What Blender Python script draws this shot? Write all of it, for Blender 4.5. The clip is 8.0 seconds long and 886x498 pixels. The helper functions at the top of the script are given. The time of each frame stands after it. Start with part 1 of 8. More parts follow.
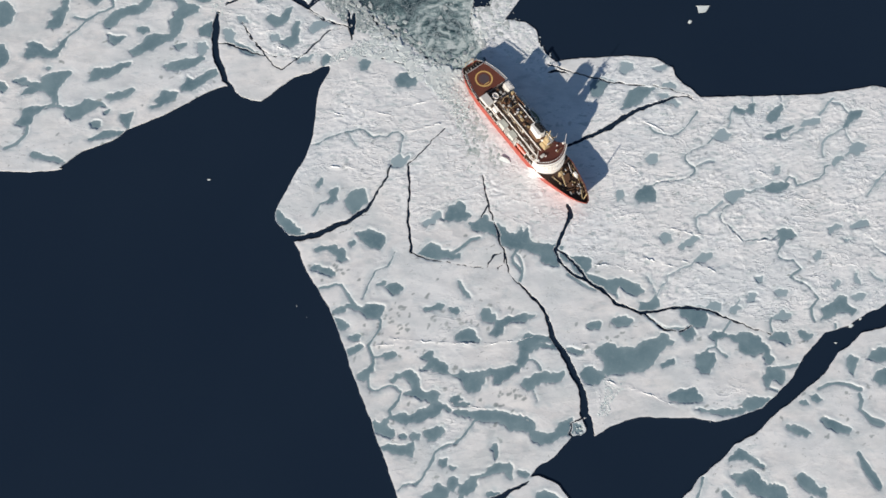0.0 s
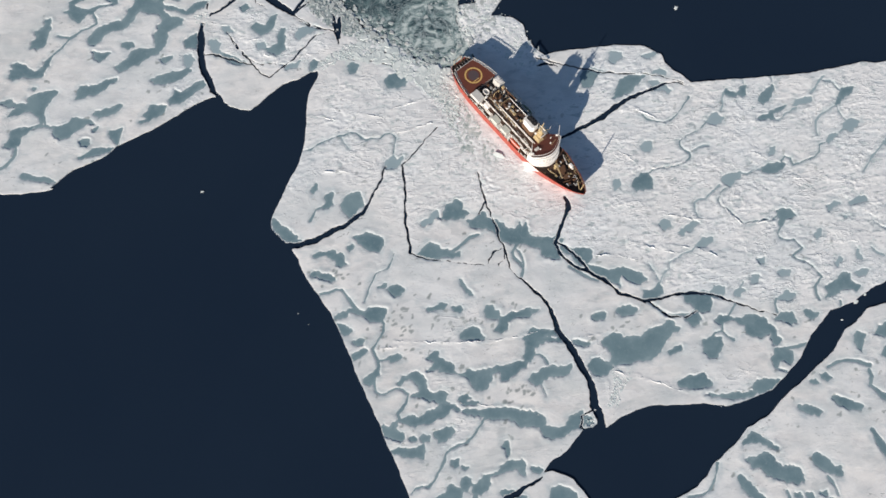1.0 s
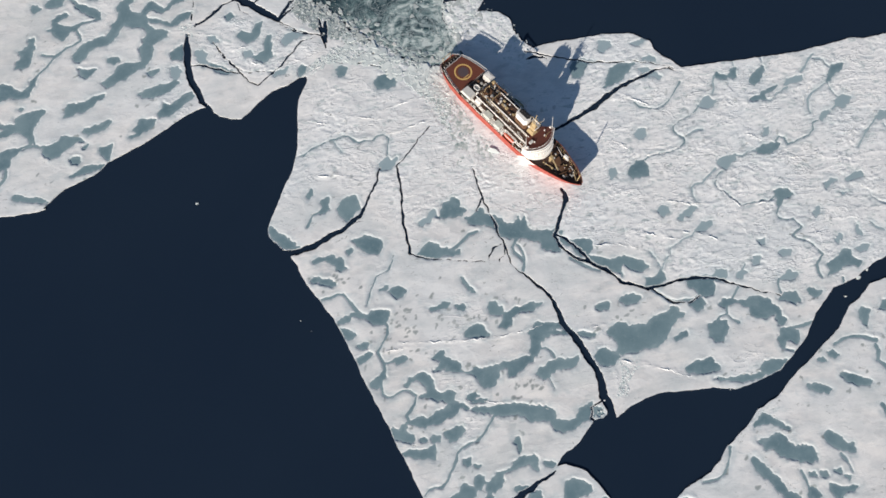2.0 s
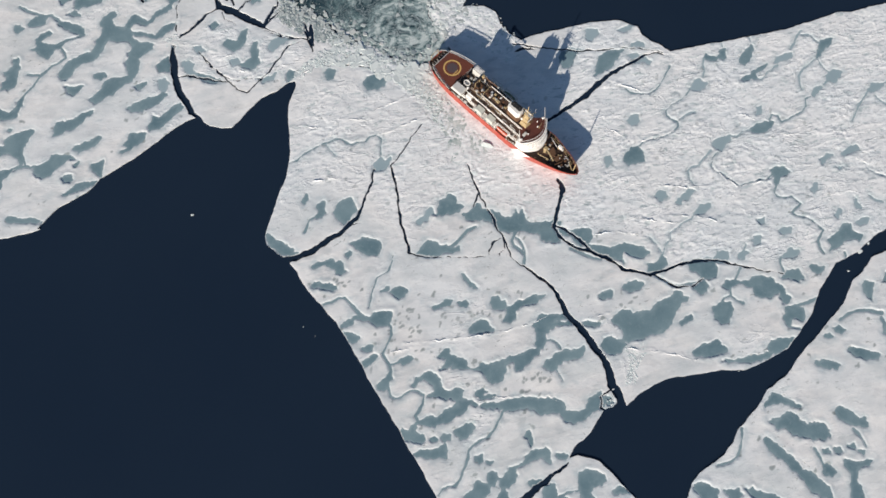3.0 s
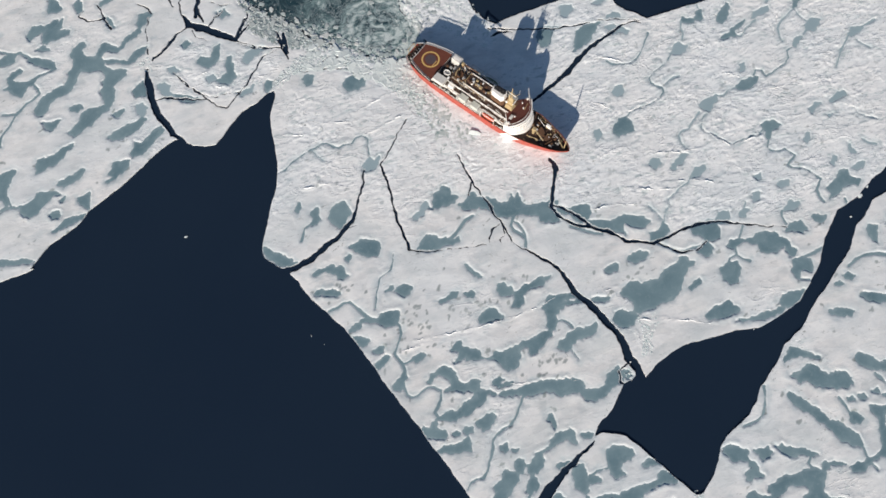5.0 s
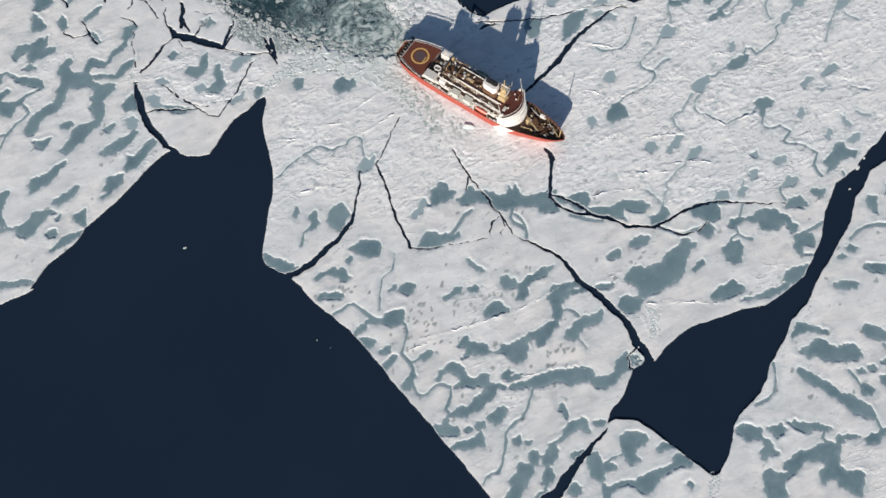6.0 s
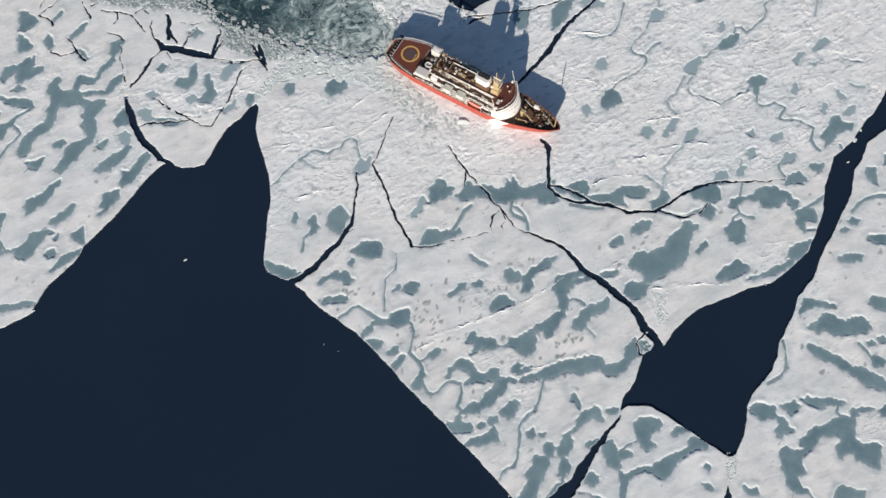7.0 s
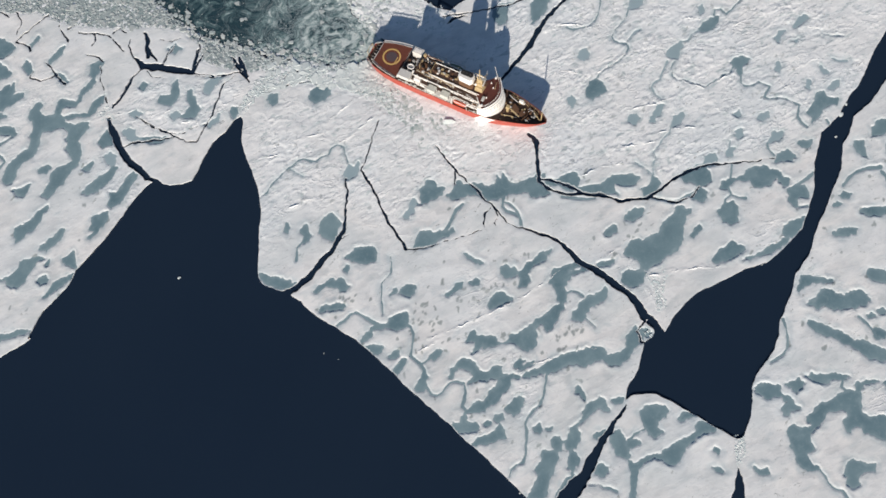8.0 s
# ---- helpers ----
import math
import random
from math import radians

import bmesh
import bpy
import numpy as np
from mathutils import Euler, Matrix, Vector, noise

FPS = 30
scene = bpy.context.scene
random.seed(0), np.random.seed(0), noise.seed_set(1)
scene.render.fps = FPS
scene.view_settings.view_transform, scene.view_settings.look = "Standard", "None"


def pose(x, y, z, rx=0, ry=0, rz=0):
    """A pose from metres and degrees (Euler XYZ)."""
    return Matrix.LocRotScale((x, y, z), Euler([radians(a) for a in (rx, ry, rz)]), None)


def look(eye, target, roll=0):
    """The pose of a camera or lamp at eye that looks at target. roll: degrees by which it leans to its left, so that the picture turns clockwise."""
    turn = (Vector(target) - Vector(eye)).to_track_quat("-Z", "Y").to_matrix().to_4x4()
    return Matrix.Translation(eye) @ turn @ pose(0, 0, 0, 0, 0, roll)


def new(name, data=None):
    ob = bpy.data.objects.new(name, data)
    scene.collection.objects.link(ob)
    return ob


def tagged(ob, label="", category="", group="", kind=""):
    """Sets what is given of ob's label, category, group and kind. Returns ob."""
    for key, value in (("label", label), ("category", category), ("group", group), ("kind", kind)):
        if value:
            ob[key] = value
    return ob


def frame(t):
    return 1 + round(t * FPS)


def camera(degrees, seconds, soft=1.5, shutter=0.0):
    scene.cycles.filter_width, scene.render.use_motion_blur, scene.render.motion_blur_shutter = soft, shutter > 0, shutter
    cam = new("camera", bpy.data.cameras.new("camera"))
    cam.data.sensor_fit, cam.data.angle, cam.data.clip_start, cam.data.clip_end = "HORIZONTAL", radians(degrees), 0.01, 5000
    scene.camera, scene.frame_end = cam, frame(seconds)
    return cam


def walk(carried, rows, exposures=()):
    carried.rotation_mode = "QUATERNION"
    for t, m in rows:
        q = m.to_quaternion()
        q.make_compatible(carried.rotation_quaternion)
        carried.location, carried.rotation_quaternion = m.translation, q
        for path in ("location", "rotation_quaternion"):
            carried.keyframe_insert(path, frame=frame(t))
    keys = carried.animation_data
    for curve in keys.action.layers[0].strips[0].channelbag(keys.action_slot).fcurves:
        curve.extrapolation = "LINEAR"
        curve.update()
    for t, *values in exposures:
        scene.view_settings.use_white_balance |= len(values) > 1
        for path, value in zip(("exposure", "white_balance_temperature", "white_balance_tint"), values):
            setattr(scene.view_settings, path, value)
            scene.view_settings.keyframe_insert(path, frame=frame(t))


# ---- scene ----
cam = camera(60.0, 8.0, soft=1.62)
PATH = [
    (0.0, pose(-0.00, -114.14, 373.33, 16.017, -2.577, -0.000)),
    (0.5, pose(-0.93, -117.04, 370.32, 16.583, -2.300, -1.612)),
    (1.0, pose(-2.71, -117.65, 368.80, 16.775, -2.103, -3.248)),
    (1.5, pose(-4.44, -117.96, 367.46, 16.909, -1.898, -4.856)),
    (3.0, pose(-7.03, -119.24, 363.29, 17.192, -0.900, -9.620)),
    (3.5, pose(-7.81, -120.00, 361.82, 17.276, -0.513, -11.236)),
    (4.0, pose(-9.34, -120.61, 360.45, 17.352, -0.213, -12.893)),
    (4.5, pose(-10.14, -121.30, 358.87, 17.408, 0.194, -14.500)),
    (6.0, pose(-14.49, -122.43, 355.29, 17.417, 1.231, -19.395)),
    (6.5, pose(-15.99, -123.02, 354.14, 17.463, 1.614, -21.021)),
    (7.0, pose(-17.29, -122.86, 353.03, 17.407, 2.019, -22.667)),
    (7.5, pose(-17.50, -123.54, 351.85, 17.523, 2.404, -24.482)),
    (8.0, pose(-17.89, -123.52, 350.96, 17.525, 2.710, -26.376)),
]
walk(cam, PATH, exposures=[(0.0, 0.37), (8.0, 0.37)])

# ---- light: a low sun over the ice, clear sky ----
SUN_AZ, SUN_EL = 235.5, 21.0
world = bpy.data.worlds.new("sky")
scene.world = world
world.use_nodes = True
wn = world.node_tree
sky = wn.nodes.new("ShaderNodeTexSky")
sky.sky_type, sky.sun_disc = 'NISHITA', False
sky.sun_elevation = radians(SUN_EL)
sky.sun_rotation = radians(90.0 - SUN_AZ)
sky.air_density, sky.dust_density, sky.ozone_density = 1.0, 0.4, 2.6
wn.links.new(sky.outputs[0], wn.nodes["Background"].inputs[0])
wn.nodes["Background"].inputs[1].default_value = 0.060
sun = new("sun", bpy.data.lights.new("sun", 'SUN'))
sun.data.energy, sun.data.angle, sun.data.color = 5.0, radians(0.53), (1.0, 0.905, 0.805)
sun_dir = Vector((math.cos(radians(SUN_AZ)) * math.cos(radians(SUN_EL)),
                  math.sin(radians(SUN_AZ)) * math.cos(radians(SUN_EL)), math.sin(radians(SUN_EL))))
sun.matrix_world = look(sun_dir * 900, (0, 0, 0))

# ---- materials ----


class Nodes:
    """A small hand for wiring one node material."""

    def __init__(self, name, rough=0.6, metal=0.0, spec=0.5):
        self.m = bpy.data.materials.new(name)
        self.m.use_nodes = True
        self.t = self.m.node_tree
        self.b = self.t.nodes["Principled BSDF"]
        self.set("Roughness", rough), self.set("Metallic", metal), self.set("Specular IOR Level", spec)
        self.co = self.t.nodes.new("ShaderNodeTexCoord").outputs["Object"]

    def set(self, key, value):
        if isinstance(value, bpy.types.NodeSocket):
            self.t.links.new(value, self.b.inputs[key])
        else:
            self.b.inputs[key].default_value = (*value, 1) if isinstance(value, tuple) and len(value) == 3 else value

    def link(self, a, b):
        self.t.links.new(a, b)

    def noise(self, scale, detail=4, rough=0.55, stretch=None, distort=0.0, where=None):
        n = self.t.nodes.new("ShaderNodeTexNoise")
        n.inputs["Scale"].default_value, n.inputs["Detail"].default_value = scale, detail
        n.inputs["Roughness"].default_value, n.inputs["Distortion"].default_value = rough, distort
        src = where or self.co
        if stretch:
            mp = self.t.nodes.new("ShaderNodeMapping")
            mp.inputs["Scale"].default_value, mp.inputs["Rotation"].default_value = stretch[:3], (0, 0, radians(stretch[3]))
            self.link(src, mp.inputs[0])
            src = mp.outputs[0]
        self.link(src, n.inputs["Vector"])
        return n.outputs["Fac"]

    def ramp(self, fac, *stops):
        r = self.t.nodes.new("ShaderNodeValToRGB")
        e = r.color_ramp.elements
        for k, (pos, col) in enumerate(stops):
            el = e[k] if k < 2 else e.new(pos)
            el.position = pos
            el.color = (*col, 1) if isinstance(col, tuple) else (col, col, col, 1)
        self.link(fac, r.inputs[0])
        return r.outputs[0]

    def mix(self, fac, a, b, mode='MIX'):
        n = self.t.nodes.new("ShaderNodeMix")
        n.data_type, n.blend_type = 'RGBA', mode
        for sock, v in ((n.inputs[0], fac), (n.inputs[6], a), (n.inputs[7], b)):
            if isinstance(v, bpy.types.NodeSocket):
                self.link(v, sock)
            else:
                sock.default_value = (*v, 1) if isinstance(v, tuple) else v
        return n.outputs[2]

    def math(self, op, a, b=0.0):
        n = self.t.nodes.new("ShaderNodeMath")
        n.operation = op
        for sock, v in zip(n.inputs, (a, b)):
            if isinstance(v, bpy.types.NodeSocket):
                self.link(v, sock)
            else:
                sock.default_value = v
        return n.outputs[0]

    def bump(self, height, distance, strength=1.0, chain=None):
        n = self.t.nodes.new("ShaderNodeBump")
        n.inputs["Distance"].default_value, n.inputs["Strength"].default_value = distance, strength
        self.link(height, n.inputs["Height"])
        if chain:
            self.link(chain, n.inputs["Normal"])
        self.set("Normal", n.outputs[0])
        return n.outputs[0]

    def random(self):
        return self.t.nodes.new("ShaderNodeObjectInfo").outputs["Random"]


def mat_ice():
    n = Nodes("sea_ice", 0.75, 0, 0.3)
    kind = n.t.nodes.new("ShaderNodeAttribute")
    kind.attribute_name = "crush"          # 0 level snow-covered ice, 1 crushed and hummocky
    crush = kind.outputs["Fac"]
    big = n.noise(0.018, 3, 0.5)
    mid = n.noise(0.07, 5, 0.6, (1, 1.7, 1, 25))
    fine = n.noise(0.9, 6, 0.65)
    level = n.ramp(mid, (0.28, (0.50, 0.535, 0.54)), (0.44, (0.68, 0.68, 0.675)), (0.62, (0.83, 0.815, 0.79)))
    hum = n.ramp(n.noise(0.2, 6, 0.65, (0.8, 1.6, 1, 25)), (0.28, (0.68, 0.74, 0.76)), (0.42, (0.78, 0.80, 0.805)), (0.62, (0.84, 0.845, 0.84)))
    col = n.mix(crush, level, hum)
    # wind-packed snow lies in patches with crisp edges
    drift = n.ramp(n.noise(0.10, 7, 0.62, (0.7, 1.6, 1, 22), 0.4), (0.47, 0.0), (0.50, 1.0))
    col = n.mix(n.math('MULTIPLY', drift, 0.42), col, (0.86, 0.86, 0.85))
    soak = n.t.nodes.new("ShaderNodeAttribute")
    soak.attribute_name = "damp"
    col = n.mix(n.math('MULTIPLY', soak.outputs["Fac"], n.ramp(n.noise(0.3, 5, 0.6), (0.35, 0.2), (0.62, 0.9))), col, (0.48, 0.55, 0.57))
    col = n.mix(n.ramp(big, (0.45, 0.0), (0.65, 0.35)), col, (0.66, 0.73, 0.77))
    # grey wet slush in clouds and streaks, and small dirty flecks
    wet = n.ramp(n.noise(0.13, 6, 0.62, (0.6, 1.5, 1, 20), 0.6), (0.58, 0.0), (0.72, 0.55))
    col = n.mix(wet, col, (0.44, 0.52, 0.55))
    fleck = n.ramp(n.noise(0.24, 5, 0.6, (0.6, 1.5, 1, 25), 0.5), (0.575, 0.0), (0.645, 0.6))
    col = n.mix(n.math('MULTIPLY', fleck, n.ramp(crush, (0.1, 0.25), (0.7, 1.0))), col, (0.33, 0.42, 0.43))
    col = n.mix(n.ramp(fine, (0.3, 0.22), (0.7, 0.0)), col, (0.55, 0.60, 0.62))
    chip = n.ramp(n.noise(0.48, 5, 0.62, (0.6, 1.6, 1, 25), 0.3), (0.60, 0.0), (0.66, 0.55))
    col = n.mix(n.math('MULTIPLY', chip, n.ramp(crush, (0.15, 0.15), (0.7, 1.0))), col, (0.40, 0.48, 0.49))
    # small dirty specks in bands
    specks = n.math('MULTIPLY', n.ramp(n.noise(0.42, 5, 0.65, (0.7, 1.4, 1, 20), 0.8), (0.61, 0.0), (0.66, 0.75)), n.ramp(n.noise(0.035, 3, 0.5), (0.50, 0.0), (0.58, 1.0)))
    col = n.mix(specks, col, (0.24, 0.265, 0.255))
    rot = n.t.nodes.new("ShaderNodeAttribute")
    rot.attribute_name = "rotten"
    col = n.mix(n.math('MULTIPLY', rot.outputs["Fac"], n.ramp(crush, (0.2, 0.8), (0.7, 0.4))), col, (0.22, 0.26, 0.26))
    # soft grey patches where the snow is thin over the level ice
    thin = n.ramp(n.noise(0.045, 5, 0.6, (0.7, 1.4, 1, 20), 0.5), (0.46, 0.0), (0.70, 0.55))
    col = n.mix(n.math('MULTIPLY', thin, n.ramp(crush, (0.1, 1.0), (0.6, 0.3))), col, (0.50, 0.55, 0.56))
    n.set("Base Color", col)
    n.set("Roughness", n.ramp(wet, (0.0, 0.8), (1.0, 0.45)))
    # relief: soft where level, broken plates and grit where crushed
    firm = n.ramp(crush, (0.05, 0.3), (0.6, 1.0))
    b0 = n.bump(n.math('MULTIPLY', n.noise(0.28, 5, 0.6, (0.7, 1.3, 1, 20)), firm), 0.07)
    b1 = n.bump(n.math('MULTIPLY', drift, firm), 0.05, 1.0, b0)
    v = n.t.nodes.new("ShaderNodeTexVoronoi")
    v.feature = 'DISTANCE_TO_EDGE'
    v.inputs["Scale"].default_value = 0.42
    warp = n.t.nodes.new("ShaderNodeMixRGB")
    warp.blend_type = 'ADD'
    warp.inputs[0].default_value = 1.0
    wn_ = n.t.nodes.new("ShaderNodeTexNoise")
    wn_.inputs["Scale"].default_value, wn_.inputs["Detail"].default_value = 0.5, 4
    n.link(n.co, wn_.inputs["Vector"])
    sc = n.t.nodes.new("ShaderNodeVectorMath")
    sc.operation = 'SCALE'
    sc.inputs["Scale"].default_value = 3.0
    n.link(wn_.outputs["Color"], sc.inputs[0])
    n.link(n.co, warp.inputs[1]), n.link(sc.outputs[0], warp.inputs[2])
    n.link(warp.outputs[0], v.inputs["Vector"])
    edge = n.ramp(v.outputs["Distance"], (0.0, 0.0), (0.12, 1.0))
    v2 = n.t.nodes.new("ShaderNodeTexVoronoi")
    v2.feature = 'DISTANCE_TO_EDGE'
    v2.inputs["Scale"].default_value = 0.16
    sc2 = n.t.nodes.new("ShaderNodeVectorMath")
    sc2.operation = 'SCALE'
    sc2.inputs["Scale"].default_value = 2.2
    n.link(warp.outputs[0], sc2.inputs[0])
    mp2 = n.t.nodes.new("ShaderNodeMapping")
    mp2.inputs["Scale"].default_value, mp2.inputs["Rotation"].default_value = (0.45, 0.8, 0.45), (0, 0, radians(25))
    n.link(sc2.outputs[0], mp2.inputs[0])
    n.link(mp2.outputs[0], v2.inputs["Vector"])
    seam = n.math('MULTIPLY', n.ramp(v2.outputs["Distance"], (0.006, 1.0), (0.03, 0.0)), n.ramp(n.noise(0.09, 4, 0.6), (0.50, 0.0), (0.56, 1.0)))
    seam = n.math('MULTIPLY', seam, n.ramp(crush, (0.2, 0.0), (0.7, 0.10)))
    n.set("Base Color", n.mix(seam, col, (0.40, 0.47, 0.50)))
    b1 = n.bump(seam, -0.04, 1.0, b1)
    # sharp low crests where plates were pushed together
    fold = n.math('ABSOLUTE', n.math('SUBTRACT', n.noise(0.10, 4, 0.55, (0.7, 1.5, 1, 25), 0.35), 0.5))
    crest = n.math('MULTIPLY', n.ramp(fold, (0.0, 1.0), (0.03, 0.0)), n.ramp(n.noise(0.06, 3, 0.5), (0.45, 0.0), (0.55, 1.0)))
    crest = n.math('MULTIPLY', crest, n.ramp(crush, (0.0, 0.25), (0.6, 1.0)))
    b1 = n.bump(crest, 0.10, 1.0, b1)
    plates = n.math('MULTIPLY', n.math('ADD', n.math('MULTIPLY', edge, 0.06), n.noise(0.30, 5, 0.55, (0.65, 1.6, 1, 25))), crush)
    b2 = n.bump(plates, 0.13, 1.0, b1)
    n.bump(n.math('MULTIPLY', n.noise(1.7, 6, 0.65), firm), 0.03, 1.0, b2)
    return n.m


def mat_pond(name, pale):
    n = Nodes(name, 0.14, 0, 0.5)
    far = n.t.nodes.new("ShaderNodeAttribute")
    far.attribute_name = "depth"           # 0 at the shore, 1 in deep water
    depth = far.outputs["Fac"]
    col = n.ramp(n.noise(0.09, 4, 0.55), (0.3, (0.105, 0.178, 0.212)), (0.52, (0.148, 0.230, 0.264)), (0.72, (0.205, 0.292, 0.322)))
    col = n.mix(pale, col, (0.43, 0.53, 0.57))
    slush = n.ramp(n.noise(0.5, 5, 0.6), (0.52, 0.0), (0.75, 0.30))
    col = n.mix(slush, col, (0.34, 0.42, 0.43))
    col = n.mix(n.ramp(n.random(), (0.0, 0.0), (1.0, 0.40)), col, (0.25, 0.345, 0.37))
    # the white bed shows through where the water is shallow
    n.set("Base Color", n.mix(n.ramp(depth, (0.0, 0.30), (0.5, 0.06), (1.0, 0.0)), col, (0.42, 0.50, 0.52)))
    n.bump(n.noise(1.2, 3, 0.5), 0.01)
    return n.m


def mat_sea():
    n = Nodes("sea_water", 0.16, 0, 0.5)
    n.set("IOR", 1.33)
    n.set("Base Color", n.ramp(n.noise(0.008, 4, 0.5), (0.3, (0.0105, 0.0205, 0.0385)), (0.7, (0.0125, 0.0235, 0.042))))
    n.bump(n.noise(0.8, 4, 0.55, (0.5, 1.6, 1, 35)), 0.02)
    return n.m


def mat_wake():
    n = Nodes("churned_water", 0.35, 0, 0.5)
    # eddies: the water is folded by a slow turning noise before the foam is laid on it
    fold = n.t.nodes.new("ShaderNodeTexNoise")
    fold.inputs["Scale"].default_value, fold.inputs["Detail"].default_value = 0.055, 2.5
    n.link(n.co, fold.inputs["Vector"])
    stir = n.t.nodes.new("ShaderNodeVectorMath")
    stir.operation = 'MULTIPLY_ADD'
    stir.inputs[1].default_value = (24, 24, 0)
    n.link(fold.outputs["Color"], stir.inputs[0]), n.link(n.co, stir.inputs[2])
    eddy = stir.outputs[0]
    swirl = n.noise(0.10, 6, 0.60, None, 1.2, eddy)
    curl = n.noise(0.26, 6, 0.68, None, 1.8, eddy)
    broad = n.noise(0.032, 3, 0.5)
    foam = n.math('ADD', n.math('ADD', n.math('MULTIPLY', swirl, 0.60), n.math('MULTIPLY', curl, 0.32)), n.math('MULTIPLY', broad, 0.43))
    # the foam thins out with the distance from the propellers
    aft = n.t.nodes.new("ShaderNodeVectorMath")
    aft.operation = 'DOT_PRODUCT'
    off = n.t.nodes.new("ShaderNodeVectorMath")
    off.operation = 'SUBTRACT'
    off.inputs[1].default_value = (28.4, 93.7, 0)
    n.link(n.co, off.inputs[0]), n.link(off.outputs[0], aft.inputs[0])
    aft.inputs[1].default_value = (-0.632, 0.775, 0)
    thin = n.ramp(n.math('MULTIPLY', aft.outputs["Value"], 0.01), (0.0, 0.16), (0.35, 0.11), (0.8, 0.0))
    # rings of foam roll off the propellers
    ring = n.t.nodes.new("ShaderNodeTexWave")
    ring.wave_type, ring.rings_direction = 'RINGS', 'Z'
    for key, value in (("Scale", 0.055), ("Distortion", 16.0), ("Detail", 6.0), ("Detail Scale", 0.8), ("Detail Roughness", 0.6)):
        ring.inputs[key].default_value = value
    hub = n.t.nodes.new("ShaderNodeVectorMath")
    hub.operation = 'SUBTRACT'
    hub.inputs[1].default_value = (17.0, 108.0, 0)
    n.link(n.co, hub.inputs[0]), n.link(hub.outputs[0], ring.inputs["Vector"])
    roll = n.math('MULTIPLY', n.math('SUBTRACT', ring.outputs["Fac"], 0.5), n.math('MULTIPLY', thin, 0.75))
    foam = n.math('ADD', n.math('ADD', n.math('SUBTRACT', foam, 0.20), thin), roll)
    col = n.ramp(foam, (0.46, (0.022, 0.050, 0.060)), (0.54, (0.070, 0.122, 0.130)), (0.60, (0.19, 0.275, 0.275)), (0.66, (0.54, 0.60, 0.58)))
    vein = n.math('ABSOLUTE', n.math('SUBTRACT', n.noise(0.13, 4, 0.55, None, 1.0, eddy), 0.5))
    lace = n.math('ABSOLUTE', n.math('SUBTRACT', n.noise(0.35, 4, 0.6, None, 1.2, eddy), 0.5))
    col = n.mix(n.math('MULTIPLY', n.ramp(lace, (0.0, 0.8), (0.06, 0.0)), n.math('MULTIPLY', thin, 7.0)), col, (0.45, 0.53, 0.53))
    col = n.mix(n.math('MULTIPLY', n.ramp(vein, (0.0, 0.8), (0.035, 0.0)), n.math('MULTIPLY', n.ramp(curl, (0.4, 0.2), (0.6, 1.0)), n.math('ADD', n.math('MULTIPLY', thin, 4.5), 0.25))), col, (0.62, 0.67, 0.66))
    n.set("Base Color", col)
    n.set("Roughness", n.ramp(foam, (0.42, 0.15), (0.6, 0.7)))
    n.bump(curl, 0.4)
    return n.m


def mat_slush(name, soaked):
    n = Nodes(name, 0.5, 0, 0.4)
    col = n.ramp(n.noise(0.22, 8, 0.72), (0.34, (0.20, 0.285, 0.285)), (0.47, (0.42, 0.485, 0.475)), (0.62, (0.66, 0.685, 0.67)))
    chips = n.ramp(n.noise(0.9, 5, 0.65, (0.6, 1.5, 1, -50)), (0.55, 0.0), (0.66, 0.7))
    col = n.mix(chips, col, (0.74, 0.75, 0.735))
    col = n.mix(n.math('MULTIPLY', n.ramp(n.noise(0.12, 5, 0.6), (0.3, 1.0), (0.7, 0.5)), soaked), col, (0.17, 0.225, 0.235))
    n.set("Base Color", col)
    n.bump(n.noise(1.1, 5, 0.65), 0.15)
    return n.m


def mat_brash(name, wash):
    n = Nodes(name, 0.6, 0, 0.4)
    r = n.t.nodes.new("ShaderNodeNewGeometry").outputs["Random Per Island"]
    col = n.ramp(r, (0.0, (0.46, 0.53, 0.53)), (0.35, (0.58, 0.635, 0.63)), (0.7, (0.70, 0.725, 0.71)), (1.0, (0.82, 0.81, 0.79)))
    col = n.mix(1.0, col, (wash, wash * 1.02, wash * 1.02), 'MULTIPLY')
    n.set("Base Color", n.mix(n.ramp(n.noise(0.8, 6, 0.68), (0.42, 0.0), (0.66, 0.6)), col, (0.44, 0.515, 0.515)))
    n.bump(n.noise(2.5, 5, 0.6), 0.08)
    return n.m


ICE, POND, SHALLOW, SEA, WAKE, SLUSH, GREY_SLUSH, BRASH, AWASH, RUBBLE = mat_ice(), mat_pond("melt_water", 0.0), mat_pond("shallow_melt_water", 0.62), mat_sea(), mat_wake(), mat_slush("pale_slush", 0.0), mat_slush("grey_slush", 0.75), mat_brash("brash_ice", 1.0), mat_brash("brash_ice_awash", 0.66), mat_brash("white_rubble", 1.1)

# ---- small helpers for meshes ----


def mesh_object(name, verts, faces, material, smooth=False):
    me = bpy.data.meshes.new(name)
    me.from_pydata(verts, [], faces)
    me.materials.append(material)
    if smooth:
        me.shade_smooth()
    me.update()
    return new(name, me)


_perm = np.random.RandomState(7).permutation(512)
_grad = np.random.RandomState(8).uniform(0, 2 * np.pi, 512)


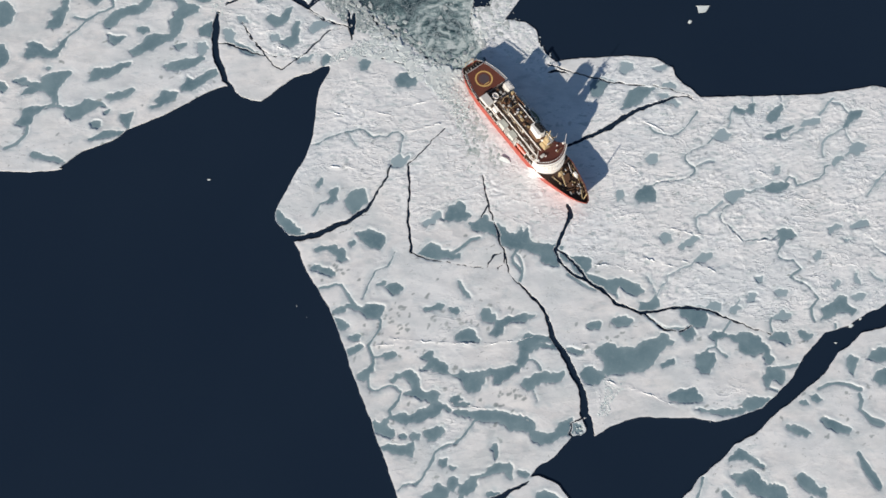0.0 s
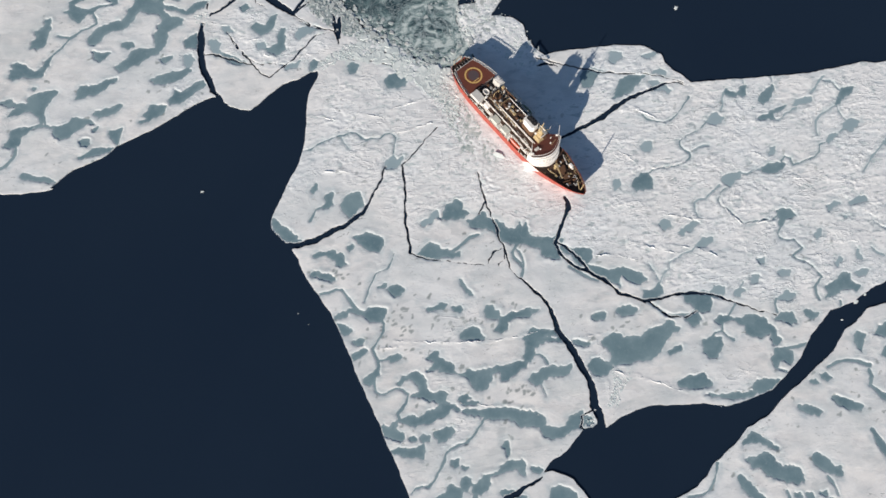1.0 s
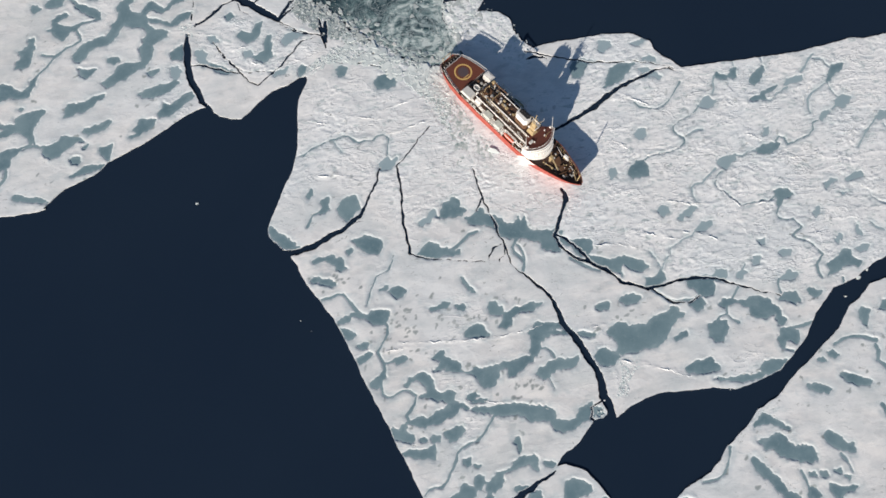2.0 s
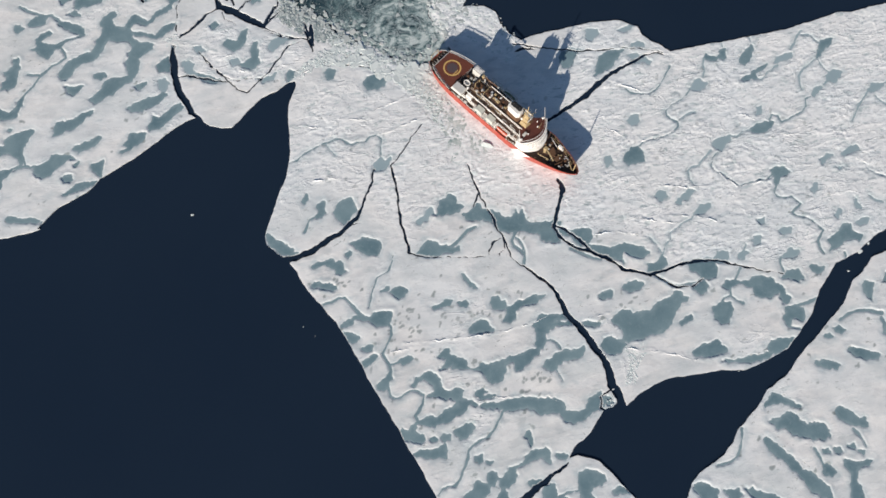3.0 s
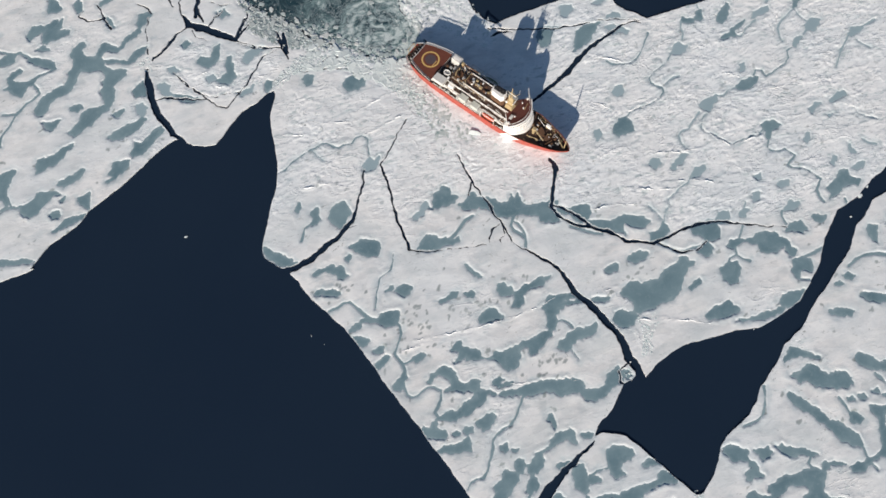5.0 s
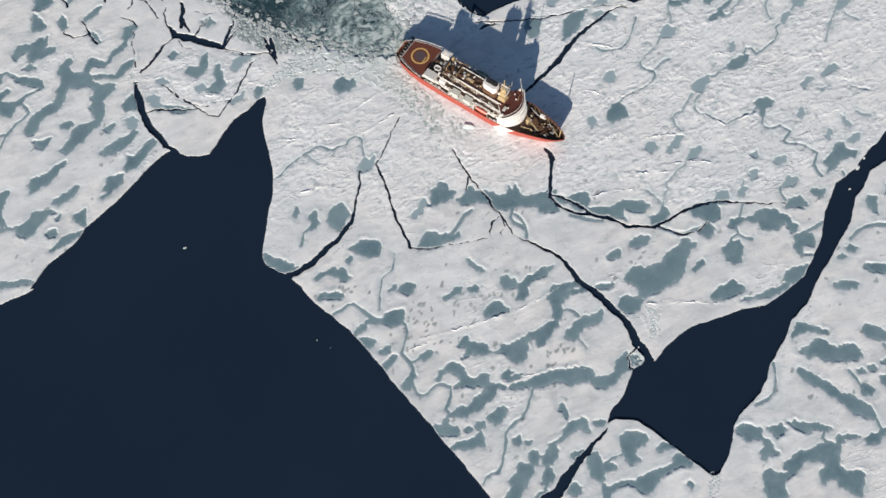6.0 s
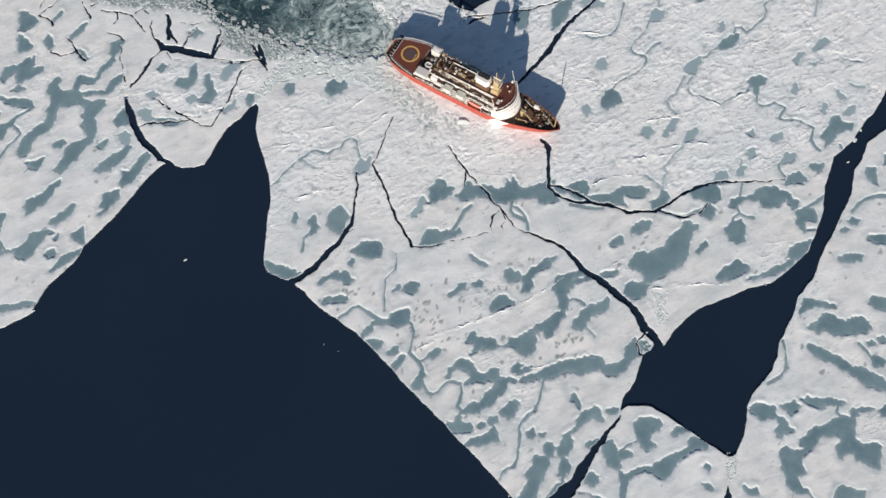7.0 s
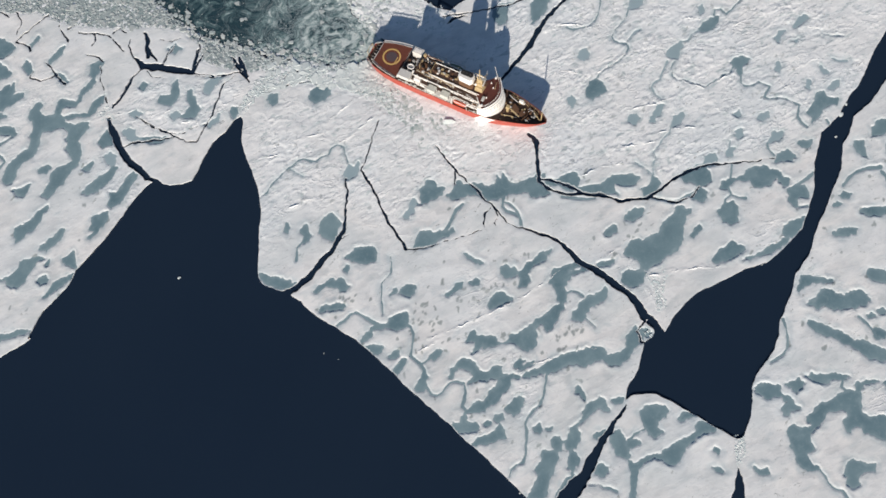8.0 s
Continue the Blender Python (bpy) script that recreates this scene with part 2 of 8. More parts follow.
def perlin(x, y, seed=0):
    """Gradient noise, about -0.7 to 0.7."""
    xi, yi = np.floor(x).astype(int), np.floor(y).astype(int)
    xf, yf = x - xi, y - yi
    u, v = xf * xf * xf * (xf * (6 * xf - 15) + 10), yf * yf * yf * (yf * (6 * yf - 15) + 10)

    def corner(i, j):
        a = _grad[_perm[(_perm[(xi + i + seed * 37) % 512] + yi + j) % 512]]
        return np.cos(a) * (xf - i) + np.sin(a) * (yf - j)
    n0 = corner(0, 0) * (1 - u) + corner(1, 0) * u
    n1 = corner(0, 1) * (1 - u) + corner(1, 1) * u
    return n0 * (1 - v) + n1 * v


def smooth01(a, b, x):
    t = np.clip((x - a) / (b - a), 0, 1)
    return t * t * (3 - 2 * t)


# ---- the sea and the ice: a field of distances to shores, cracks and ponds ----
STEP, X0, Y0, NX, NY = 0.52, -245.0, -222.0, 1058, 897
gx, gy = np.meshgrid(X0 + STEP * np.arange(NX), Y0 + STEP * np.arange(NY), indexing="ij")
# shorelines wander: look each place up a little to one side
wander_x = 1.3 * perlin(gx / 7, gy / 7, 1) + 0.75 * perlin(gx / 2.6, gy / 2.6, 2)
wander_y = 1.3 * perlin(gx / 7, gy / 7, 3) + 0.75 * perlin(gx / 2.6, gy / 2.6, 4)
px, py = gx + 0.95 * wander_x, gy + 0.95 * wander_y
kx, ky = gx + 0.45 * wander_x, gy + 0.45 * wander_y
# the melt eats lobes and cusps into the shores of the ponds
frets = 0.8 * perlin(gx / 2.4, gy / 2.4, 43) + 0.6 * perlin(gx / 1.3, gy / 1.3, 44)
lobes = 1.5 * (np.abs(perlin(gx / 5.5, gy / 5.5, 40)) - 0.25) + 1.2 * perlin(gx / 3.2, gy / 3.2, 41) + 0.75 * perlin(gx / 1.7, gy / 1.7, 42)
FAR = 8.0
open_water = np.full((NX, NY), -FAR)      # positive in open water
crack_gap = np.full((NX, NY), FAR)        # negative in a crack
ridge_line = np.full((NX, NY), FAR)
pond_edge = np.full((NX, NY), FAR)        # negative in a pond
pond_of = np.full((NX, NY), -1)
pond_count = 0
trial = np.full((NX, NY), FAR)
leads = []


def window(x0, x1, y0, y1, pad):
    i0, i1 = int((x0 - pad - X0) / STEP), int((x1 + pad - X0) / STEP) + 2
    j0, j1 = int((y0 - pad - Y0) / STEP), int((y1 + pad - Y0) / STEP) + 2
    return slice(max(i0, 0), max(min(i1, NX), 0)), slice(max(j0, 0), max(min(j1, NY), 0))


def chain_distance(chain, field, qx, qy, pad):
    """Lower field to the distance from a chain of (x, y, half width)."""
    for (ax, ay, ar), (bx, by, br) in zip(chain, chain[1:]):
        w = window(min(ax, bx), max(ax, bx), min(ay, by), max(ay, by), max(ar, br) + pad)
        x, y = qx[w] - ax, qy[w] - ay
        dx, dy = bx - ax, by - ay
        t = np.clip((x * dx + y * dy) / (dx * dx + dy * dy + 1e-9), 0, 1)
        d = np.hypot(x - t * dx, y - t * dy) - (ar + t * (br - ar))
        field[w] = np.minimum(field[w], d)


def inside(poly, x, y):
    hit = np.zeros(x.shape, bool)
    for (ax, ay), (bx, by) in zip(poly, poly[1:] + poly[:1]):
        if ay != by:
            hit ^= ((ay > y) != (by > y)) & (x < (bx - ax) * (y - ay) / (by - ay) + ax)
    return hit


def polygon_distance(poly, qx, qy, reach):
    """Distance from the outline, positive inside."""
    d = np.full(qx.shape, reach)
    for (ax, ay), (bx, by) in zip(poly, poly[1:] + poly[:1]):
        chain_distance([(ax, ay, 0), (bx, by, 0)], d, qx, qy, reach)
    return np.where(inside(poly, qx, qy), d, -d)


def lead(poly, ragged=False):
    leads.append(poly)
    d = polygon_distance(poly, px, py, FAR) + 1.6 * lobes if ragged else polygon_distance(poly, kx, ky, FAR)
    open_water[:] = np.maximum(open_water, np.minimum(d, FAR))


def crack(chain):
    chain_distance([(x, y, r * 0.95) for x, y, r in chain], trial, gx + 0.9 * wander_x, gy + 0.9 * wander_y, FAR)
    near = trial < 4
    crack_gap[near] = np.minimum(crack_gap[near], trial[near] + 0.22 * lobes[near])
    trial[:] = FAR


ridges = []


def ridge(chain):
    ridges.append(chain)
    chain_distance(chain, ridge_line, px, py, FAR)


def pond(chain):
    global pond_count
    chain_distance([(x, y, 0.36 + 0.72 * (r - 0.36)) for x, y, r in chain], trial, kx, ky, 4.0)
    trial[trial < 4] += 0.2 * lobes[trial < 4] + 0.22 * frets[trial < 4] - 0.02
    mine = trial < pond_edge
    pond_of[mine & (trial < 2.5)] = pond_count
    pond_edge[mine] = trial[mine]
    trial[:] = FAR
    pond_count += 1


def pool(ring):
    """A pond with a lobed outline."""
    global pond_count
    w = window(min(p[0] for p in ring), max(p[0] for p in ring), min(p[1] for p in ring), max(p[1] for p in ring), 5.0)
    x, y = kx[w], ky[w]
    d = np.full(x.shape, FAR)
    for (ax, ay), (bx, by) in zip(ring, ring[1:] + ring[:1]):
        ux, uy = x - ax, y - ay
        dx, dy = bx - ax, by - ay
        t = np.clip((ux * dx + uy * dy) / (dx * dx + dy * dy + 1e-9), 0, 1)
        d = np.minimum(d, np.hypot(ux - t * dx, uy - t * dy))
    d = np.where(inside(ring, x, y), -d, d) - 0.50 + 0.40 * lobes[w] + 0.9 * frets[w]
    mine = d < pond_edge[w]
    pond_of[w][mine & (d < 2.5)] = pond_count
    pond_edge[w][mine] = d[mine]
    pond_count += 1


# leads of open water: shores, joined end to end
west_0 = [(-179.6, 33.7), (-174.3, 38.8), (-168.5, 43.5), (-161.3, 46.4), (-152.5, 50.6), (-147.9, 55.7), (-137.5, 60.6), (-127, 66.1), (-119.2, 71.4), (-109.8, 77.4), (-102.1, 81.5), (-99.1, 82.2), (-94.9, 80.6), (-91, 76.4), (-85.5, 74.2), (-79.7, 73.8), (-74.7, 77.6), (-69.5, 83.1), (-62.8, 88.3), (-55, 90.9), (-48.3, 95.2), (-44.6, 95.4)]
west_1 = [(-44.2, 92.5), (-49.5, 81.9), (-50.5, 72.1), (-50.9, 60.8), (-51.9, 51.3), (-54.5, 42.3), (-59.1, 34), (-63.2, 24.1), (-66.6, 17.2), (-68.6, 11.7), (-68.2, 7.1), (-63.4, 1.6), (-59.1, -2.4), (-55.4, -9.1), (-51.6, -18.7), (-45.1, -28.7), (-39.7, -37), (-35, -47.9), (-30.5, -59.8), (-26.2, -71.6), (-21.6, -81.9), (-18.1, -90.6), (-14, -101.9), (-9.6, -111.7), (-4.9, -125.3), (2.9, -146.5), (7.2, -179.9)]
west_2 = [(-111.8, -181.1), (-237.9, -120.5), (-335.1, -0.9), (-276.7, 29.8), (-227.3, 31), (-204.9, 31.5), (-193.7, 31.3), (-185, 32), (-177.5, 33.4)]
lead(west_0 + west_1 + west_2)
north_0 = [(51.1, 126.1), (54.9, 126.5), (62.8, 125), (68.9, 119.8), (69.6, 112.7), (73.2, 105.8), (79.2, 100.8), (87.1, 102.7), (98.5, 103.7), (118.8, 105.6), (134.5, 104.6), (139, 101.6), (143.5, 98.9), (144.7, 93.7), (149, 88.7), (153.4, 85.4), (157.7, 81.4), (170.3, 81.3), (179.9, 82.6), (192.5, 82.5), (208.4, 83.6), (224.5, 84.6), (234.3, 86.6), (247.4, 88.3), (255.8, 90.6), (263.1, 89.7)]
north_1 = [(286.7, 92), (317.7, 117.7), (353.5, 227.3), (198.3, 284.6), (39, 235.1), (54.2, 161.3), (61.7, 143)]
lead(north_0 + north_1)
patch_0 = [(27.6, 138.3), (31.3, 133.4), (37.7, 134.3), (42.4, 133.7), (44.7, 138.9), (41, 145.3), (29.8, 145)]
lead(patch_0)
east_0 = [(87.9, -99.8), (90.6, -98.3), (97.3, -94.5), (105.2, -91.4), (112.7, -89.8), (123.8, -90.2), (137.9, -90.1), (148.5, -91.9), (157.6, -90.4), (165.5, -88), (172.3, -85.4), (178.2, -81.1), (182.9, -76.4), (189.4, -70.7), (192.9, -65.6), (196.3, -60.5), (203.5, -53.6), (208.5, -48.4), (217, -45.8), (222.3, -43.9), (228.4, -40.1), (234, -37.3), (239.8, -35.2)]
east_1 = [(260.5, -21), (294.1, -3), (338.3, 16.4), (333.4, -5.6), (289.9, -24.3), (257.7, -37), (241.1, -44.7)]
east_2 = [(228, -48.3), (221.1, -54.3), (213.9, -58.6), (206.3, -68.7), (198.3, -74.2), (189.8, -80.9), (182, -86.2), (176.1, -90.4), (167.4, -98.2), (157.3, -102.7), (152.8, -107.1), (145, -113.4), (139.4, -117.4), (134.6, -122.9), (128.7, -128.1), (122.4, -130.5), (115.7, -134.1), (110.4, -137.9), (107.2, -143.5)]
east_3 = [(110.8, -139.2), (104.2, -146.9), (96.3, -153.8), (93, -154.9), (91.7, -152.9), (87.4, -146.1), (81.6, -137), (75.7, -127.7), (71, -121.1), (65.3, -118.5)]
east_4 = [(62.1, -117.2), (57.7, -117.7), (61.8, -112.7), (69.9, -108.1), (73.9, -103.8), (77.9, -99.4), (82.4, -98.3), (84.2, -101.1)]
lead(east_0 + east_1 + east_2 + east_3 + east_4)
wake_0 = [(-66, 268.9), (-65.7, 224.2), (-62.4, 188.7), (-56.1, 171), (-46.8, 152), (-35.7, 138.3), (-14.8, 121.6), (-9.7, 115.5), (-3, 110.4), (3.7, 105), (13.3, 99.3), (23.2, 95.3), (34.5, 88.8), (38, 90.5), (39.5, 97)]
wake_1 = [(39.5, 103.7), (36.4, 112.8), (31.5, 123.9), (34.3, 140.5), (38.3, 163.3), (38.1, 202.4), (17.6, 274.1), (-38.4, 267.4)]
lead(wake_0 + wake_1, ragged=True)
# cracks: chains of (x, y, half width)
crack([(-106.2, 126.3, 0.9), (-106.9, 120.5, 1.8), (-106.7, 111.8, 1.79), (-106.6, 105, 2.07), (-105.1, 97.9, 2.06), (-102.2, 92.2, 1.76), (-100, 86.7, 1.76), (-97.5, 83.1, 1.17), (-94.4, 79.8, 1.17)])
crack([(-102.6, 131.1, 0.6), (-95.3, 136.2, 1.21), (-88.5, 141.9, 0.91), (-85.2, 144, 0.61), (-80.3, 145.8, 0.92)])
crack([(-81.8, 153.4, 0.62), (-79.6, 147.1, 2.15), (-74.5, 143.4, 2.45), (-67.4, 138.9, 2.14), (-62, 134.4, 2.13), (-57.8, 131.3, 1.52), (-54.4, 133.4, 0.46)])
crack([(-73.2, 157.8, 0.61), (-73.5, 150.5, 0.61), (-72.5, 146.6, 0.61)])
crack([(-57.9, 130.6, 0.4), (-49.6, 125.1, 0.3), (-41, 121.1, 0.4), (-34.3, 118.8, 0.4)])
crack([(-106.5, 108, 0.49), (-96.1, 106, 0.49), (-86.1, 102.4, 0.49), (-76.9, 99.6, 0.29)])
crack([(-90.2, 116.7, 0.22), (-85.3, 108.7, 0.28), (-78.9, 100.4, 0.39), (-75.1, 95.5, 0.51), (-70.2, 92.7, 0.47), (-65.4, 96.7, 0.47), (-59.4, 101.1, 0.47), (-54, 106.8, 0.51), (-49.1, 112.7, 0.48), (-44.6, 117.6, 0.36), (-37.8, 118.2, 0.32)])
crack([(-92.7, 120.8, 0.22), (-89.2, 113, 0.24), (-82.8, 104.7, 0.24), (-74.4, 100.4, 0.22), (-62.5, 100.1, 0.22)])
crack([(-32.1, 128.4, 0.92), (-32.4, 121.3, 1.52), (-32.4, 115.6, 0.91)])
crack([(18.6, 59.8, 0.22), (11.2, 53.2, 0.25), (5, 44.8, 0.4), (-1.3, 38.8, 0.5), (-0.7, 31.7, 0.53), (-0.4, 22.2, 0.53), (-1.2, 11.5, 0.6), (-0.5, 2.2, 0.59), (0.4, -4, 0.59), (0.5, -8.8, 0.51), (6, -11, 0.38), (12.7, -12.8, 0.22), (21, -14.1, 0.22), (29.2, -15.4, 0.22), (38, -17.1, 0.22)])
crack([(-9.6, 38.5, 0.3), (-12.2, 32.7, 0.51), (-15.6, 25.6, 0.63), (-19.3, 18.7, 0.73), (-21.5, 14.6, 0.96), (-27.4, 10.8, 1.23), (-33, 6.6, 1.51), (-39.2, 3.5, 1.67), (-43.8, 1.6, 1.66), (-48.4, -0.4, 1.66), (-54.8, -1.9, 1.52), (-59.6, -2.5, 1.65)])
crack([(-21.4, 10.9, 0.28), (-24.5, 10.7, 0.28), (-28.2, 9.4, 0.28)])
crack([(36.7, 34.4, 0.22), (38.1, 27.7, 0.45), (39.9, 19.3, 0.53), (41.4, 13.6, 0.53), (43.5, 7.5, 0.47), (45.5, 1.5, 0.61), (46.4, -3.9, 0.6), (47.9, -7.3, 0.53), (49.2, -13.6, 0.36), (50, -18.3, 0.28), (53.1, -22.9, 0.28)])
crack([(40.6, 17.6, 0.37), (38.5, 13.4, 0.37), (36.8, 10.3, 0.37)])
crack([(46.9, -8, 0.36), (42.6, -10, 0.45), (40, -13.6, 0.36), (39.9, -16.3, 0.22)])
crack([(47.9, -9.4, 0.22), (47.8, -13.3, 0.28), (44.7, -16.5, 0.28), (45.5, -19.1, 0.22)])
crack([(81.6, 18.1, 1.04), (83.1, 14.9, 1.26), (82.7, 11.2, 1.26), (79.3, 4.1, 0.8), (75.9, -2.9, 0.79), (73.8, -7.1, 0.79), (75, -11.3, 0.79), (78.3, -15.1, 0.79), (83, -19.2, 0.95), (89.2, -22.7, 0.95), (95.5, -26.3, 0.95), (100.2, -29.7, 0.95), (103.3, -34, 0.94), (109.7, -36.7, 0.94), (116.3, -38.8, 0.94), (122.4, -37.8, 0.72), (130.1, -36.6, 0.72), (139.2, -35.6, 0.73), (150.4, -37.3, 0.62), (158.1, -40.5, 0.45), (170.9, -45.8, 0.33), (181.5, -49.2, 0.3)])
crack([(74.2, -5.6, 0.56), (79.9, -9.4, 0.68), (84.4, -14.1, 0.79), (87.6, -18.4, 0.9), (89.5, -21.9, 0.67)])
crack([(74.4, 99.2, 0.63), (78.8, 97.9, 0.63), (87.5, 95.2, 0.44), (96.3, 92.5, 0.63), (103.6, 90.5, 0.63), (111.1, 89.1, 0.63), (120.2, 87.8, 0.44), (129.7, 87.4, 0.32), (138.9, 86.4, 0.32), (153.3, 81.4, 0.24)])
crack([(79.4, 50, 0.7), (86.1, 52.2, 0.85), (95.1, 57, 1.1), (100.4, 59.2, 1.29), (105.8, 62.1, 1.53), (113.8, 68.3, 1.69), (119.3, 71.2, 1.3), (128.5, 75.5, 1.06), (137.4, 78.8, 0.82), (144.5, 81.4, 0.63), (150.8, 81.1, 0.39), (156.6, 79.1, 0.24)])
crack([(53.1, -22.9, 0.3), (57.6, -27.5, 0.61), (62.3, -31.5, 0.83), (66.5, -36.9, 0.99), (69, -43.3, 1.21), (71.1, -50.9, 1.47), (74.9, -57.5, 1.52), (77.7, -62.4, 1.73), (80.1, -68.6, 1.72), (82.9, -73.4, 1.72), (84.4, -77.9, 1.87), (84.9, -83.5, 2.13), (85.2, -89, 2.12), (86.6, -93.4, 2.11), (87.5, -97.6, 2.37), (84.8, -101.2, 3.15)])
crack([(85.3, -90.4, 0.3), (82.3, -91, 0.48), (80.2, -92.7, 0.3), (78.2, -93, 0.42), (78.8, -95.6, 0.3), (77.2, -97.1, 0.37), (78.6, -99.8, 0.47)])
pond([(-7.7, -8.8, 0.36), (-10.7, -16.3, 0.36), (-16.8, -18.8, 0.36), (-20.4, -25.8, 0.36), (-22.9, -32.4, 0.36)])
crack([(-79.1, 143.3, 0.22), (-77.6, 138.7, 0.26), (-72.1, 134.5, 0.26)])
crack([(-68.2, 144.5, 0.36), (-63.9, 148.3, 0.26), (-61, 151.3, 0.22)])
crack([(-57.9, 130.6, 0.52), (-52.7, 134.8, 0.4), (-48.6, 139.3, 0.22)])
crack([(117.7, -39.1, 0.33), (122.2, -43.1, 0.44), (126.7, -47, 0.44), (133.6, -48, 0.33), (141.8, -45.2, 0.3)])
crack([(-27.4, 101.5, 0.3), (-19.8, 101.3, 0.37), (-12.1, 100.5, 0.37), (-5.3, 97.2, 0.43), (-1, 93.9, 0.55)])
crack([(74, 93.9, 0.25), (77.8, 95.4, 0.85), (82.4, 95.2, 0.65), (85.2, 94.2, 0.25)])
crack([(56.9, -119.4, 0.3), (51.3, -122.6, 0.62), (47.3, -124.5, 0.99), (38.9, -129.2, 1.73), (32.6, -132.8, 2.21), (25.8, -137.4, 2.69), (20.2, -139.8, 3.41), (14.4, -142.7, 3.88), (5.8, -148.2, 4.82)])
crack([(86.5, -164.4, 0.3), (83.9, -168.9, 1.44), (79.4, -174.9, 3.09), (72.4, -183.7, 5.19)])
crack([(-136.6, 194, 0.37), (-132.5, 197, 0.37), (-125.1, 199.9, 0.37), (-119.8, 201.1, 0.41), (-115.9, 203.1, 0.41)])
crack([(-136.6, 194, 0.45), (-131.8, 188.7, 0.45), (-132, 185.7, 0.78)])
crack([(-112.8, 187.3, 0.41), (-111.6, 182.7, 0.49), (-111.1, 180.4, 0.31)])
crack([(-108.3, 188.9, 0.78), (-105, 189.1, 0.45)])
crack([(-104.2, 183.5, 0.45), (-97.5, 179.1, 0.61), (-90.9, 174.7, 0.45)])
crack([(-96.9, 178, 0.49), (-97.5, 174.3, 0.49), (-100.3, 172.7, 0.41)])
crack([(-90.9, 174.7, 0.41), (-88.6, 167.2, 0.4), (-85.8, 161, 0.36)])
crack([(-105.9, 168.6, 0.3), (-101.8, 166.4, 0.4), (-99.6, 163.3, 0.6), (-98.4, 160, 0.48)])
crack([(-126.6, 174.2, 0.36), (-124.7, 170, 0.4), (-123.5, 163.6, 0.56), (-121, 156.6, 0.6)])
crack([(-133.4, 172.8, 0.3), (-136.1, 169.2, 0.4), (-132.5, 165.4, 0.48), (-127.1, 164.4, 0.48), (-123.2, 164.6, 0.56)])
crack([(-80, 166.6, 0.32), (-82.5, 163.2, 0.4), (-83.1, 157.6, 0.4), (-81.5, 150.2, 0.58)])
crack([(-72.7, 165.8, 0.89), (-72.6, 159.8, 1.21), (-75.5, 151.6, 1.2)])
crack([(-65.7, 158.1, 0.22), (-60.9, 153.6, 0.24), (-55.9, 153.7, 0.22)])
crack([(-63.4, 151, 0.22), (-66.3, 146.7, 0.4), (-69.3, 143.7, 0.58)])
crack([(-49.7, 142.5, 0.6), (-52.9, 137.6, 0.87), (-57.8, 131.4, 0.99)])
crack([(-58.6, 129.2, 0.26), (-50.7, 124.6, 0.26), (-42.6, 120.7, 0.31), (-38, 120.2, 0.39)])
crack([(-35.6, 130.3, 0.59), (-34.8, 124.2, 1.18), (-34, 118, 1.17), (-33.2, 111.9, 0.43)])
crack([(-100.4, 157.9, 0.22), (-102.8, 150.8, 0.22), (-103.9, 141.9, 0.26), (-103.6, 135.3, 0.32)])
crack([(-49.4, 140.8, 0.24), (-48.1, 146.8, 0.28), (-45.4, 150.4, 0.24)])
crack([(-116.3, 202, 0.32), (-111.3, 196.9, 0.3), (-112.8, 191.3, 0.32), (-112.2, 186.1, 0.31)])
crack([(-130.9, 213.1, 0.3), (-130.7, 204.9, 0.3), (-134.7, 198.2, 0.32)])
crack([(-87.9, 173.9, 0.31), (-83.4, 175.5, 0.38), (-81, 171.1, 0.31)])
crack([(-21.6, 128.7, 0.46), (-21, 124.5, 1.21), (-19.5, 121.8, 1.21), (-16.6, 124.1, 0.61)])
crack([(-16.7, 105.1, 0.3), (-11.2, 106.7, 0.3), (-5.4, 105.1, 0.48)])
crack([(-139.4, 217.7, 0.71), (-137.6, 214.7, 0.71), (-136.4, 211.2, 0.35)])
# melt ponds: chains of (x, y, half width), in metres
pool([(79.3, -93.8), (82.7, -93.5), (83.9, -96), (81, -97.4)])
pool([(-94.4, 107.4), (-89.3, 105.5), (-83.2, 102.1), (-85.8, 100.7), (-91.5, 102.6)])
pool([(-62.6, 99.5), (-58.1, 99.8), (-53.9, 101.6), (-56.3, 98.1), (-60.6, 97)])
pool([(-77.2, 113.2), (-73.2, 113.6), (-72.4, 110.7), (-76.1, 110.1)])
pool([(-86.2, 136.4), (-83.8, 138.3), (-81.1, 135.9), (-84.4, 133.8)])
pool([(-64.2, 151), (-59.8, 151.5), (-57.9, 147.4), (-62.3, 146.9)])
pool([(97.6, 86.5), (99.1, 90.8), (102.6, 92.2), (110, 90.2), (106.5, 88.1), (104.8, 84.2), (101, 80.5), (98, 81.2)])
pool([(113.7, 73.4), (115.9, 78.9), (119.4, 84.5), (124.8, 86.8), (132.5, 85.8), (128, 81.4), (123.6, 77.1), (118.8, 74.7)])
pool([(113.7, 96.5), (116.4, 101.7), (121.6, 100.9), (121.8, 98.3), (116.5, 94.1)])
pool([(-80.3, 123.3), (-77.5, 126.2), (-72.6, 124), (-69.8, 129.1), (-66.5, 130.8), (-68.1, 124.1), (-71.7, 119.6), (-75.5, 118.7)])
pool([(-63.8, 122), (-61.6, 122.6), (-62.2, 118.5), (-62, 113.9), (-62.1, 108.7), (-64.6, 106.5), (-68.2, 106.6), (-71.6, 109.8), (-68.4, 111.2), (-65.7, 113), (-65.3, 118.1)])
pool([(-56.1, 116.8), (-54.8, 121.1), (-51.5, 122.8), (-46.8, 123.5), (-43.4, 121.7), (-47.4, 119.4), (-50.8, 117.7), (-54.1, 115.6)])
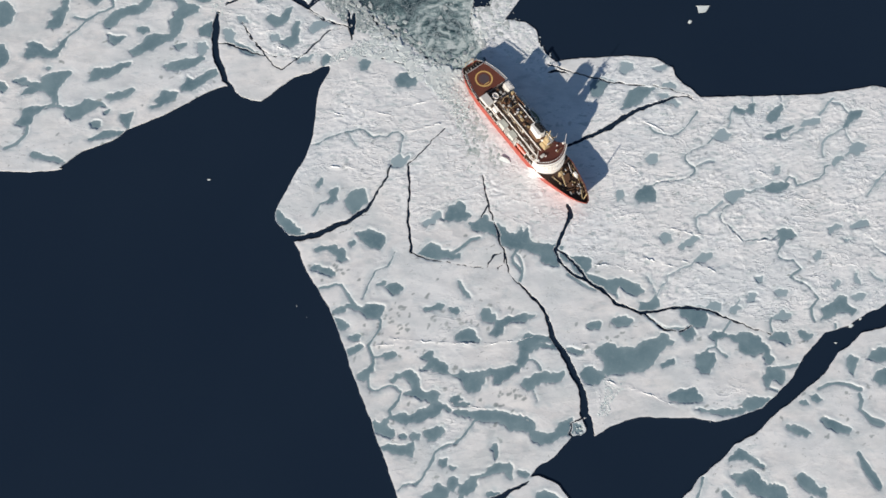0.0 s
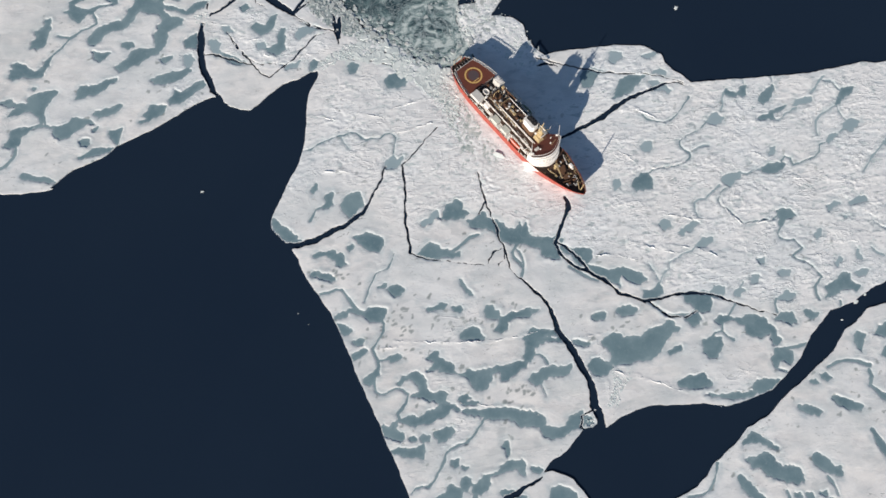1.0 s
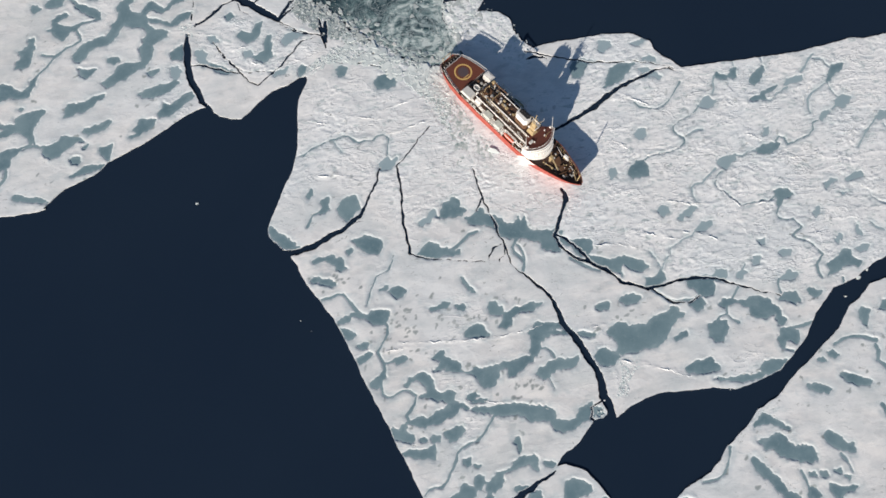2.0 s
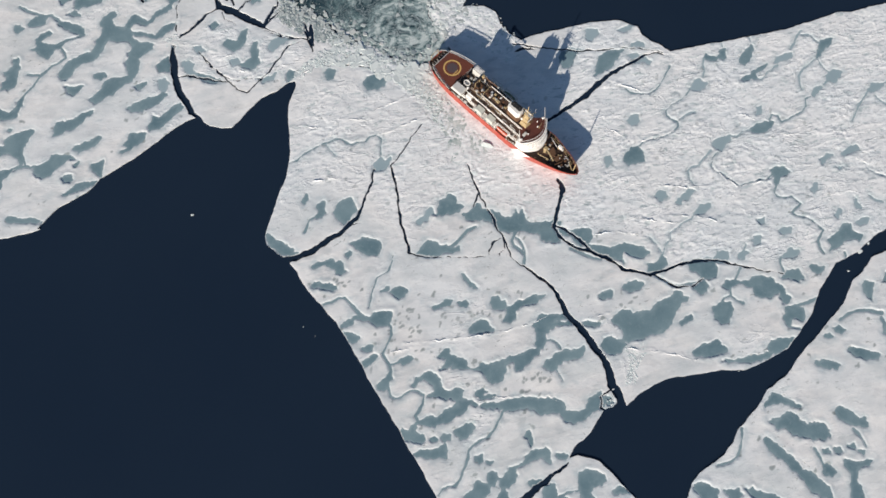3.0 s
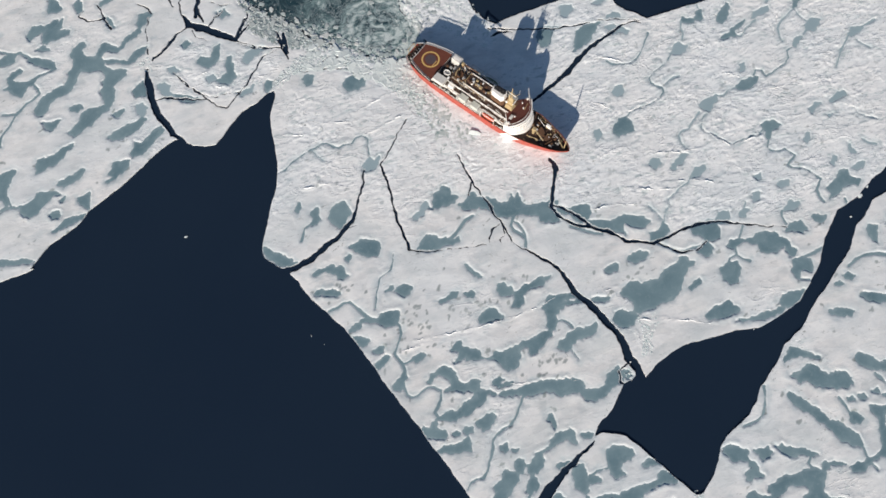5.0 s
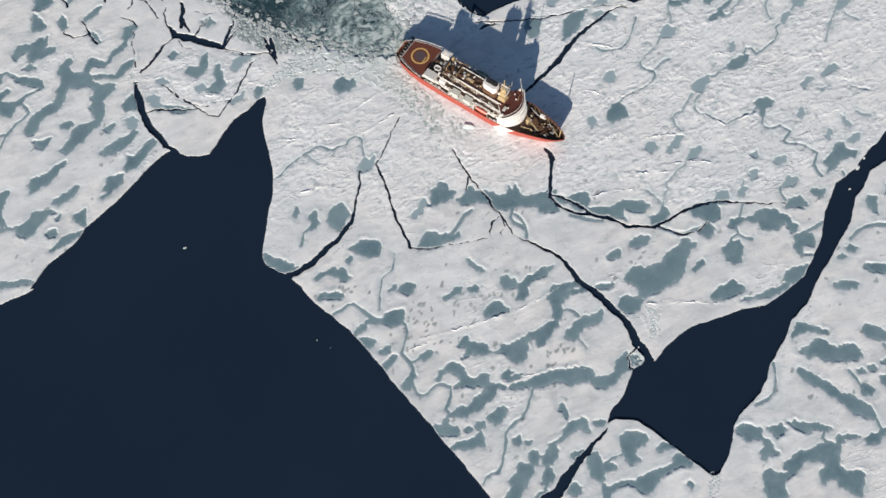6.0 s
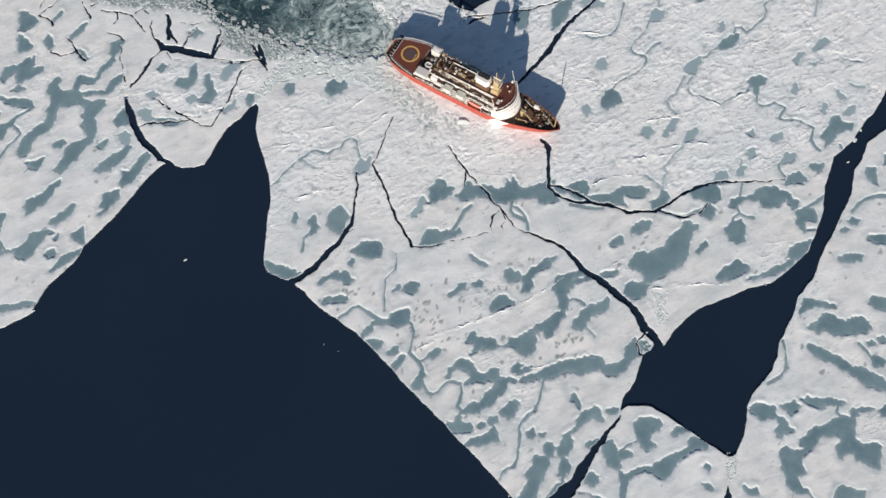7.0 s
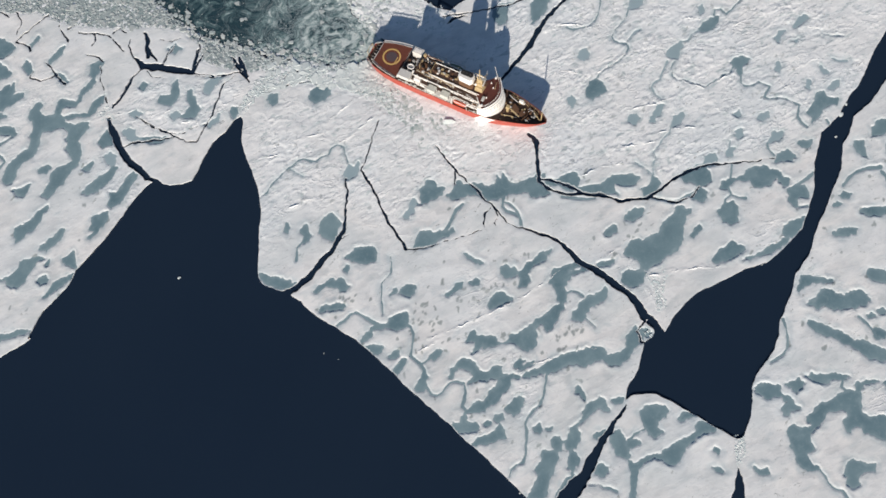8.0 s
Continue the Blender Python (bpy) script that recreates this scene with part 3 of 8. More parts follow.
pool([(-48.5, 99.4), (-46.6, 102.1), (-43, 99.9), (-45, 97.2), (-48.1, 96.2)])
pool([(-8.8, 88), (-6.6, 91.6), (-1.9, 92.3), (4.7, 90.1), (1.9, 85.6), (-2.1, 83.7), (-7.4, 84.2)])
pool([(-28.3, 97.6), (-27, 99.7), (-24.9, 99.2), (-22.7, 98), (-24.5, 93.3), (-27.5, 93.6)])
pool([(-68.6, 13.2), (-68.4, 11.1), (-66.8, 6.8), (-64, 3.2), (-59.6, -0.2), (-55.5, -0.8), (-52.6, -0.3), (-55.1, 1.2), (-58, 4.2), (-60.4, 6.8), (-63.8, 8.2), (-65.3, 11)])
pool([(-47.4, -7.4), (-44.6, -6.2), (-40.7, -6), (-37.3, -5.8), (-36.5, -7.5), (-33.4, -7.3), (-32.4, -9.9), (-31.6, -12.7), (-33.8, -14), (-36.1, -12.9), (-36.5, -10.4), (-38.8, -9.6), (-41, -7.9), (-44.1, -8.1), (-46.8, -8.7)])
pool([(-49.1, -17.2), (-47.5, -15.8), (-44.8, -16.4), (-43.9, -17.5), (-42.2, -17.3), (-39, -18), (-37.5, -20.7), (-39.6, -21.4), (-41.6, -20.3), (-43.5, -19.9), (-45.6, -18), (-47.7, -18.9)])
pool([(-27.5, 1.2), (-25.1, -1.2), (-23.1, -4), (-19.9, -6.2), (-15, -7.1), (-12.7, -4), (-12.6, -1), (-16.9, 1.8), (-21, 2.7), (-24, 1.6)])
pool([(-30.3, -4.5), (-29.5, -6.4), (-26.8, -3.8), (-28.2, -2.6)])
pond([(-45.2, -27.8, 0.81), (-40.7, -27.1, 0.82), (-36.8, -25.7, 0.68), (-34.1, -26.1, 0.68), (-32.3, -28.2, 0.82), (-30.4, -31.5, 1.09), (-28.3, -34.8, 1.35), (-25.5, -37.1, 1.35), (-22.9, -38.3, 1.62)])
pool([(-23.5, -38.2), (-20.8, -35.9), (-17.5, -36.1), (-12.9, -36.6), (-11.8, -39.1), (-13.6, -41), (-16.2, -43.2), (-18.9, -42.9), (-21.9, -41.1), (-23.5, -39.6)])
pool([(-31.3, -36.1), (-27.9, -35.5), (-24.6, -37), (-23.5, -38.4), (-26.3, -38.6), (-28.8, -37.2), (-32, -36.8)])
pond([(-15.2, -42, 1.08), (-13.7, -44.3, 0.81), (-14.1, -47.6, 0.67), (-15.9, -50.8, 0.67), (-18.4, -53.6, 0.67), (-19.7, -56, 0.67), (-18.6, -58.7, 0.8), (-17.3, -61.5, 0.8), (-16.9, -64.6, 0.93), (-18.2, -68.1, 0.79), (-19.2, -70.5, 0.66), (-19.6, -73.6, 0.66), (-18.9, -76.5, 0.66), (-16.8, -78, 0.66), (-14, -77.6, 0.66), (-11, -76.1, 0.66), (-8.2, -75.5, 0.66), (-5.6, -76.3, 0.66), (-3.4, -78.4, 0.79)])
pool([(-36.9, -39.6), (-35, -38.1), (-32.1, -37.3), (-30.4, -37.1), (-31.9, -39.1), (-34.8, -39.8)])
pool([(-37.8, -42.7), (-34.9, -43.1), (-31.4, -44.8), (-29.3, -46.6), (-31, -48.5), (-32.9, -48.3), (-35.5, -46.6), (-37.3, -44.5)])
pool([(-29, -52.2), (-26, -51), (-24, -51.5), (-24.4, -53.6), (-26.6, -53.6)])
pool([(-31.3, -61), (-29.6, -58.1), (-26.7, -56.9), (-23.8, -56.2), (-22.3, -56.8), (-24.2, -59.4), (-27.9, -60.4), (-29.5, -61.4)])
pool([(-10.4, -25.7), (-8, -24.8), (-4.8, -25.8), (-3.8, -27.5), (-5.7, -30), (-8, -30.3), (-10.3, -28), (-11.7, -26.8)])
pool([(-16.2, -25.3), (-13.7, -24.4), (-11.8, -24.2), (-12.6, -25.8), (-14.9, -26.1)])
pool([(7.9, -37.9), (11.6, -36.5), (15.2, -35.3), (17.7, -35.6), (15.6, -37.4), (12, -38.3), (8.5, -38.9)])
pool([(20.5, -37.9), (22.9, -37), (24.7, -38.9), (23.3, -40.3), (20.7, -39.1)])
pool([(24.7, -23.5), (27.1, -26.7), (28.7, -29.4), (30.6, -31.9), (28.8, -31.2), (27.1, -29), (26, -26.7)])
pool([(-12.4, -60.1), (-10.4, -59.5), (-7.8, -59), (-6.3, -61), (-8, -62.2), (-10.9, -62.1)])
pond([(-16.3, -62, 0.53), (-13.8, -61.5, 0.53), (-11.8, -60.8, 0.8)])
pool([(36.5, -37.8), (39.4, -37.6), (41.1, -39.8), (43.1, -39.6), (41.9, -44.3), (39.1, -44.2), (36.2, -42.4), (35.8, -39.7)])
pool([(40.5, -49.6), (42.7, -46.7), (42.4, -44.6), (46.5, -43), (49, -41), (52.5, -41.5), (57.2, -39.9), (62, -41), (58.3, -43.1), (53.3, -43.7), (49.9, -44.1), (47, -46.3), (45.7, -49.4), (43.1, -50.8)])
pool([(22.9, -51.3), (26.3, -48.7), (29.4, -47.4), (32.3, -49.2), (32.5, -51.5), (34.8, -53.7), (32.3, -54.5), (28.3, -53.9), (23.1, -52.7)])
pool([(56.1, -51.2), (59.6, -49.7), (64.1, -51), (69.6, -51.4), (72.9, -52.7), (69.9, -53.5), (64.9, -53.2), (63, -55), (67.2, -54.9), (72.7, -55.5), (74.5, -57.1), (70.9, -56.8), (65.5, -56.2), (60.9, -57.4), (58.9, -59.5), (57.8, -63.4), (55.8, -65.8), (53.6, -65.8), (53.9, -62.6), (55, -58.6), (54.9, -55.7), (53.4, -54), (55.8, -52.5)])
pool([(53.6, -65.8), (53.7, -68.6), (50.5, -70.1), (47.2, -72.1), (43.9, -74.1), (41.8, -73.9), (41.9, -71.4), (40.8, -70.1), (37.4, -70.4), (36.6, -73.8), (34.9, -76.1), (32.7, -78.3), (29.2, -78.1), (27.4, -75.2), (25.9, -72.7), (23.8, -70), (25.2, -68.7), (30, -69.5), (34.2, -69.1), (38.6, -67.9), (44.4, -67.1), (49.7, -65.8)])
pool([(6.5, -62.3), (9, -59.8), (11.9, -59.1), (12.1, -61.9), (15, -63.4), (17.4, -64.8), (19, -67), (19.6, -69.4), (17.7, -69.2), (13.8, -68.6), (11.5, -66.7), (8.6, -67.4), (5.8, -67.6), (8.4, -66), (10.3, -63.7), (7.8, -62.3)])
pond([(11.7, -68.1, 0.53), (19, -69.5, 0.53), (24.6, -71.1, 0.8)])
pool([(54.7, -74.9), (56.9, -72.1), (59.8, -71.4), (61.6, -69.9), (65.6, -68.6), (70.2, -69.1), (76, -68.4), (75.3, -70.8), (73.3, -73.1), (69.8, -73.4), (64.8, -73.4), (61.7, -74.6), (60.5, -76.8), (57.7, -77.2)])
pond([(58, -62.9, 0.54), (60.9, -62.5, 0.54), (63.1, -64.6, 0.54), (64.5, -67.7, 0.67)])
pond([(60.5, -77.1, 0.4), (61.5, -80.3, 0.4), (62.2, -82.6, 0.4)])
pool([(84.4, -69.5), (85.8, -66.5), (89.8, -66.3), (93.7, -68.3), (95.8, -70.7), (93.3, -73.5), (89.5, -74.8), (87, -73.7), (85.7, -71.7)])
pool([(91.8, -57.9), (95.3, -55.6), (98.7, -53.8), (101.8, -54.8), (103.5, -56.9), (107.9, -56.4), (112.1, -56.8), (115.3, -53.8), (119.1, -52.6), (123.6, -52.2), (126.1, -48.9), (128.3, -49.4), (129.4, -52), (132.8, -53.1), (130.1, -54.2), (127.5, -55.1), (125.3, -57.5), (123.4, -59.9), (120.2, -63.5), (117.5, -66.6), (112.9, -67.6), (108.5, -68), (105.3, -69.2), (101.1, -69.1), (97.3, -69.6), (95.6, -68.7), (96.1, -65.1), (95, -61.5)])
pool([(101.2, -42.7), (104.6, -41.1), (109, -40.9), (112, -42.5), (110.1, -44.7), (107, -45.5), (104.1, -45.7), (102.2, -44.4)])
pool([(88.8, -44.8), (92.6, -43.7), (95.8, -44.4), (94.6, -46.7), (91.5, -47.5), (89, -46.3)])
pool([(78, -56.8), (82, -57.4), (86, -58.3), (85.1, -59.5), (80.1, -59.2)])
pool([(-25, -70), (-22.2, -69.3), (-19.3, -67), (-16.6, -64.4), (-16.9, -68.4), (-19.5, -71.8), (-22.4, -73), (-24.9, -71.9)])
pool([(-8.2, -73), (-5.7, -70.4), (-2.2, -69.3), (0.7, -68.3), (3.8, -70.4), (5.4, -72.9), (5.2, -76.1), (6.1, -78.2), (10, -78.8), (12.4, -77.7), (15, -79.4), (14.4, -81.9), (15.4, -84.3), (11.6, -83.2), (6.5, -82), (2.2, -79.9), (-1.8, -79.6), (1.2, -78.4), (2.3, -76), (0.8, -72.7), (-1.8, -71.3), (-5.5, -72), (-7.3, -74)])
pool([(10.9, -82.8), (18, -84.9), (16.3, -86.1), (13.7, -89.2), (9.1, -90.5), (6, -92.2), (1.8, -93.1), (-2.8, -93.3), (-6.4, -91.7), (-8.8, -90.4), (-5.3, -89.3), (-2.3, -88.7), (0.7, -89.7), (3.8, -87.8), (7.4, -86.4), (11.4, -85.3)])
pond([(-3.7, -79.4, 0.79), (-4.6, -82.4, 0.92), (-6.5, -85.1, 1.04), (-8.6, -87, 1.04), (-8, -89.5, 1.04)])
pool([(-18.1, -93.2), (-15.8, -91.9), (-12.9, -93.6), (-10.8, -91), (-9.1, -90.8), (-10.3, -93.7), (-8.7, -95.9), (-6.3, -96.9), (-6.1, -98.8), (-8.2, -99.6), (-11.4, -98.6), (-14.3, -97.4), (-16.8, -96.6)])
pool([(-12.6, -104.2), (-9.1, -103.5), (-5.1, -103.4), (-1.1, -103.5), (2.6, -102.1), (3.2, -104), (2.3, -108.1), (-2, -107.4), (-7, -106.2), (-9.5, -105.4)])
pool([(1.2, -98.9), (3.2, -97.5), (6.1, -98.5), (5.4, -100.6), (2.4, -100.7)])
pool([(-4, -98.5), (-1.8, -98.2), (-0.7, -99.5), (-2.9, -99.5)])
pool([(7.6, -97), (11.4, -95.5), (15.5, -94.9), (17.2, -96.8), (15.3, -99), (12.6, -101.5), (10, -101.4), (8.7, -99)])
pond([(32.2, -90.8, 1.05), (30.3, -93.8, 0.65), (28.2, -96.7, 0.65), (25.8, -99.9, 0.65), (23.2, -101.8, 0.65), (19.4, -103.1, 0.65), (15.3, -104.7, 0.65), (12.5, -107.1, 0.77), (11.8, -110.3, 1.16), (9.9, -113.7, 0.9), (7.4, -117.6, 0.76), (4.6, -120.5, 0.64), (1.4, -120.5, 0.51), (-1.9, -121.5, 0.51), (-4, -123.5, 0.51)])
pool([(20.8, -82.3), (21.8, -80.4), (24.5, -80.5), (26.4, -81.7), (24.4, -83.2), (27.7, -83.9), (30, -83.4), (28.9, -84.7), (25.7, -84.5), (22.5, -84.3)])
pool([(17.9, -85.1), (21.4, -87.3), (25.6, -86.9), (32.2, -87.6), (37.8, -87), (43.1, -87.4), (50.8, -89.2), (57.4, -90.2), (60, -92.4), (60.5, -95.4), (59, -96.9), (62.2, -97.1), (65.9, -98.5), (70.4, -97.1), (71.1, -94.6), (73.7, -92.5), (76.8, -91.4), (79, -91.1), (79.2, -95.1), (79.2, -97.8), (75.5, -98.3), (71.5, -99.8), (68.3, -101.7), (63.3, -102.7), (59.7, -101.1), (58.2, -97), (54.3, -96.1), (48.9, -96.2), (46.9, -93.6), (43.2, -92.2), (37.8, -92.1), (32.5, -91.7), (27.6, -89.7), (22, -88.2), (18.1, -86.5)])
pool([(36.4, -116.4), (38.2, -113.8), (41.4, -111.9), (45.5, -111.6), (48.1, -110.9), (49.4, -113.8), (48.6, -114.9), (49, -118.3), (47, -117.8), (46.4, -115.1), (42.3, -115.2), (39, -116), (35.1, -117.4), (32.4, -117.6), (32.7, -121.4), (31.2, -124.1), (27.8, -125.3), (24.4, -125), (25.1, -122.2), (27.9, -119.8), (30.2, -117.8), (33.4, -117)])
pool([(19.6, -117.9), (21.1, -117.5), (23.4, -118.8), (23.5, -121.3), (21.7, -123.2), (19.6, -123.4), (19.2, -120.8)])
pond([(22.8, -121.1, 0.51), (25.3, -121.7, 0.51)])
pool([(7.9, -126.2), (11.7, -123.4), (14.2, -121.7), (18.7, -122.7), (19, -123.8), (15.9, -125.6), (13, -128.9), (7.4, -128.1)])
pool([(22, -130.2), (24.2, -127), (26.3, -125.7), (24.7, -132), (20.9, -131.7)])
pool([(43.6, -130.2), (44.4, -127.1), (46.4, -127.6), (46.9, -129.7), (45.8, -134.4), (46.2, -137.5), (41.8, -136.5)])
pool([(37.6, -125), (40.3, -124.7), (43.3, -126.3), (40.3, -127.7), (37.8, -127.1)])
pond([(50, -133.4, 1.02), (53.6, -132, 0.64), (58.2, -132.5, 0.51)])
pool([(48, -134.9), (50.5, -133.5), (53.5, -134.2), (54.4, -136.4), (50.9, -136.8)])
pool([(61, -124.8), (63.8, -124.2), (67.6, -124.8), (72.1, -127.9), (72, -129.9), (69.5, -131.8), (65.5, -131.9), (64.1, -134.1), (64.8, -136.3), (61.3, -137.4), (59.3, -135), (59.4, -132), (59.8, -128.9)])
pool([(52, -115.1), (55.1, -115.6), (57.3, -116.3), (55.5, -118), (53.1, -116.9)])
pool([(15.1, -109.8), (18.5, -109.8), (17.9, -112.4), (16.7, -113.9), (15.7, -111.4)])
pool([(74.5, -134.7), (78.3, -133.8), (80.5, -135.3), (82.5, -137.3), (78.6, -136.9), (74.9, -136.1)])
pool([(79.5, -140.9), (82.9, -140.4), (85.8, -143.6), (86.7, -146.7), (78.8, -144.9)])
pool([(40.4, -102.7), (42.3, -102.6), (42.3, -105.7), (43, -107.9), (41.6, -110.2), (40.8, -106.1), (39.4, -105.5)])
pool([(19.9, -112.9), (23.1, -113.6), (21.4, -114.3)])
pool([(116.4, -34), (120.9, -33.5), (124.1, -30), (125.8, -31.9), (125.5, -34.9), (122.7, -36.9), (118, -38.2), (115.3, -37.6)])
pool([(136.1, -36.4), (140.8, -35.4), (145.3, -35.2), (149.4, -36.1), (152.5, -32.9), (157, -33.6), (156.4, -37.1), (153.4, -38.8), (149.4, -38.5), (149.5, -42.4), (147.8, -45), (144.1, -45.7), (140.7, -44.3), (139.6, -41.7), (136.4, -39.7)])
pool([(140.7, -44.3), (142, -46.7), (142.8, -49.2), (141.2, -51.5), (138.1, -52), (136, -49.7), (134.2, -46.4), (138.6, -46.2)])
pond([(118.2, -39.2, 0.69), (122.3, -42.8, 0.69), (125.7, -45.9, 0.69), (129.1, -47, 0.69), (133.4, -46.2, 0.69), (137.9, -46.6, 0.83)])
pool([(149.7, -50.5), (152.4, -48.5), (155.4, -48.2), (159.1, -50.3), (163.6, -50.1), (165.6, -48.5), (170, -48.6), (174.7, -50.2), (175.7, -52.9), (178.1, -54.3), (179.6, -56.7), (179.7, -59.7), (181.3, -61.5), (180.1, -63.3), (176.8, -63.4), (176.5, -61), (176.7, -58.1), (173.7, -58.3), (171.8, -59.6), (166.2, -59), (164.3, -57.7), (164.5, -53.9), (162.2, -52.2), (158.1, -50.6), (155.3, -51.2), (152.6, -52)])
pond([(153.7, -51.4, 0.69), (152.5, -55.8, 0.55), (148.8, -56.4, 0.55), (147.3, -58.2, 0.69)])
pond([(152.7, -55.9, 0.55), (154.8, -58.4, 0.55), (157.6, -60.2, 1.1)])
pool([(142.4, -60.5), (146, -58.7), (151.1, -59), (151.7, -62.1), (149.5, -65.9), (147.8, -68.4), (144.3, -68.5), (142.1, -65.7)])
pool([(180, -50.9), (183.2, -48.6), (187.8, -48.2), (189.4, -47.9), (189.8, -50.7), (191.6, -52.3), (190.1, -53.8), (187.2, -53.7), (183.3, -52.2), (180.6, -51.6)])
pool([(186.9, -38.9), (189.1, -36.9), (192.7, -39.3), (190.8, -41.9), (186, -41.1), (182.4, -40.6)])
pond([(182.5, -40.9, 0.56), (181.2, -43.7, 0.7), (182.1, -47.8, 0.84)])
pool([(195.9, -47.9), (199.2, -48), (202.8, -49.5), (199.9, -51.5), (197.8, -51.6), (196.1, -49.7)])
pool([(177.3, -65.9), (182.7, -65.6), (185.7, -67.8), (185.8, -71.3), (183.5, -73.4), (180.4, -71.5), (178.1, -72.4), (177, -75.3), (175.1, -74), (175.1, -70.3), (176.6, -67.7)])
pond([(176.1, -75.4, 0.55), (181.2, -77.1, 0.55)])
pond([(184, -65.9, 1.1), (190.2, -65, 1.1), (194.5, -63.9, 0.83)])
pool([(163, -83.5), (166.4, -80.6), (169.9, -80.3), (175.4, -81), (178.1, -81.6), (174.7, -84.5), (171.2, -85.9), (167.7, -86.3), (163.4, -86.1)])
pool([(139.3, -85.9), (147.6, -86.7), (152, -86.3), (157.7, -86.2), (162.7, -86), (166.2, -86.5), (162.8, -87.9), (156.8, -88.8), (151.2, -88.4)])
pool([(127.5, -79.3), (131.5, -77.4), (136.4, -76.3), (140, -76), (141.4, -78.3), (143.6, -80.2), (143.5, -82.2), (139.1, -82.5), (134.7, -82.9), (129.4, -82), (126.8, -81.1)])
pool([(123.9, -64.4), (127.8, -63), (130.9, -62.2), (131.3, -63.8), (127.9, -65.3), (124.8, -66)])
pool([(218.3, -61.1), (220.5, -59.5), (223.8, -60.8), (222.6, -65), (220.4, -69), (218.8, -67.1)])
pool([(201.2, -91.1), (203, -90.1), (207.4, -91.4), (212.2, -93.9), (215.4, -95.2), (214.3, -97.7), (208.2, -96.4), (203.5, -93.9)])
pool([(183.3, -94), (187.7, -93.9), (191.4, -95.3), (194.8, -97.5), (192.8, -99), (186.5, -97)])
pond([(202, -75.9, 1.1), (207.1, -74.1, 0.96), (211.8, -73.4, 0.96), (217.4, -74.1, 1.1), (223.2, -76.3, 1.37)])
pool([(197.1, -79.6), (199.9, -79.1), (202.3, -81.1), (200.7, -82.8), (198.4, -81.4)])
pool([(191.7, -82.1), (194.7, -81.9), (196, -83.7), (193.1, -83.9)])
pond([(214.9, -43.7, 0.84), (214.9, -47.4, 0.84), (215.4, -49.9, 1.12)])
pool([(208.6, -52), (212.4, -49.8), (217, -49.7), (214.5, -52.1), (210.1, -53.5)])
pool([(162, -36.3), (164.4, -35.3), (167.2, -35.9), (163.2, -38.6), (161.9, -38.3)])
pond([(167.3, -31.4, 0.42), (164.7, -35.3, 0.56)])
pond([(161.4, -42.1, 0.84), (159.3, -45.6, 0.56), (157, -48, 0.56)])
pool([(172.8, -28.6), (176.5, -28.9), (174.5, -32.1), (171.9, -30.9)])
pool([(-164.4, 166.7), (-161.1, 170.3), (-157.5, 169.9), (-153, 168.1), (-148.4, 168.6), (-145.2, 170.4), (-147.2, 165.4), (-148.9, 162.8), (-145.9, 162.2), (-142.2, 162.4), (-143, 160.1), (-146.7, 159.4), (-150.8, 158.2), (-153.7, 159.6), (-154.3, 164), (-157.8, 165.9), (-160.9, 164.1), (-163.5, 161.8), (-164.6, 163.8)])
pool([(-182.2, 152.7), (-179.6, 155.4), (-175.9, 156.7), (-173, 154.9), (-173.9, 151.6), (-177.5, 150.6), (-181.4, 150.1)])
pond([(-186.6, 164.1, 0.92), (-182.3, 160.6, 0.91), (-178, 157.9, 0.91), (-173, 155.7, 1.22), (-170, 156, 0.91), (-167.2, 153.3, 1.06), (-164.9, 150.6, 1.21)])
pool([(-166.3, 152.4), (-162, 150), (-156.8, 147.7), (-153.4, 145.2), (-153.1, 140.9), (-156, 142.2), (-159.4, 144.4), (-163.7, 146.8), (-165.9, 149.4)])
pond([(-153.1, 140.9, 0.91), (-156.7, 140.3, 0.75), (-161.3, 139.2, 0.9), (-165.9, 137.4, 1.2), (-168.9, 136.7, 1.2)])
pool([(-178.3, 142.7), (-174.9, 144.7), (-171.3, 145.7), (-169.8, 144.6), (-174.5, 141.8), (-176.1, 140.4), (-174.1, 138.3), (-170.4, 137.1), (-167.4, 137.1), (-163.5, 137.6), (-165.5, 135.2), (-168.5, 134.5), (-170.5, 131.5), (-173, 129.3), (-175.8, 131.7), (-177.4, 133.8), (-180.2, 136.1), (-177.7, 137.7)])
pond([(-165.5, 135.2, 0.75), (-163.3, 131.6, 0.75), (-163, 128.1, 0.75), (-166.1, 126, 0.75), (-170.3, 124.6, 0.74), (-173.5, 121.9, 0.89), (-176, 119.7, 0.89)])
pool([(-161, 155.1), (-157.5, 157.5), (-155.1, 153.4), (-157.8, 153.3)])
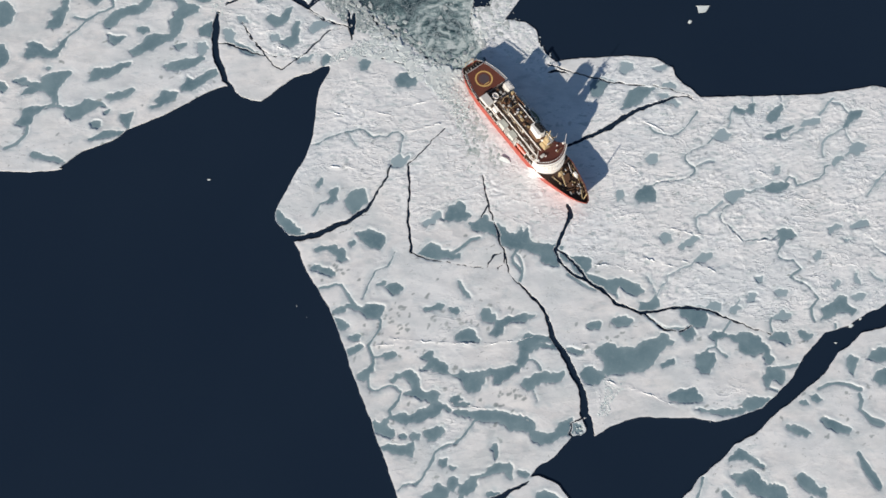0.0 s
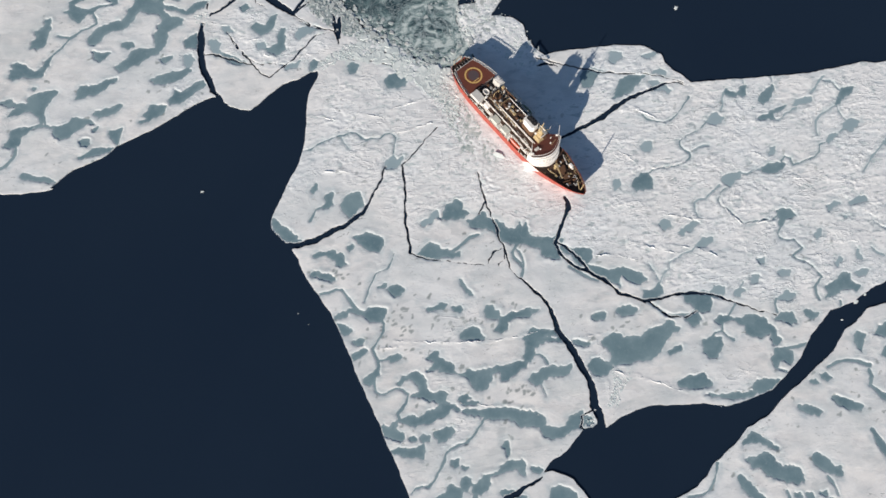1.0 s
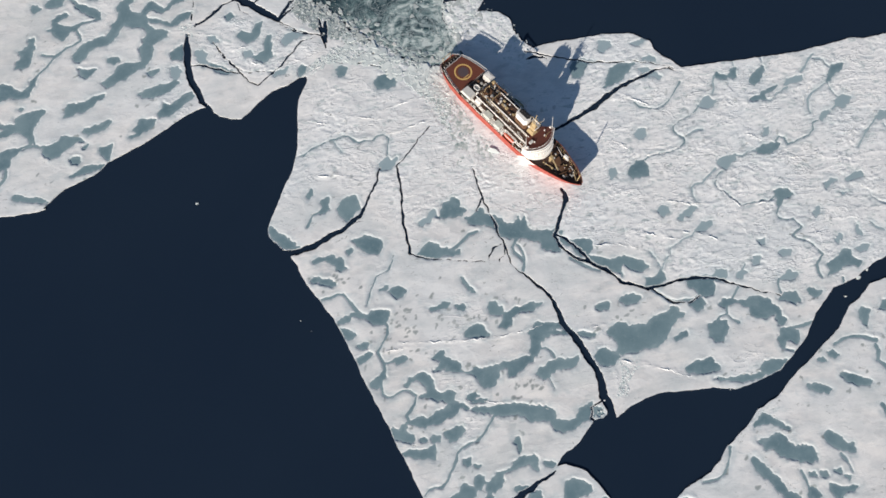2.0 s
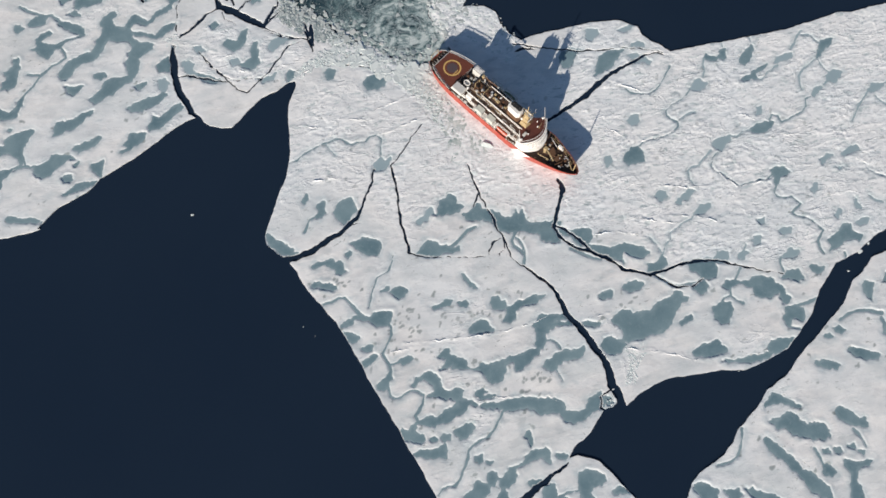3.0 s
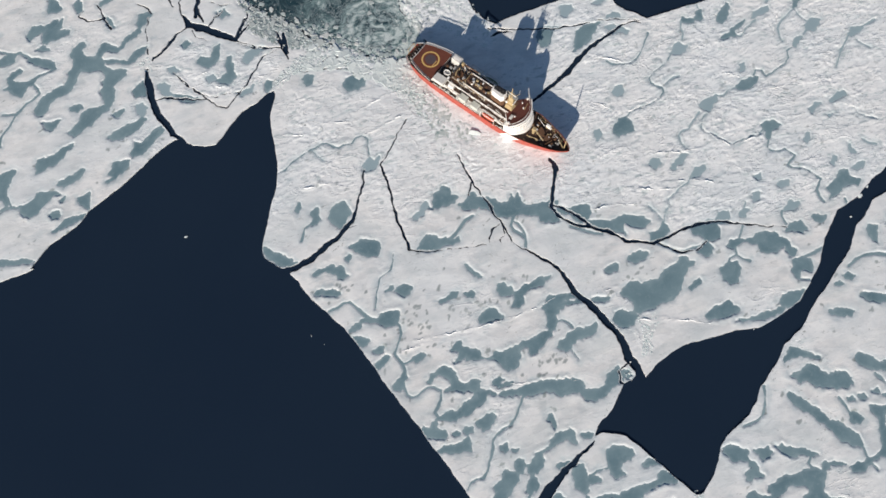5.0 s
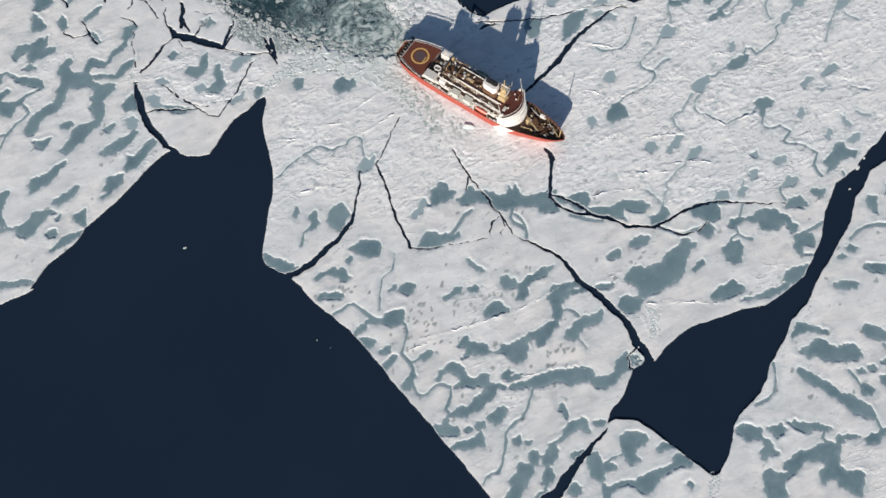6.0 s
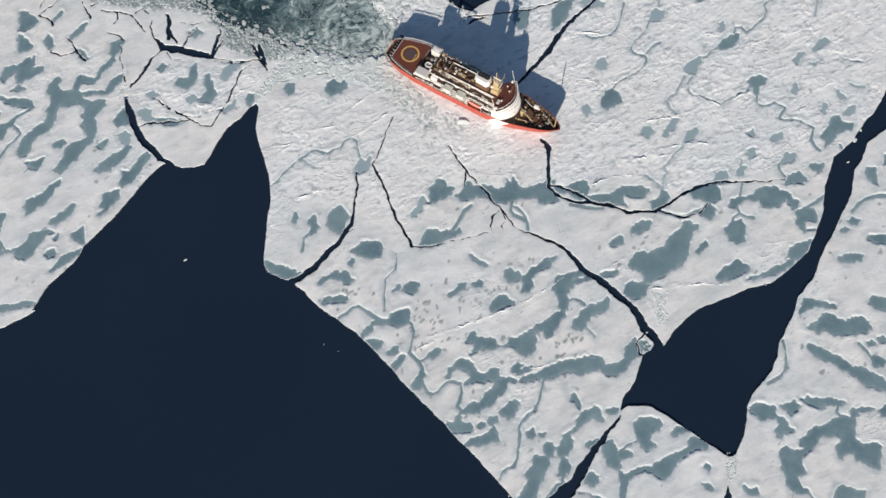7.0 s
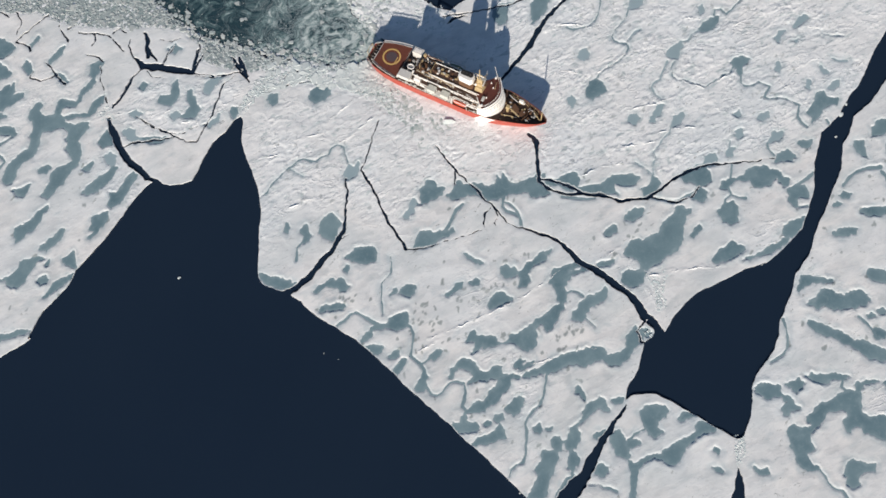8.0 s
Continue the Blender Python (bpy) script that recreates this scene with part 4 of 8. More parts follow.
pool([(-144.2, 146.6), (-142.4, 149.8), (-139.2, 152), (-136.1, 153), (-135.4, 151.1), (-138, 148.1), (-137.7, 145.2), (-134.9, 142.8), (-132, 142.1), (-129.5, 142.6), (-128.3, 139.5), (-127.3, 134), (-125.1, 132.4), (-120.2, 130.6), (-115.8, 129.6), (-117.6, 126.5), (-122.4, 124.1), (-125, 121.9), (-125.6, 116.2), (-127.2, 111.4), (-129, 109.1), (-132.9, 107.6), (-136.7, 105.1), (-140.7, 102.6), (-145.3, 100.3), (-149, 98.5), (-151.6, 101.8), (-147.9, 104.3), (-144.7, 106.9), (-142.9, 110.9), (-138.4, 112.2), (-134, 111.9), (-131, 112.3), (-130.6, 116.3), (-131.7, 120), (-129.7, 125.7)] + [(-128.4, 129.6), (-129, 132.6), (-131.9, 133.9), (-136.3, 134.2), (-140.6, 136.3), (-143, 132.9), (-144.3, 129), (-146.6, 126.1), (-149.1, 124.3), (-153.6, 123.6), (-158.2, 121.8), (-159.9, 118.1), (-163.1, 115.5), (-166, 116.1), (-167.3, 117.8), (-164, 123.2), (-160.2, 126.4), (-156.2, 128.3), (-150.1, 130.4), (-146.9, 133.1), (-146.6, 136.6), (-143.3, 140), (-143, 143.5)])
pool([(-131.1, 141.9), (-128.5, 146.7), (-125.8, 149.6), (-122.4, 146.7), (-118.8, 143.4), (-117.1, 145.9), (-112, 150.1), (-108.8, 151.2), (-106.5, 153.2), (-107.3, 156.4), (-104.6, 161.2), (-100, 161.3), (-98.1, 159.4), (-100.6, 156.6), (-104.6, 153.9), (-105.9, 150.5), (-110.1, 147.9), (-114, 146.2), (-117.3, 143.4), (-119.9, 141.8), (-123.9, 143.8), (-127, 143.5), (-129.1, 140.4)])
pool([(-126.9, 138.5), (-123.9, 138.5), (-120.5, 136.6), (-115.8, 134.5), (-113.6, 135.4), (-111.8, 138.6), (-108.5, 140.3), (-104, 140.4), (-105.9, 137.2), (-109.1, 135.8), (-113, 133.2), (-116.9, 133.4), (-121.2, 135.4), (-125.6, 136.4)])
pool([(-115.8, 115.7), (-113.4, 118.6), (-109.3, 120.4), (-108.1, 118.1), (-107.3, 112), (-111.8, 112), (-114.2, 111.9)])
pool([(-132, 93), (-127.7, 95.3), (-123.7, 97.1), (-117.8, 97.4), (-113.1, 99.7), (-111.9, 97.8), (-114.2, 95.6), (-117.4, 93), (-121.4, 91.6), (-125.3, 90.2), (-130.2, 91.3)])
pool([(-148.9, 116.3), (-146.8, 116.5), (-143.9, 116.2), (-142.6, 113.9), (-144.9, 112), (-147.7, 113.3)])
pool([(-127.9, 105.4), (-123.6, 106.5), (-121.2, 107.3), (-123, 104.3), (-126, 103.3)])
pool([(-115.9, 107.1), (-111.7, 107.2), (-110.3, 104.2), (-111.6, 100.4), (-113.7, 99.9), (-115.2, 102.6)])
pool([(-163.4, 111.1), (-159.1, 109.8), (-154.7, 110.2), (-157, 107.3), (-160.1, 105.4), (-162.8, 107.6)])
pool([(-102.9, 116.2), (-99.3, 116.4), (-96.6, 113.7), (-97.7, 109.9), (-95, 107.5), (-99, 106.7), (-101.5, 110.7)])
pool([(-95.9, 124.4), (-92.3, 124.3), (-89.7, 120.9), (-94.3, 120.5)])
pool([(-188.7, 152.5), (-186.3, 152.6), (-185.3, 149.6), (-188.4, 147.8), (-190.1, 149.9)])
pond([(-183.2, 121.4, 0.74), (-176, 119.7, 0.74)])
pool([(-123.6, 165.5), (-119.9, 162.1), (-118.9, 157.1), (-121.3, 157.7), (-123, 161.7)])
pool([(-184.6, 172), (-181.6, 172.1), (-180.2, 169.9), (-183.3, 169.9)])
pool([(-113.2, 86.4), (-108.5, 88.7), (-105.3, 91.3), (-104.1, 89.3), (-107.4, 86.1), (-111.8, 85.4)])
pool([(-169.4, 88.4), (-168.7, 90.8), (-164.4, 90.8), (-160.6, 91.2), (-156.1, 93.5), (-150.2, 94.8), (-151.8, 92.5), (-154.8, 90.9), (-156, 87.9), (-159.6, 86.1), (-163.9, 85.5), (-167.5, 84), (-170.4, 83.1)])
pool([(-180.8, 67.9), (-180.2, 63.1), (-176.5, 60.7), (-172.8, 61.4), (-170.3, 64), (-166.8, 66.3), (-163.8, 68.8), (-160.1, 68.9), (-162.2, 70.7), (-166.4, 71.6), (-169.1, 73.2), (-171.1, 72.7), (-173, 70), (-176, 67.8), (-178.8, 67.5)])
pond([(-190.6, 67, 0.43), (-185.5, 68.1, 0.43), (-180.8, 67.6, 0.57)])
pond([(-186, 73.9, 0.86), (-184.9, 69.5, 0.57)])
pool([(-161.3, 74.6), (-158.4, 75.5), (-154.6, 76.9), (-151.6, 77.9), (-148.6, 79.4), (-146.4, 78.6), (-148.1, 75.8), (-151.1, 73.9), (-154.9, 72.8), (-157.8, 72.2)])
pool([(-151.9, 64.5), (-149.1, 64.5), (-146.1, 65.7), (-146, 61.6), (-146.9, 57.7), (-147.9, 55.8), (-149.6, 59.3), (-151.6, 61.9)])
pool([(-160.6, 65.9), (-158.2, 66.9), (-157.8, 65.5), (-159.6, 64.4)])
pool([(-166.8, 58.5), (-165, 60), (-162.2, 59.6), (-161.6, 57.3), (-162.8, 56), (-165.5, 57)])
pool([(-166.6, 49.8), (-163.1, 51.5), (-159.3, 54.3), (-155.1, 54.3), (-149.4, 54.6), (-151, 52.7), (-155.2, 52.2), (-158.8, 50.5), (-163.3, 49.7)])
pool([(-194, 41.8), (-190.7, 41.9), (-186.7, 39.5), (-181.2, 39.2), (-177.3, 37), (-180, 36.8), (-185.5, 37.7), (-190.9, 38.9), (-194.1, 40.3)])
pool([(-134.9, 72.8), (-132.6, 76.1), (-130.6, 78.2), (-127.2, 78.1), (-123.7, 78), (-124.7, 74.3), (-127.2, 72.3), (-130.2, 70.7), (-132.4, 69), (-136, 67.9), (-136.7, 68.7), (-133.1, 70.7)])
pool([(-122.5, 81), (-120.8, 83.2), (-119.6, 86.9), (-116.3, 84.8), (-113.2, 86.4), (-109.9, 89.6), (-107.7, 91.1), (-104.9, 90.2), (-107.3, 86.7), (-110.6, 83.5), (-113.9, 80.6), (-117.8, 79.2), (-121.4, 78.4)])
pond([(-52.8, 49.3, 0.43), (-48.4, 49.6, 0.43), (-45, 52.3, 0.43), (-40.3, 54.5, 0.43), (-35.5, 56.6, 0.43), (-31.7, 56.8, 0.44), (-27.8, 58.5, 0.44), (-24.4, 58, 0.44), (-21.7, 54.8, 0.58), (-19.2, 54.2, 0.58), (-16.1, 54.8, 0.44), (-12.3, 54.6, 0.44), (-9.7, 57, 0.44), (-6.7, 57.3, 0.44), (-4.5, 54.8, 0.44), (-5, 49.7, 0.44), (-5.5, 45.6, 0.43)])
pond([(-33.2, 56.1, 0.36), (-31.3, 52.4, 0.43), (-28.9, 49.3, 0.43)])
pool([(-10.3, 38), (-9, 41.6), (-6.4, 44.2), (-4.4, 42.2), (-1.2, 43.7), (-2.6, 39.5), (-5.4, 37.6), (-8.4, 37.3)])
pool([(-33.3, 18.9), (-31.7, 21.6), (-28.4, 23.9), (-25.9, 24.9), (-23.2, 23.7), (-22.7, 20.5), (-22, 17.8), (-24.8, 15.4), (-27.2, 12), (-29.6, 12.5), (-32.2, 15.6)])
pool([(-42.9, 18), (-41, 20.6), (-40.9, 24.3), (-39, 25.7), (-37.6, 25.4), (-38.1, 22.4), (-37.8, 19.3), (-40.2, 17.4), (-42.5, 17.3)])
pond([(-43.2, 17.8, 0.56), (-46, 16.3, 0.56), (-47.4, 13.5, 1.12), (-49.1, 10.3, 1.12)])
pool([(-47.6, 28.9), (-45.6, 30.3), (-45.6, 27.2), (-47.6, 25.2), (-48.5, 26.9)])
pool([(6.6, 7.3), (9.4, 8.5), (12, 9.8), (13.3, 12.9), (15.6, 13), (16, 10.7), (13.8, 8.8), (11.3, 6.3), (8.1, 5.2)])
pond([(15.5, 9.9, 0.42), (17.5, 8.5, 0.42)])
pool([(17.6, 8.8), (19.4, 13), (19.8, 16.1), (22.9, 16.9), (25.6, 18.5), (28.1, 16.7), (28.3, 13.5), (31.2, 11), (29.3, 9.3), (26.3, 9), (23.3, 8.5), (19.8, 8.3)])
pool([(30.2, 6.9), (33.2, 7.4), (35.9, 9.9), (38.7, 11.8), (40.7, 8.2), (44.9, 7.3), (48.4, 4), (50.7, 1.3), (54.6, 1.9), (56.9, 5.1), (58.1, 1.8), (60.5, 5.3), (60.7, 0.6), (62.1, -2.8), (66.8, -3.9), (74.1, -4), (78.2, -5), (76.9, -7.7), (79.8, -9.9), (84.1, -10.3), (88.5, -10.1), (92.5, -11.6), (92.3, -15.2), (89.1, -18.1), (86, -18.9), (84, -17.6), (81.7, -13.4), (78, -11.1), (74.9, -11.9), (75.6, -14.5), (72.6, -15), (67.4, -12.6), (66.8, -9.4), (62.8, -8.2), (58.9, -6.1), (51.7, -6)] + [(47.8, -4.2), (45, -0.5), (42.6, 1.6), (39.4, 2.9), (36.5, 3), (32.4, 3.9)])
pool([(89, -18.7), (94.4, -20), (99.6, -22.3), (102.8, -21.3), (107.1, -21.6), (111.2, -22.6), (116.3, -24.9), (118.3, -27.8), (114.9, -29.5), (109.5, -28.2), (106, -25), (103.8, -27.5), (104.3, -30.7), (101.9, -29.2), (98.2, -26.9), (94.3, -25.4), (90.6, -23), (88.3, -21)])
pond([(80.1, -19.1, 0.84), (84.9, -22.6, 0.84), (89.8, -25.8, 0.84), (93.8, -27.1, 0.84)])
pool([(4.9, -9.5), (7.1, -6.1), (10.4, -3.9), (14.4, -5.4), (16.1, -8.2), (19.6, -7.8), (22, -9.5), (25.6, -9.1), (25.1, -11.1), (21.5, -11.8), (17.4, -10.9), (14.3, -12.2), (10, -12.2), (6, -11.2)])
pond([(22.3, -8.4, 1.12), (26.4, -5.4, 1.12), (31, -1.9, 1.12), (35.7, -0.5, 0.84)])
pond([(54.5, -6.6, 1.12), (52.1, -10.3, 0.84), (52.7, -13.5, 0.84), (55.4, -16.5, 0.84), (56.5, -18.6, 0.84)])
pond([(53.4, -8.5, 0.56), (55.8, -10.6, 0.56), (56.9, -13.8, 0.56), (56.8, -19.8, 0.84), (55.4, -23.1, 0.83)])
pool([(133, 98.3), (135.9, 99.5), (139.4, 100.5), (142.5, 102), (141.5, 100), (138, 97.9), (135.1, 96.8)])
pool([(137.3, 88.3), (141.1, 90), (145.1, 87.6), (144.1, 86.4), (140.2, 87.3)])
pool([(134.7, 82.8), (138.8, 82.6), (144, 78.9), (145.6, 76.8), (144, 75.7), (140.5, 77.9), (137.3, 77.6)])
pool([(162.6, 57.8), (165.4, 61.3), (168.5, 63.1), (169.9, 60.7), (172.1, 59.8), (170.5, 57.7), (167.4, 56), (164.6, 56.3)])
pond([(171.1, 63.5, 0.36), (172.9, 67, 0.36), (173.4, 71.2, 0.46), (174.5, 74.5, 0.61)])
pool([(174.5, 74.5), (176.2, 76.6), (179.4, 74.8), (182.1, 73.5), (183.7, 75.3), (184.3, 78), (187.5, 78), (186.4, 74.7), (186.6, 72.5), (184.1, 71.6), (182.1, 73.5), (179.4, 71.9), (176.3, 73.4)])
pond([(186.3, 78.3, 0.46), (186.3, 81.9, 0.37)])
pond([(161.7, 56.9, 0.45), (159.6, 54.3, 0.36), (155.4, 52.1, 0.36), (150.7, 50.1, 0.36), (145.9, 46.8, 0.36), (145.8, 44.4, 0.59), (147.5, 42, 0.59), (150.5, 39.9, 0.89), (150.4, 37.6, 0.59), (147.3, 34.6, 0.36), (142.1, 32.8, 0.36), (137.3, 32.2, 0.36), (131, 32, 0.36), (127.8, 29.4, 0.44)])
pond([(151.4, 40.8, 0.44), (155.4, 42.6, 0.45), (159.6, 44, 0.89), (161.8, 43.8, 0.59)])
pool([(192.6, 68.6), (194.4, 71.8), (198, 74.6), (201.2, 77.4), (202.7, 79.7), (202.7, 75.3), (200.9, 72.1), (198.3, 69.1), (195.3, 66.9)])
pond([(202.7, 79.7, 0.37), (202.6, 83.3, 0.36)])
pool([(190.7, 58.4), (193.6, 60.2), (196.9, 60.5), (199.7, 62.4), (204.8, 64.8), (207.5, 65.2), (204.2, 63.1), (199.6, 61), (199.8, 58.1), (195.9, 57.9), (192.6, 57.6)])
pond([(199.1, 57.9, 0.36), (202, 56.9, 0.36), (206.6, 60.8, 0.36), (210.5, 62.8, 0.36), (213.2, 63.9, 0.46)])
pool([(212, 65.3), (214.1, 68.4), (217.7, 69.4), (222.2, 70.1), (222.1, 68), (218.8, 66.2), (214.9, 66.1), (212.9, 65.1)])
pond([(223.1, 72.5, 0.77), (226.1, 75.4, 0.77), (228.7, 79.6, 0.93), (232.4, 82.4, 0.62)])
pond([(231.3, 79.7, 0.62), (235.5, 79.5, 0.62)])
pool([(240.6, 74), (243.4, 75.2), (247.7, 75.3), (245.5, 72.2), (241.7, 70.1), (238.6, 67.2), (235.3, 64.3), (236.5, 67.6)])
pond([(236.5, 78.6, 0.37), (237.8, 75.3, 0.46), (240.1, 72.6, 0.62)])
pond([(235.3, 64.3, 0.46), (230.1, 61.9, 0.46), (225.9, 59.3, 0.76), (222.4, 55.8, 0.45), (221.7, 51.4, 0.36), (221.5, 47.6, 0.36)])
pond([(236.1, 64.8, 0.37), (236.1, 60.5, 0.37), (237.5, 57.4, 0.46), (239.3, 55.5, 0.61)])
pool([(237.4, 53.1), (240.2, 56), (244, 55.9), (245.9, 54), (243.1, 51.1), (240, 49), (237.3, 50.3)])
pond([(237, 50.4, 0.61), (234.1, 48.6, 0.6)])
pool([(225.1, 43.6), (228.7, 47), (231.9, 48.7), (232.6, 47.2), (229.3, 44.4), (227.1, 42.8)])
pond([(224.9, 43, 0.45), (221.9, 41.9, 0.45), (220.9, 37.6, 0.36), (217.7, 34.9, 0.36), (212.5, 33.7, 0.36), (208.7, 31.8, 0.45), (205.2, 30.9, 0.45), (204.3, 34.5, 0.45), (201.3, 35.9, 0.45), (198.8, 33.4, 0.59)])
pool([(187.3, 29.2), (191.2, 31.4), (196.2, 32.3), (200.6, 32.3), (199.1, 28.9), (195.3, 27.1), (191.1, 26.7), (187.6, 27.5)])
pond([(187.2, 28.9, 0.59), (183.5, 29.1, 0.44), (179.6, 26.6, 0.59), (176.7, 27.3, 0.59)])
pool([(165.4, 24.2), (167.7, 26.3), (171.8, 26.7), (175.9, 27.8), (175.1, 25.3), (171.7, 22.7), (168.7, 20.1), (166.2, 22)])
pond([(163.7, 20.9, 0.73), (159.6, 17.9, 0.58), (155.2, 14, 0.58), (151, 13.3, 0.36), (148.9, 11.5, 0.36), (148.5, 7.4, 0.36), (149.6, 4.3, 0.36)])
pond([(167.5, 19.4, 0.36), (163.6, 17, 0.36), (161.7, 13.2, 0.36), (162.9, 9.6, 0.36), (167, 6.4, 0.36), (170.2, 2.5, 0.36), (173, -0.7, 0.36), (178.7, 0.6, 0.36), (183.5, 1.1, 0.36), (187.9, 0.7, 0.36), (191.6, 2.5, 0.36)])
pool([(191.4, 5.1), (194.6, 6.4), (198.4, 5.8), (201, 2.9), (198.1, 1.7), (195, 0.7), (192.8, -2.6), (191.1, -3.9), (191.6, -0.1), (192.4, 2.9)])
pond([(191.6, -3.3, 0.58), (189.8, -6.8, 0.43), (190.3, -9.4, 0.43), (194.3, -11, 0.43), (197.6, -10.2, 0.43), (199.1, -12.7, 0.43), (201, -15, 0.57), (198.2, -16.6, 0.86), (195.4, -18.5, 0.71), (197.4, -21.2, 0.43), (202, -22.8, 0.43), (205.2, -26.1, 0.43), (208.1, -30.5, 0.57), (206.1, -33.1, 0.85), (203.7, -35.7, 1.13), (203.6, -39.6, 0.85), (204.5, -42, 0.56)])
pool([(194.6, 40.8), (197.3, 41.3), (195.9, 38.2), (193.3, 37)])
pool([(124.6, 44.1), (127.5, 47.5), (131, 46.7), (130.7, 42.8), (127.1, 41.2)])
pool([(117.5, 22.6), (120.3, 26.8), (123.5, 29.4), (126.9, 28.6), (128.3, 25), (128.2, 20.8), (124.6, 20.9), (119.6, 19.5)])
pool([(107.8, 25.4), (111.1, 26.6), (111.6, 23.2), (107.9, 20.8)])
pool([(128.8, 0.7), (131.2, 3.4), (134.5, 2.6), (134.6, 0), (130.9, -2.3)])
pool([(138.4, -4), (143.3, -1), (147.3, 1.9), (148.9, 0.6), (144.8, -2.9), (140.5, -5.1)])
pool([(147.1, -10.4), (150.2, -7.3), (155.3, -7.5), (154.7, -9.3), (150.1, -12), (147.1, -12.2)])
pond([(146.8, -11.2, 0.43), (143.6, -13.6, 0.43), (138.5, -15.6, 0.36), (134.2, -17.7, 0.36), (131.4, -19.2, 0.36), (130.7, -23.1, 0.36), (127.4, -25.3, 0.36), (125.2, -29.4, 0.42)])
pond([(120.2, -20, 0.42), (122.4, -24.2, 0.42), (124.5, -28.6, 0.56)])
pool([(171.3, -30.1), (174.3, -28.4), (176.1, -29.4), (173.8, -32.2), (171.4, -32.3)])
pool([(185.8, -27.3), (188.7, -26.1), (192.8, -27), (191.1, -29.1), (187.6, -28.9)])
pool([(176.9, -19.6), (180, -19.4), (179.9, -21.3), (177.4, -21.6)])
pool([(218.9, 6.8), (222.6, 9.2), (225.5, 8.6), (222.4, 6.3), (219.2, 4.4)])
pool([(209.2, -8), (212.3, -5.5), (212, -8.6), (209.8, -10.4)])
pool([(225.9, -29.2), (228.9, -27.7), (233.3, -28.1), (231.7, -30.5), (227.5, -31.2)])
pool([(208.8, -36.2), (214.7, -32.9), (219.2, -29.3), (223, -29.5), (222.8, -33.8), (226.8, -36.6), (224.3, -39.1), (219.4, -36.2), (216.3, -37.9), (212.4, -40.1), (208.2, -41.6), (211.1, -38.3)])
pool([(231, 8.3), (235.1, 10.7), (240.2, 11.9), (240.8, 9.4), (236.5, 8), (232.1, 7.1)])
pool([(226, 1.9), (229.9, 1.6), (227.2, 0.3)])
pool([(229.7, -15.8), (230.2, -19.2), (231.2, -21.9), (229, -21.4)])
pond([(237.2, -16.3, 0.58), (240.1, -19.2, 0.58), (243.4, -20.9, 0.58)])
pool([(216.7, -24), (220.1, -20.7), (220.6, -21.7), (217.7, -25.2)])
pond([(241.6, -1.7, 0.44), (244.5, -4.6, 0.44), (249.3, -8, 0.44)])
pool([(257, 41.6), (259.8, 44.5), (263, 44.5), (265.7, 43.2), (261.7, 41.3), (258.1, 40.3)])
pond([(264.5, 44.1, 0.61), (269.6, 44.8, 0.61), (274.6, 46.5, 0.76)])
pond([(257, 41.6, 0.6), (252.7, 37.3, 0.45), (249.4, 34.6, 0.9), (246.3, 30.8, 0.45), (242.7, 25.8, 0.6)])
pond([(259.6, 37.5, 0.45), (261.2, 34.4, 0.6), (264.1, 31.3, 0.45)])
pond([(128.2, 63.1, 0.45), (130.9, 59.8, 0.6), (136.2, 58.6, 0.45), (139.1, 57.9, 0.36), (144.5, 60.1, 0.36), (149, 64.4, 0.36), (152, 68.9, 0.36), (155.3, 72.4, 0.61)])
pool([(153.2, -109.9), (157.2, -106.8), (158.7, -104.9), (161.6, -106.4), (165, -108.5), (170.2, -113.2), (167.6, -112.7), (164.3, -110.3), (159.7, -109.2), (155.5, -109.9)])
pool([(153.5, -116.7), (156.4, -116.5), (159.1, -116.6), (162.3, -115.5), (165.2, -114), (166, -116.8), (168.3, -119.5), (171.4, -121), (174.3, -120.9), (177.9, -122.2), (179.5, -125.3), (179.6, -128.5), (176.6, -129.1), (174.2, -128), (171.3, -128.4), (169.8, -126.5), (166.6, -126.3), (163, -124.7), (161.3, -121.9), (160.1, -120), (157, -120.9), (155.6, -118.5)])
pool([(148.5, -124.2), (150.8, -124), (152.7, -126.3), (155.6, -129.8), (158.3, -133.5), (161.2, -136.8), (162.5, -140.4), (164.6, -142.2), (167.5, -143.9), (169.6, -146.9), (171.5, -150.1), (171.9, -153.3), (172.3, -155.9), (169.3, -154.4), (166.2, -151.9), (163.6, -150.1), (161.6, -146.3), (160.4, -142.2), (157.5, -139.3), (155.6, -134.7), (151.9, -132.3), (149.3, -128.1)])
pond([(171.7, -155.2, 0.77), (171.9, -158.8, 0.64), (172.7, -162.9, 0.63), (174, -166.2, 0.76)])
pool([(186, -117.4), (188.6, -116.6), (191, -117.7), (194.2, -120.1), (195.9, -122.9), (198.7, -123), (198.4, -126.9), (194.6, -126), (190.9, -124.7), (188.1, -122.7), (186.3, -120.1)])
pool([(110.6, -139.7), (113, -138.3), (115.6, -138.4), (118.9, -140.6), (121.6, -143), (120.8, -145.3), (121.7, -148), (123.4, -150.9), (122.9, -154.5), (117, -153.7), (116.4, -151.8), (119.6, -150.1), (120.2, -146.9), (117.3, -145.3), (113.9, -145), (112, -142.8)])
pool([(124.6, -143.7), (127.3, -143.6), (131.2, -143.9), (131.8, -146.1), (129.7, -148.1), (127.1, -148), (126, -145.8)])
pool([(134.4, -144.2), (137.3, -144.3), (139.8, -146.4), (143.3, -148), (146.8, -149.3), (148.8, -151.2), (150.9, -152.7), (147.1, -152.1), (143.7, -150.6), (139.7, -150.4), (137.6, -148.7)])
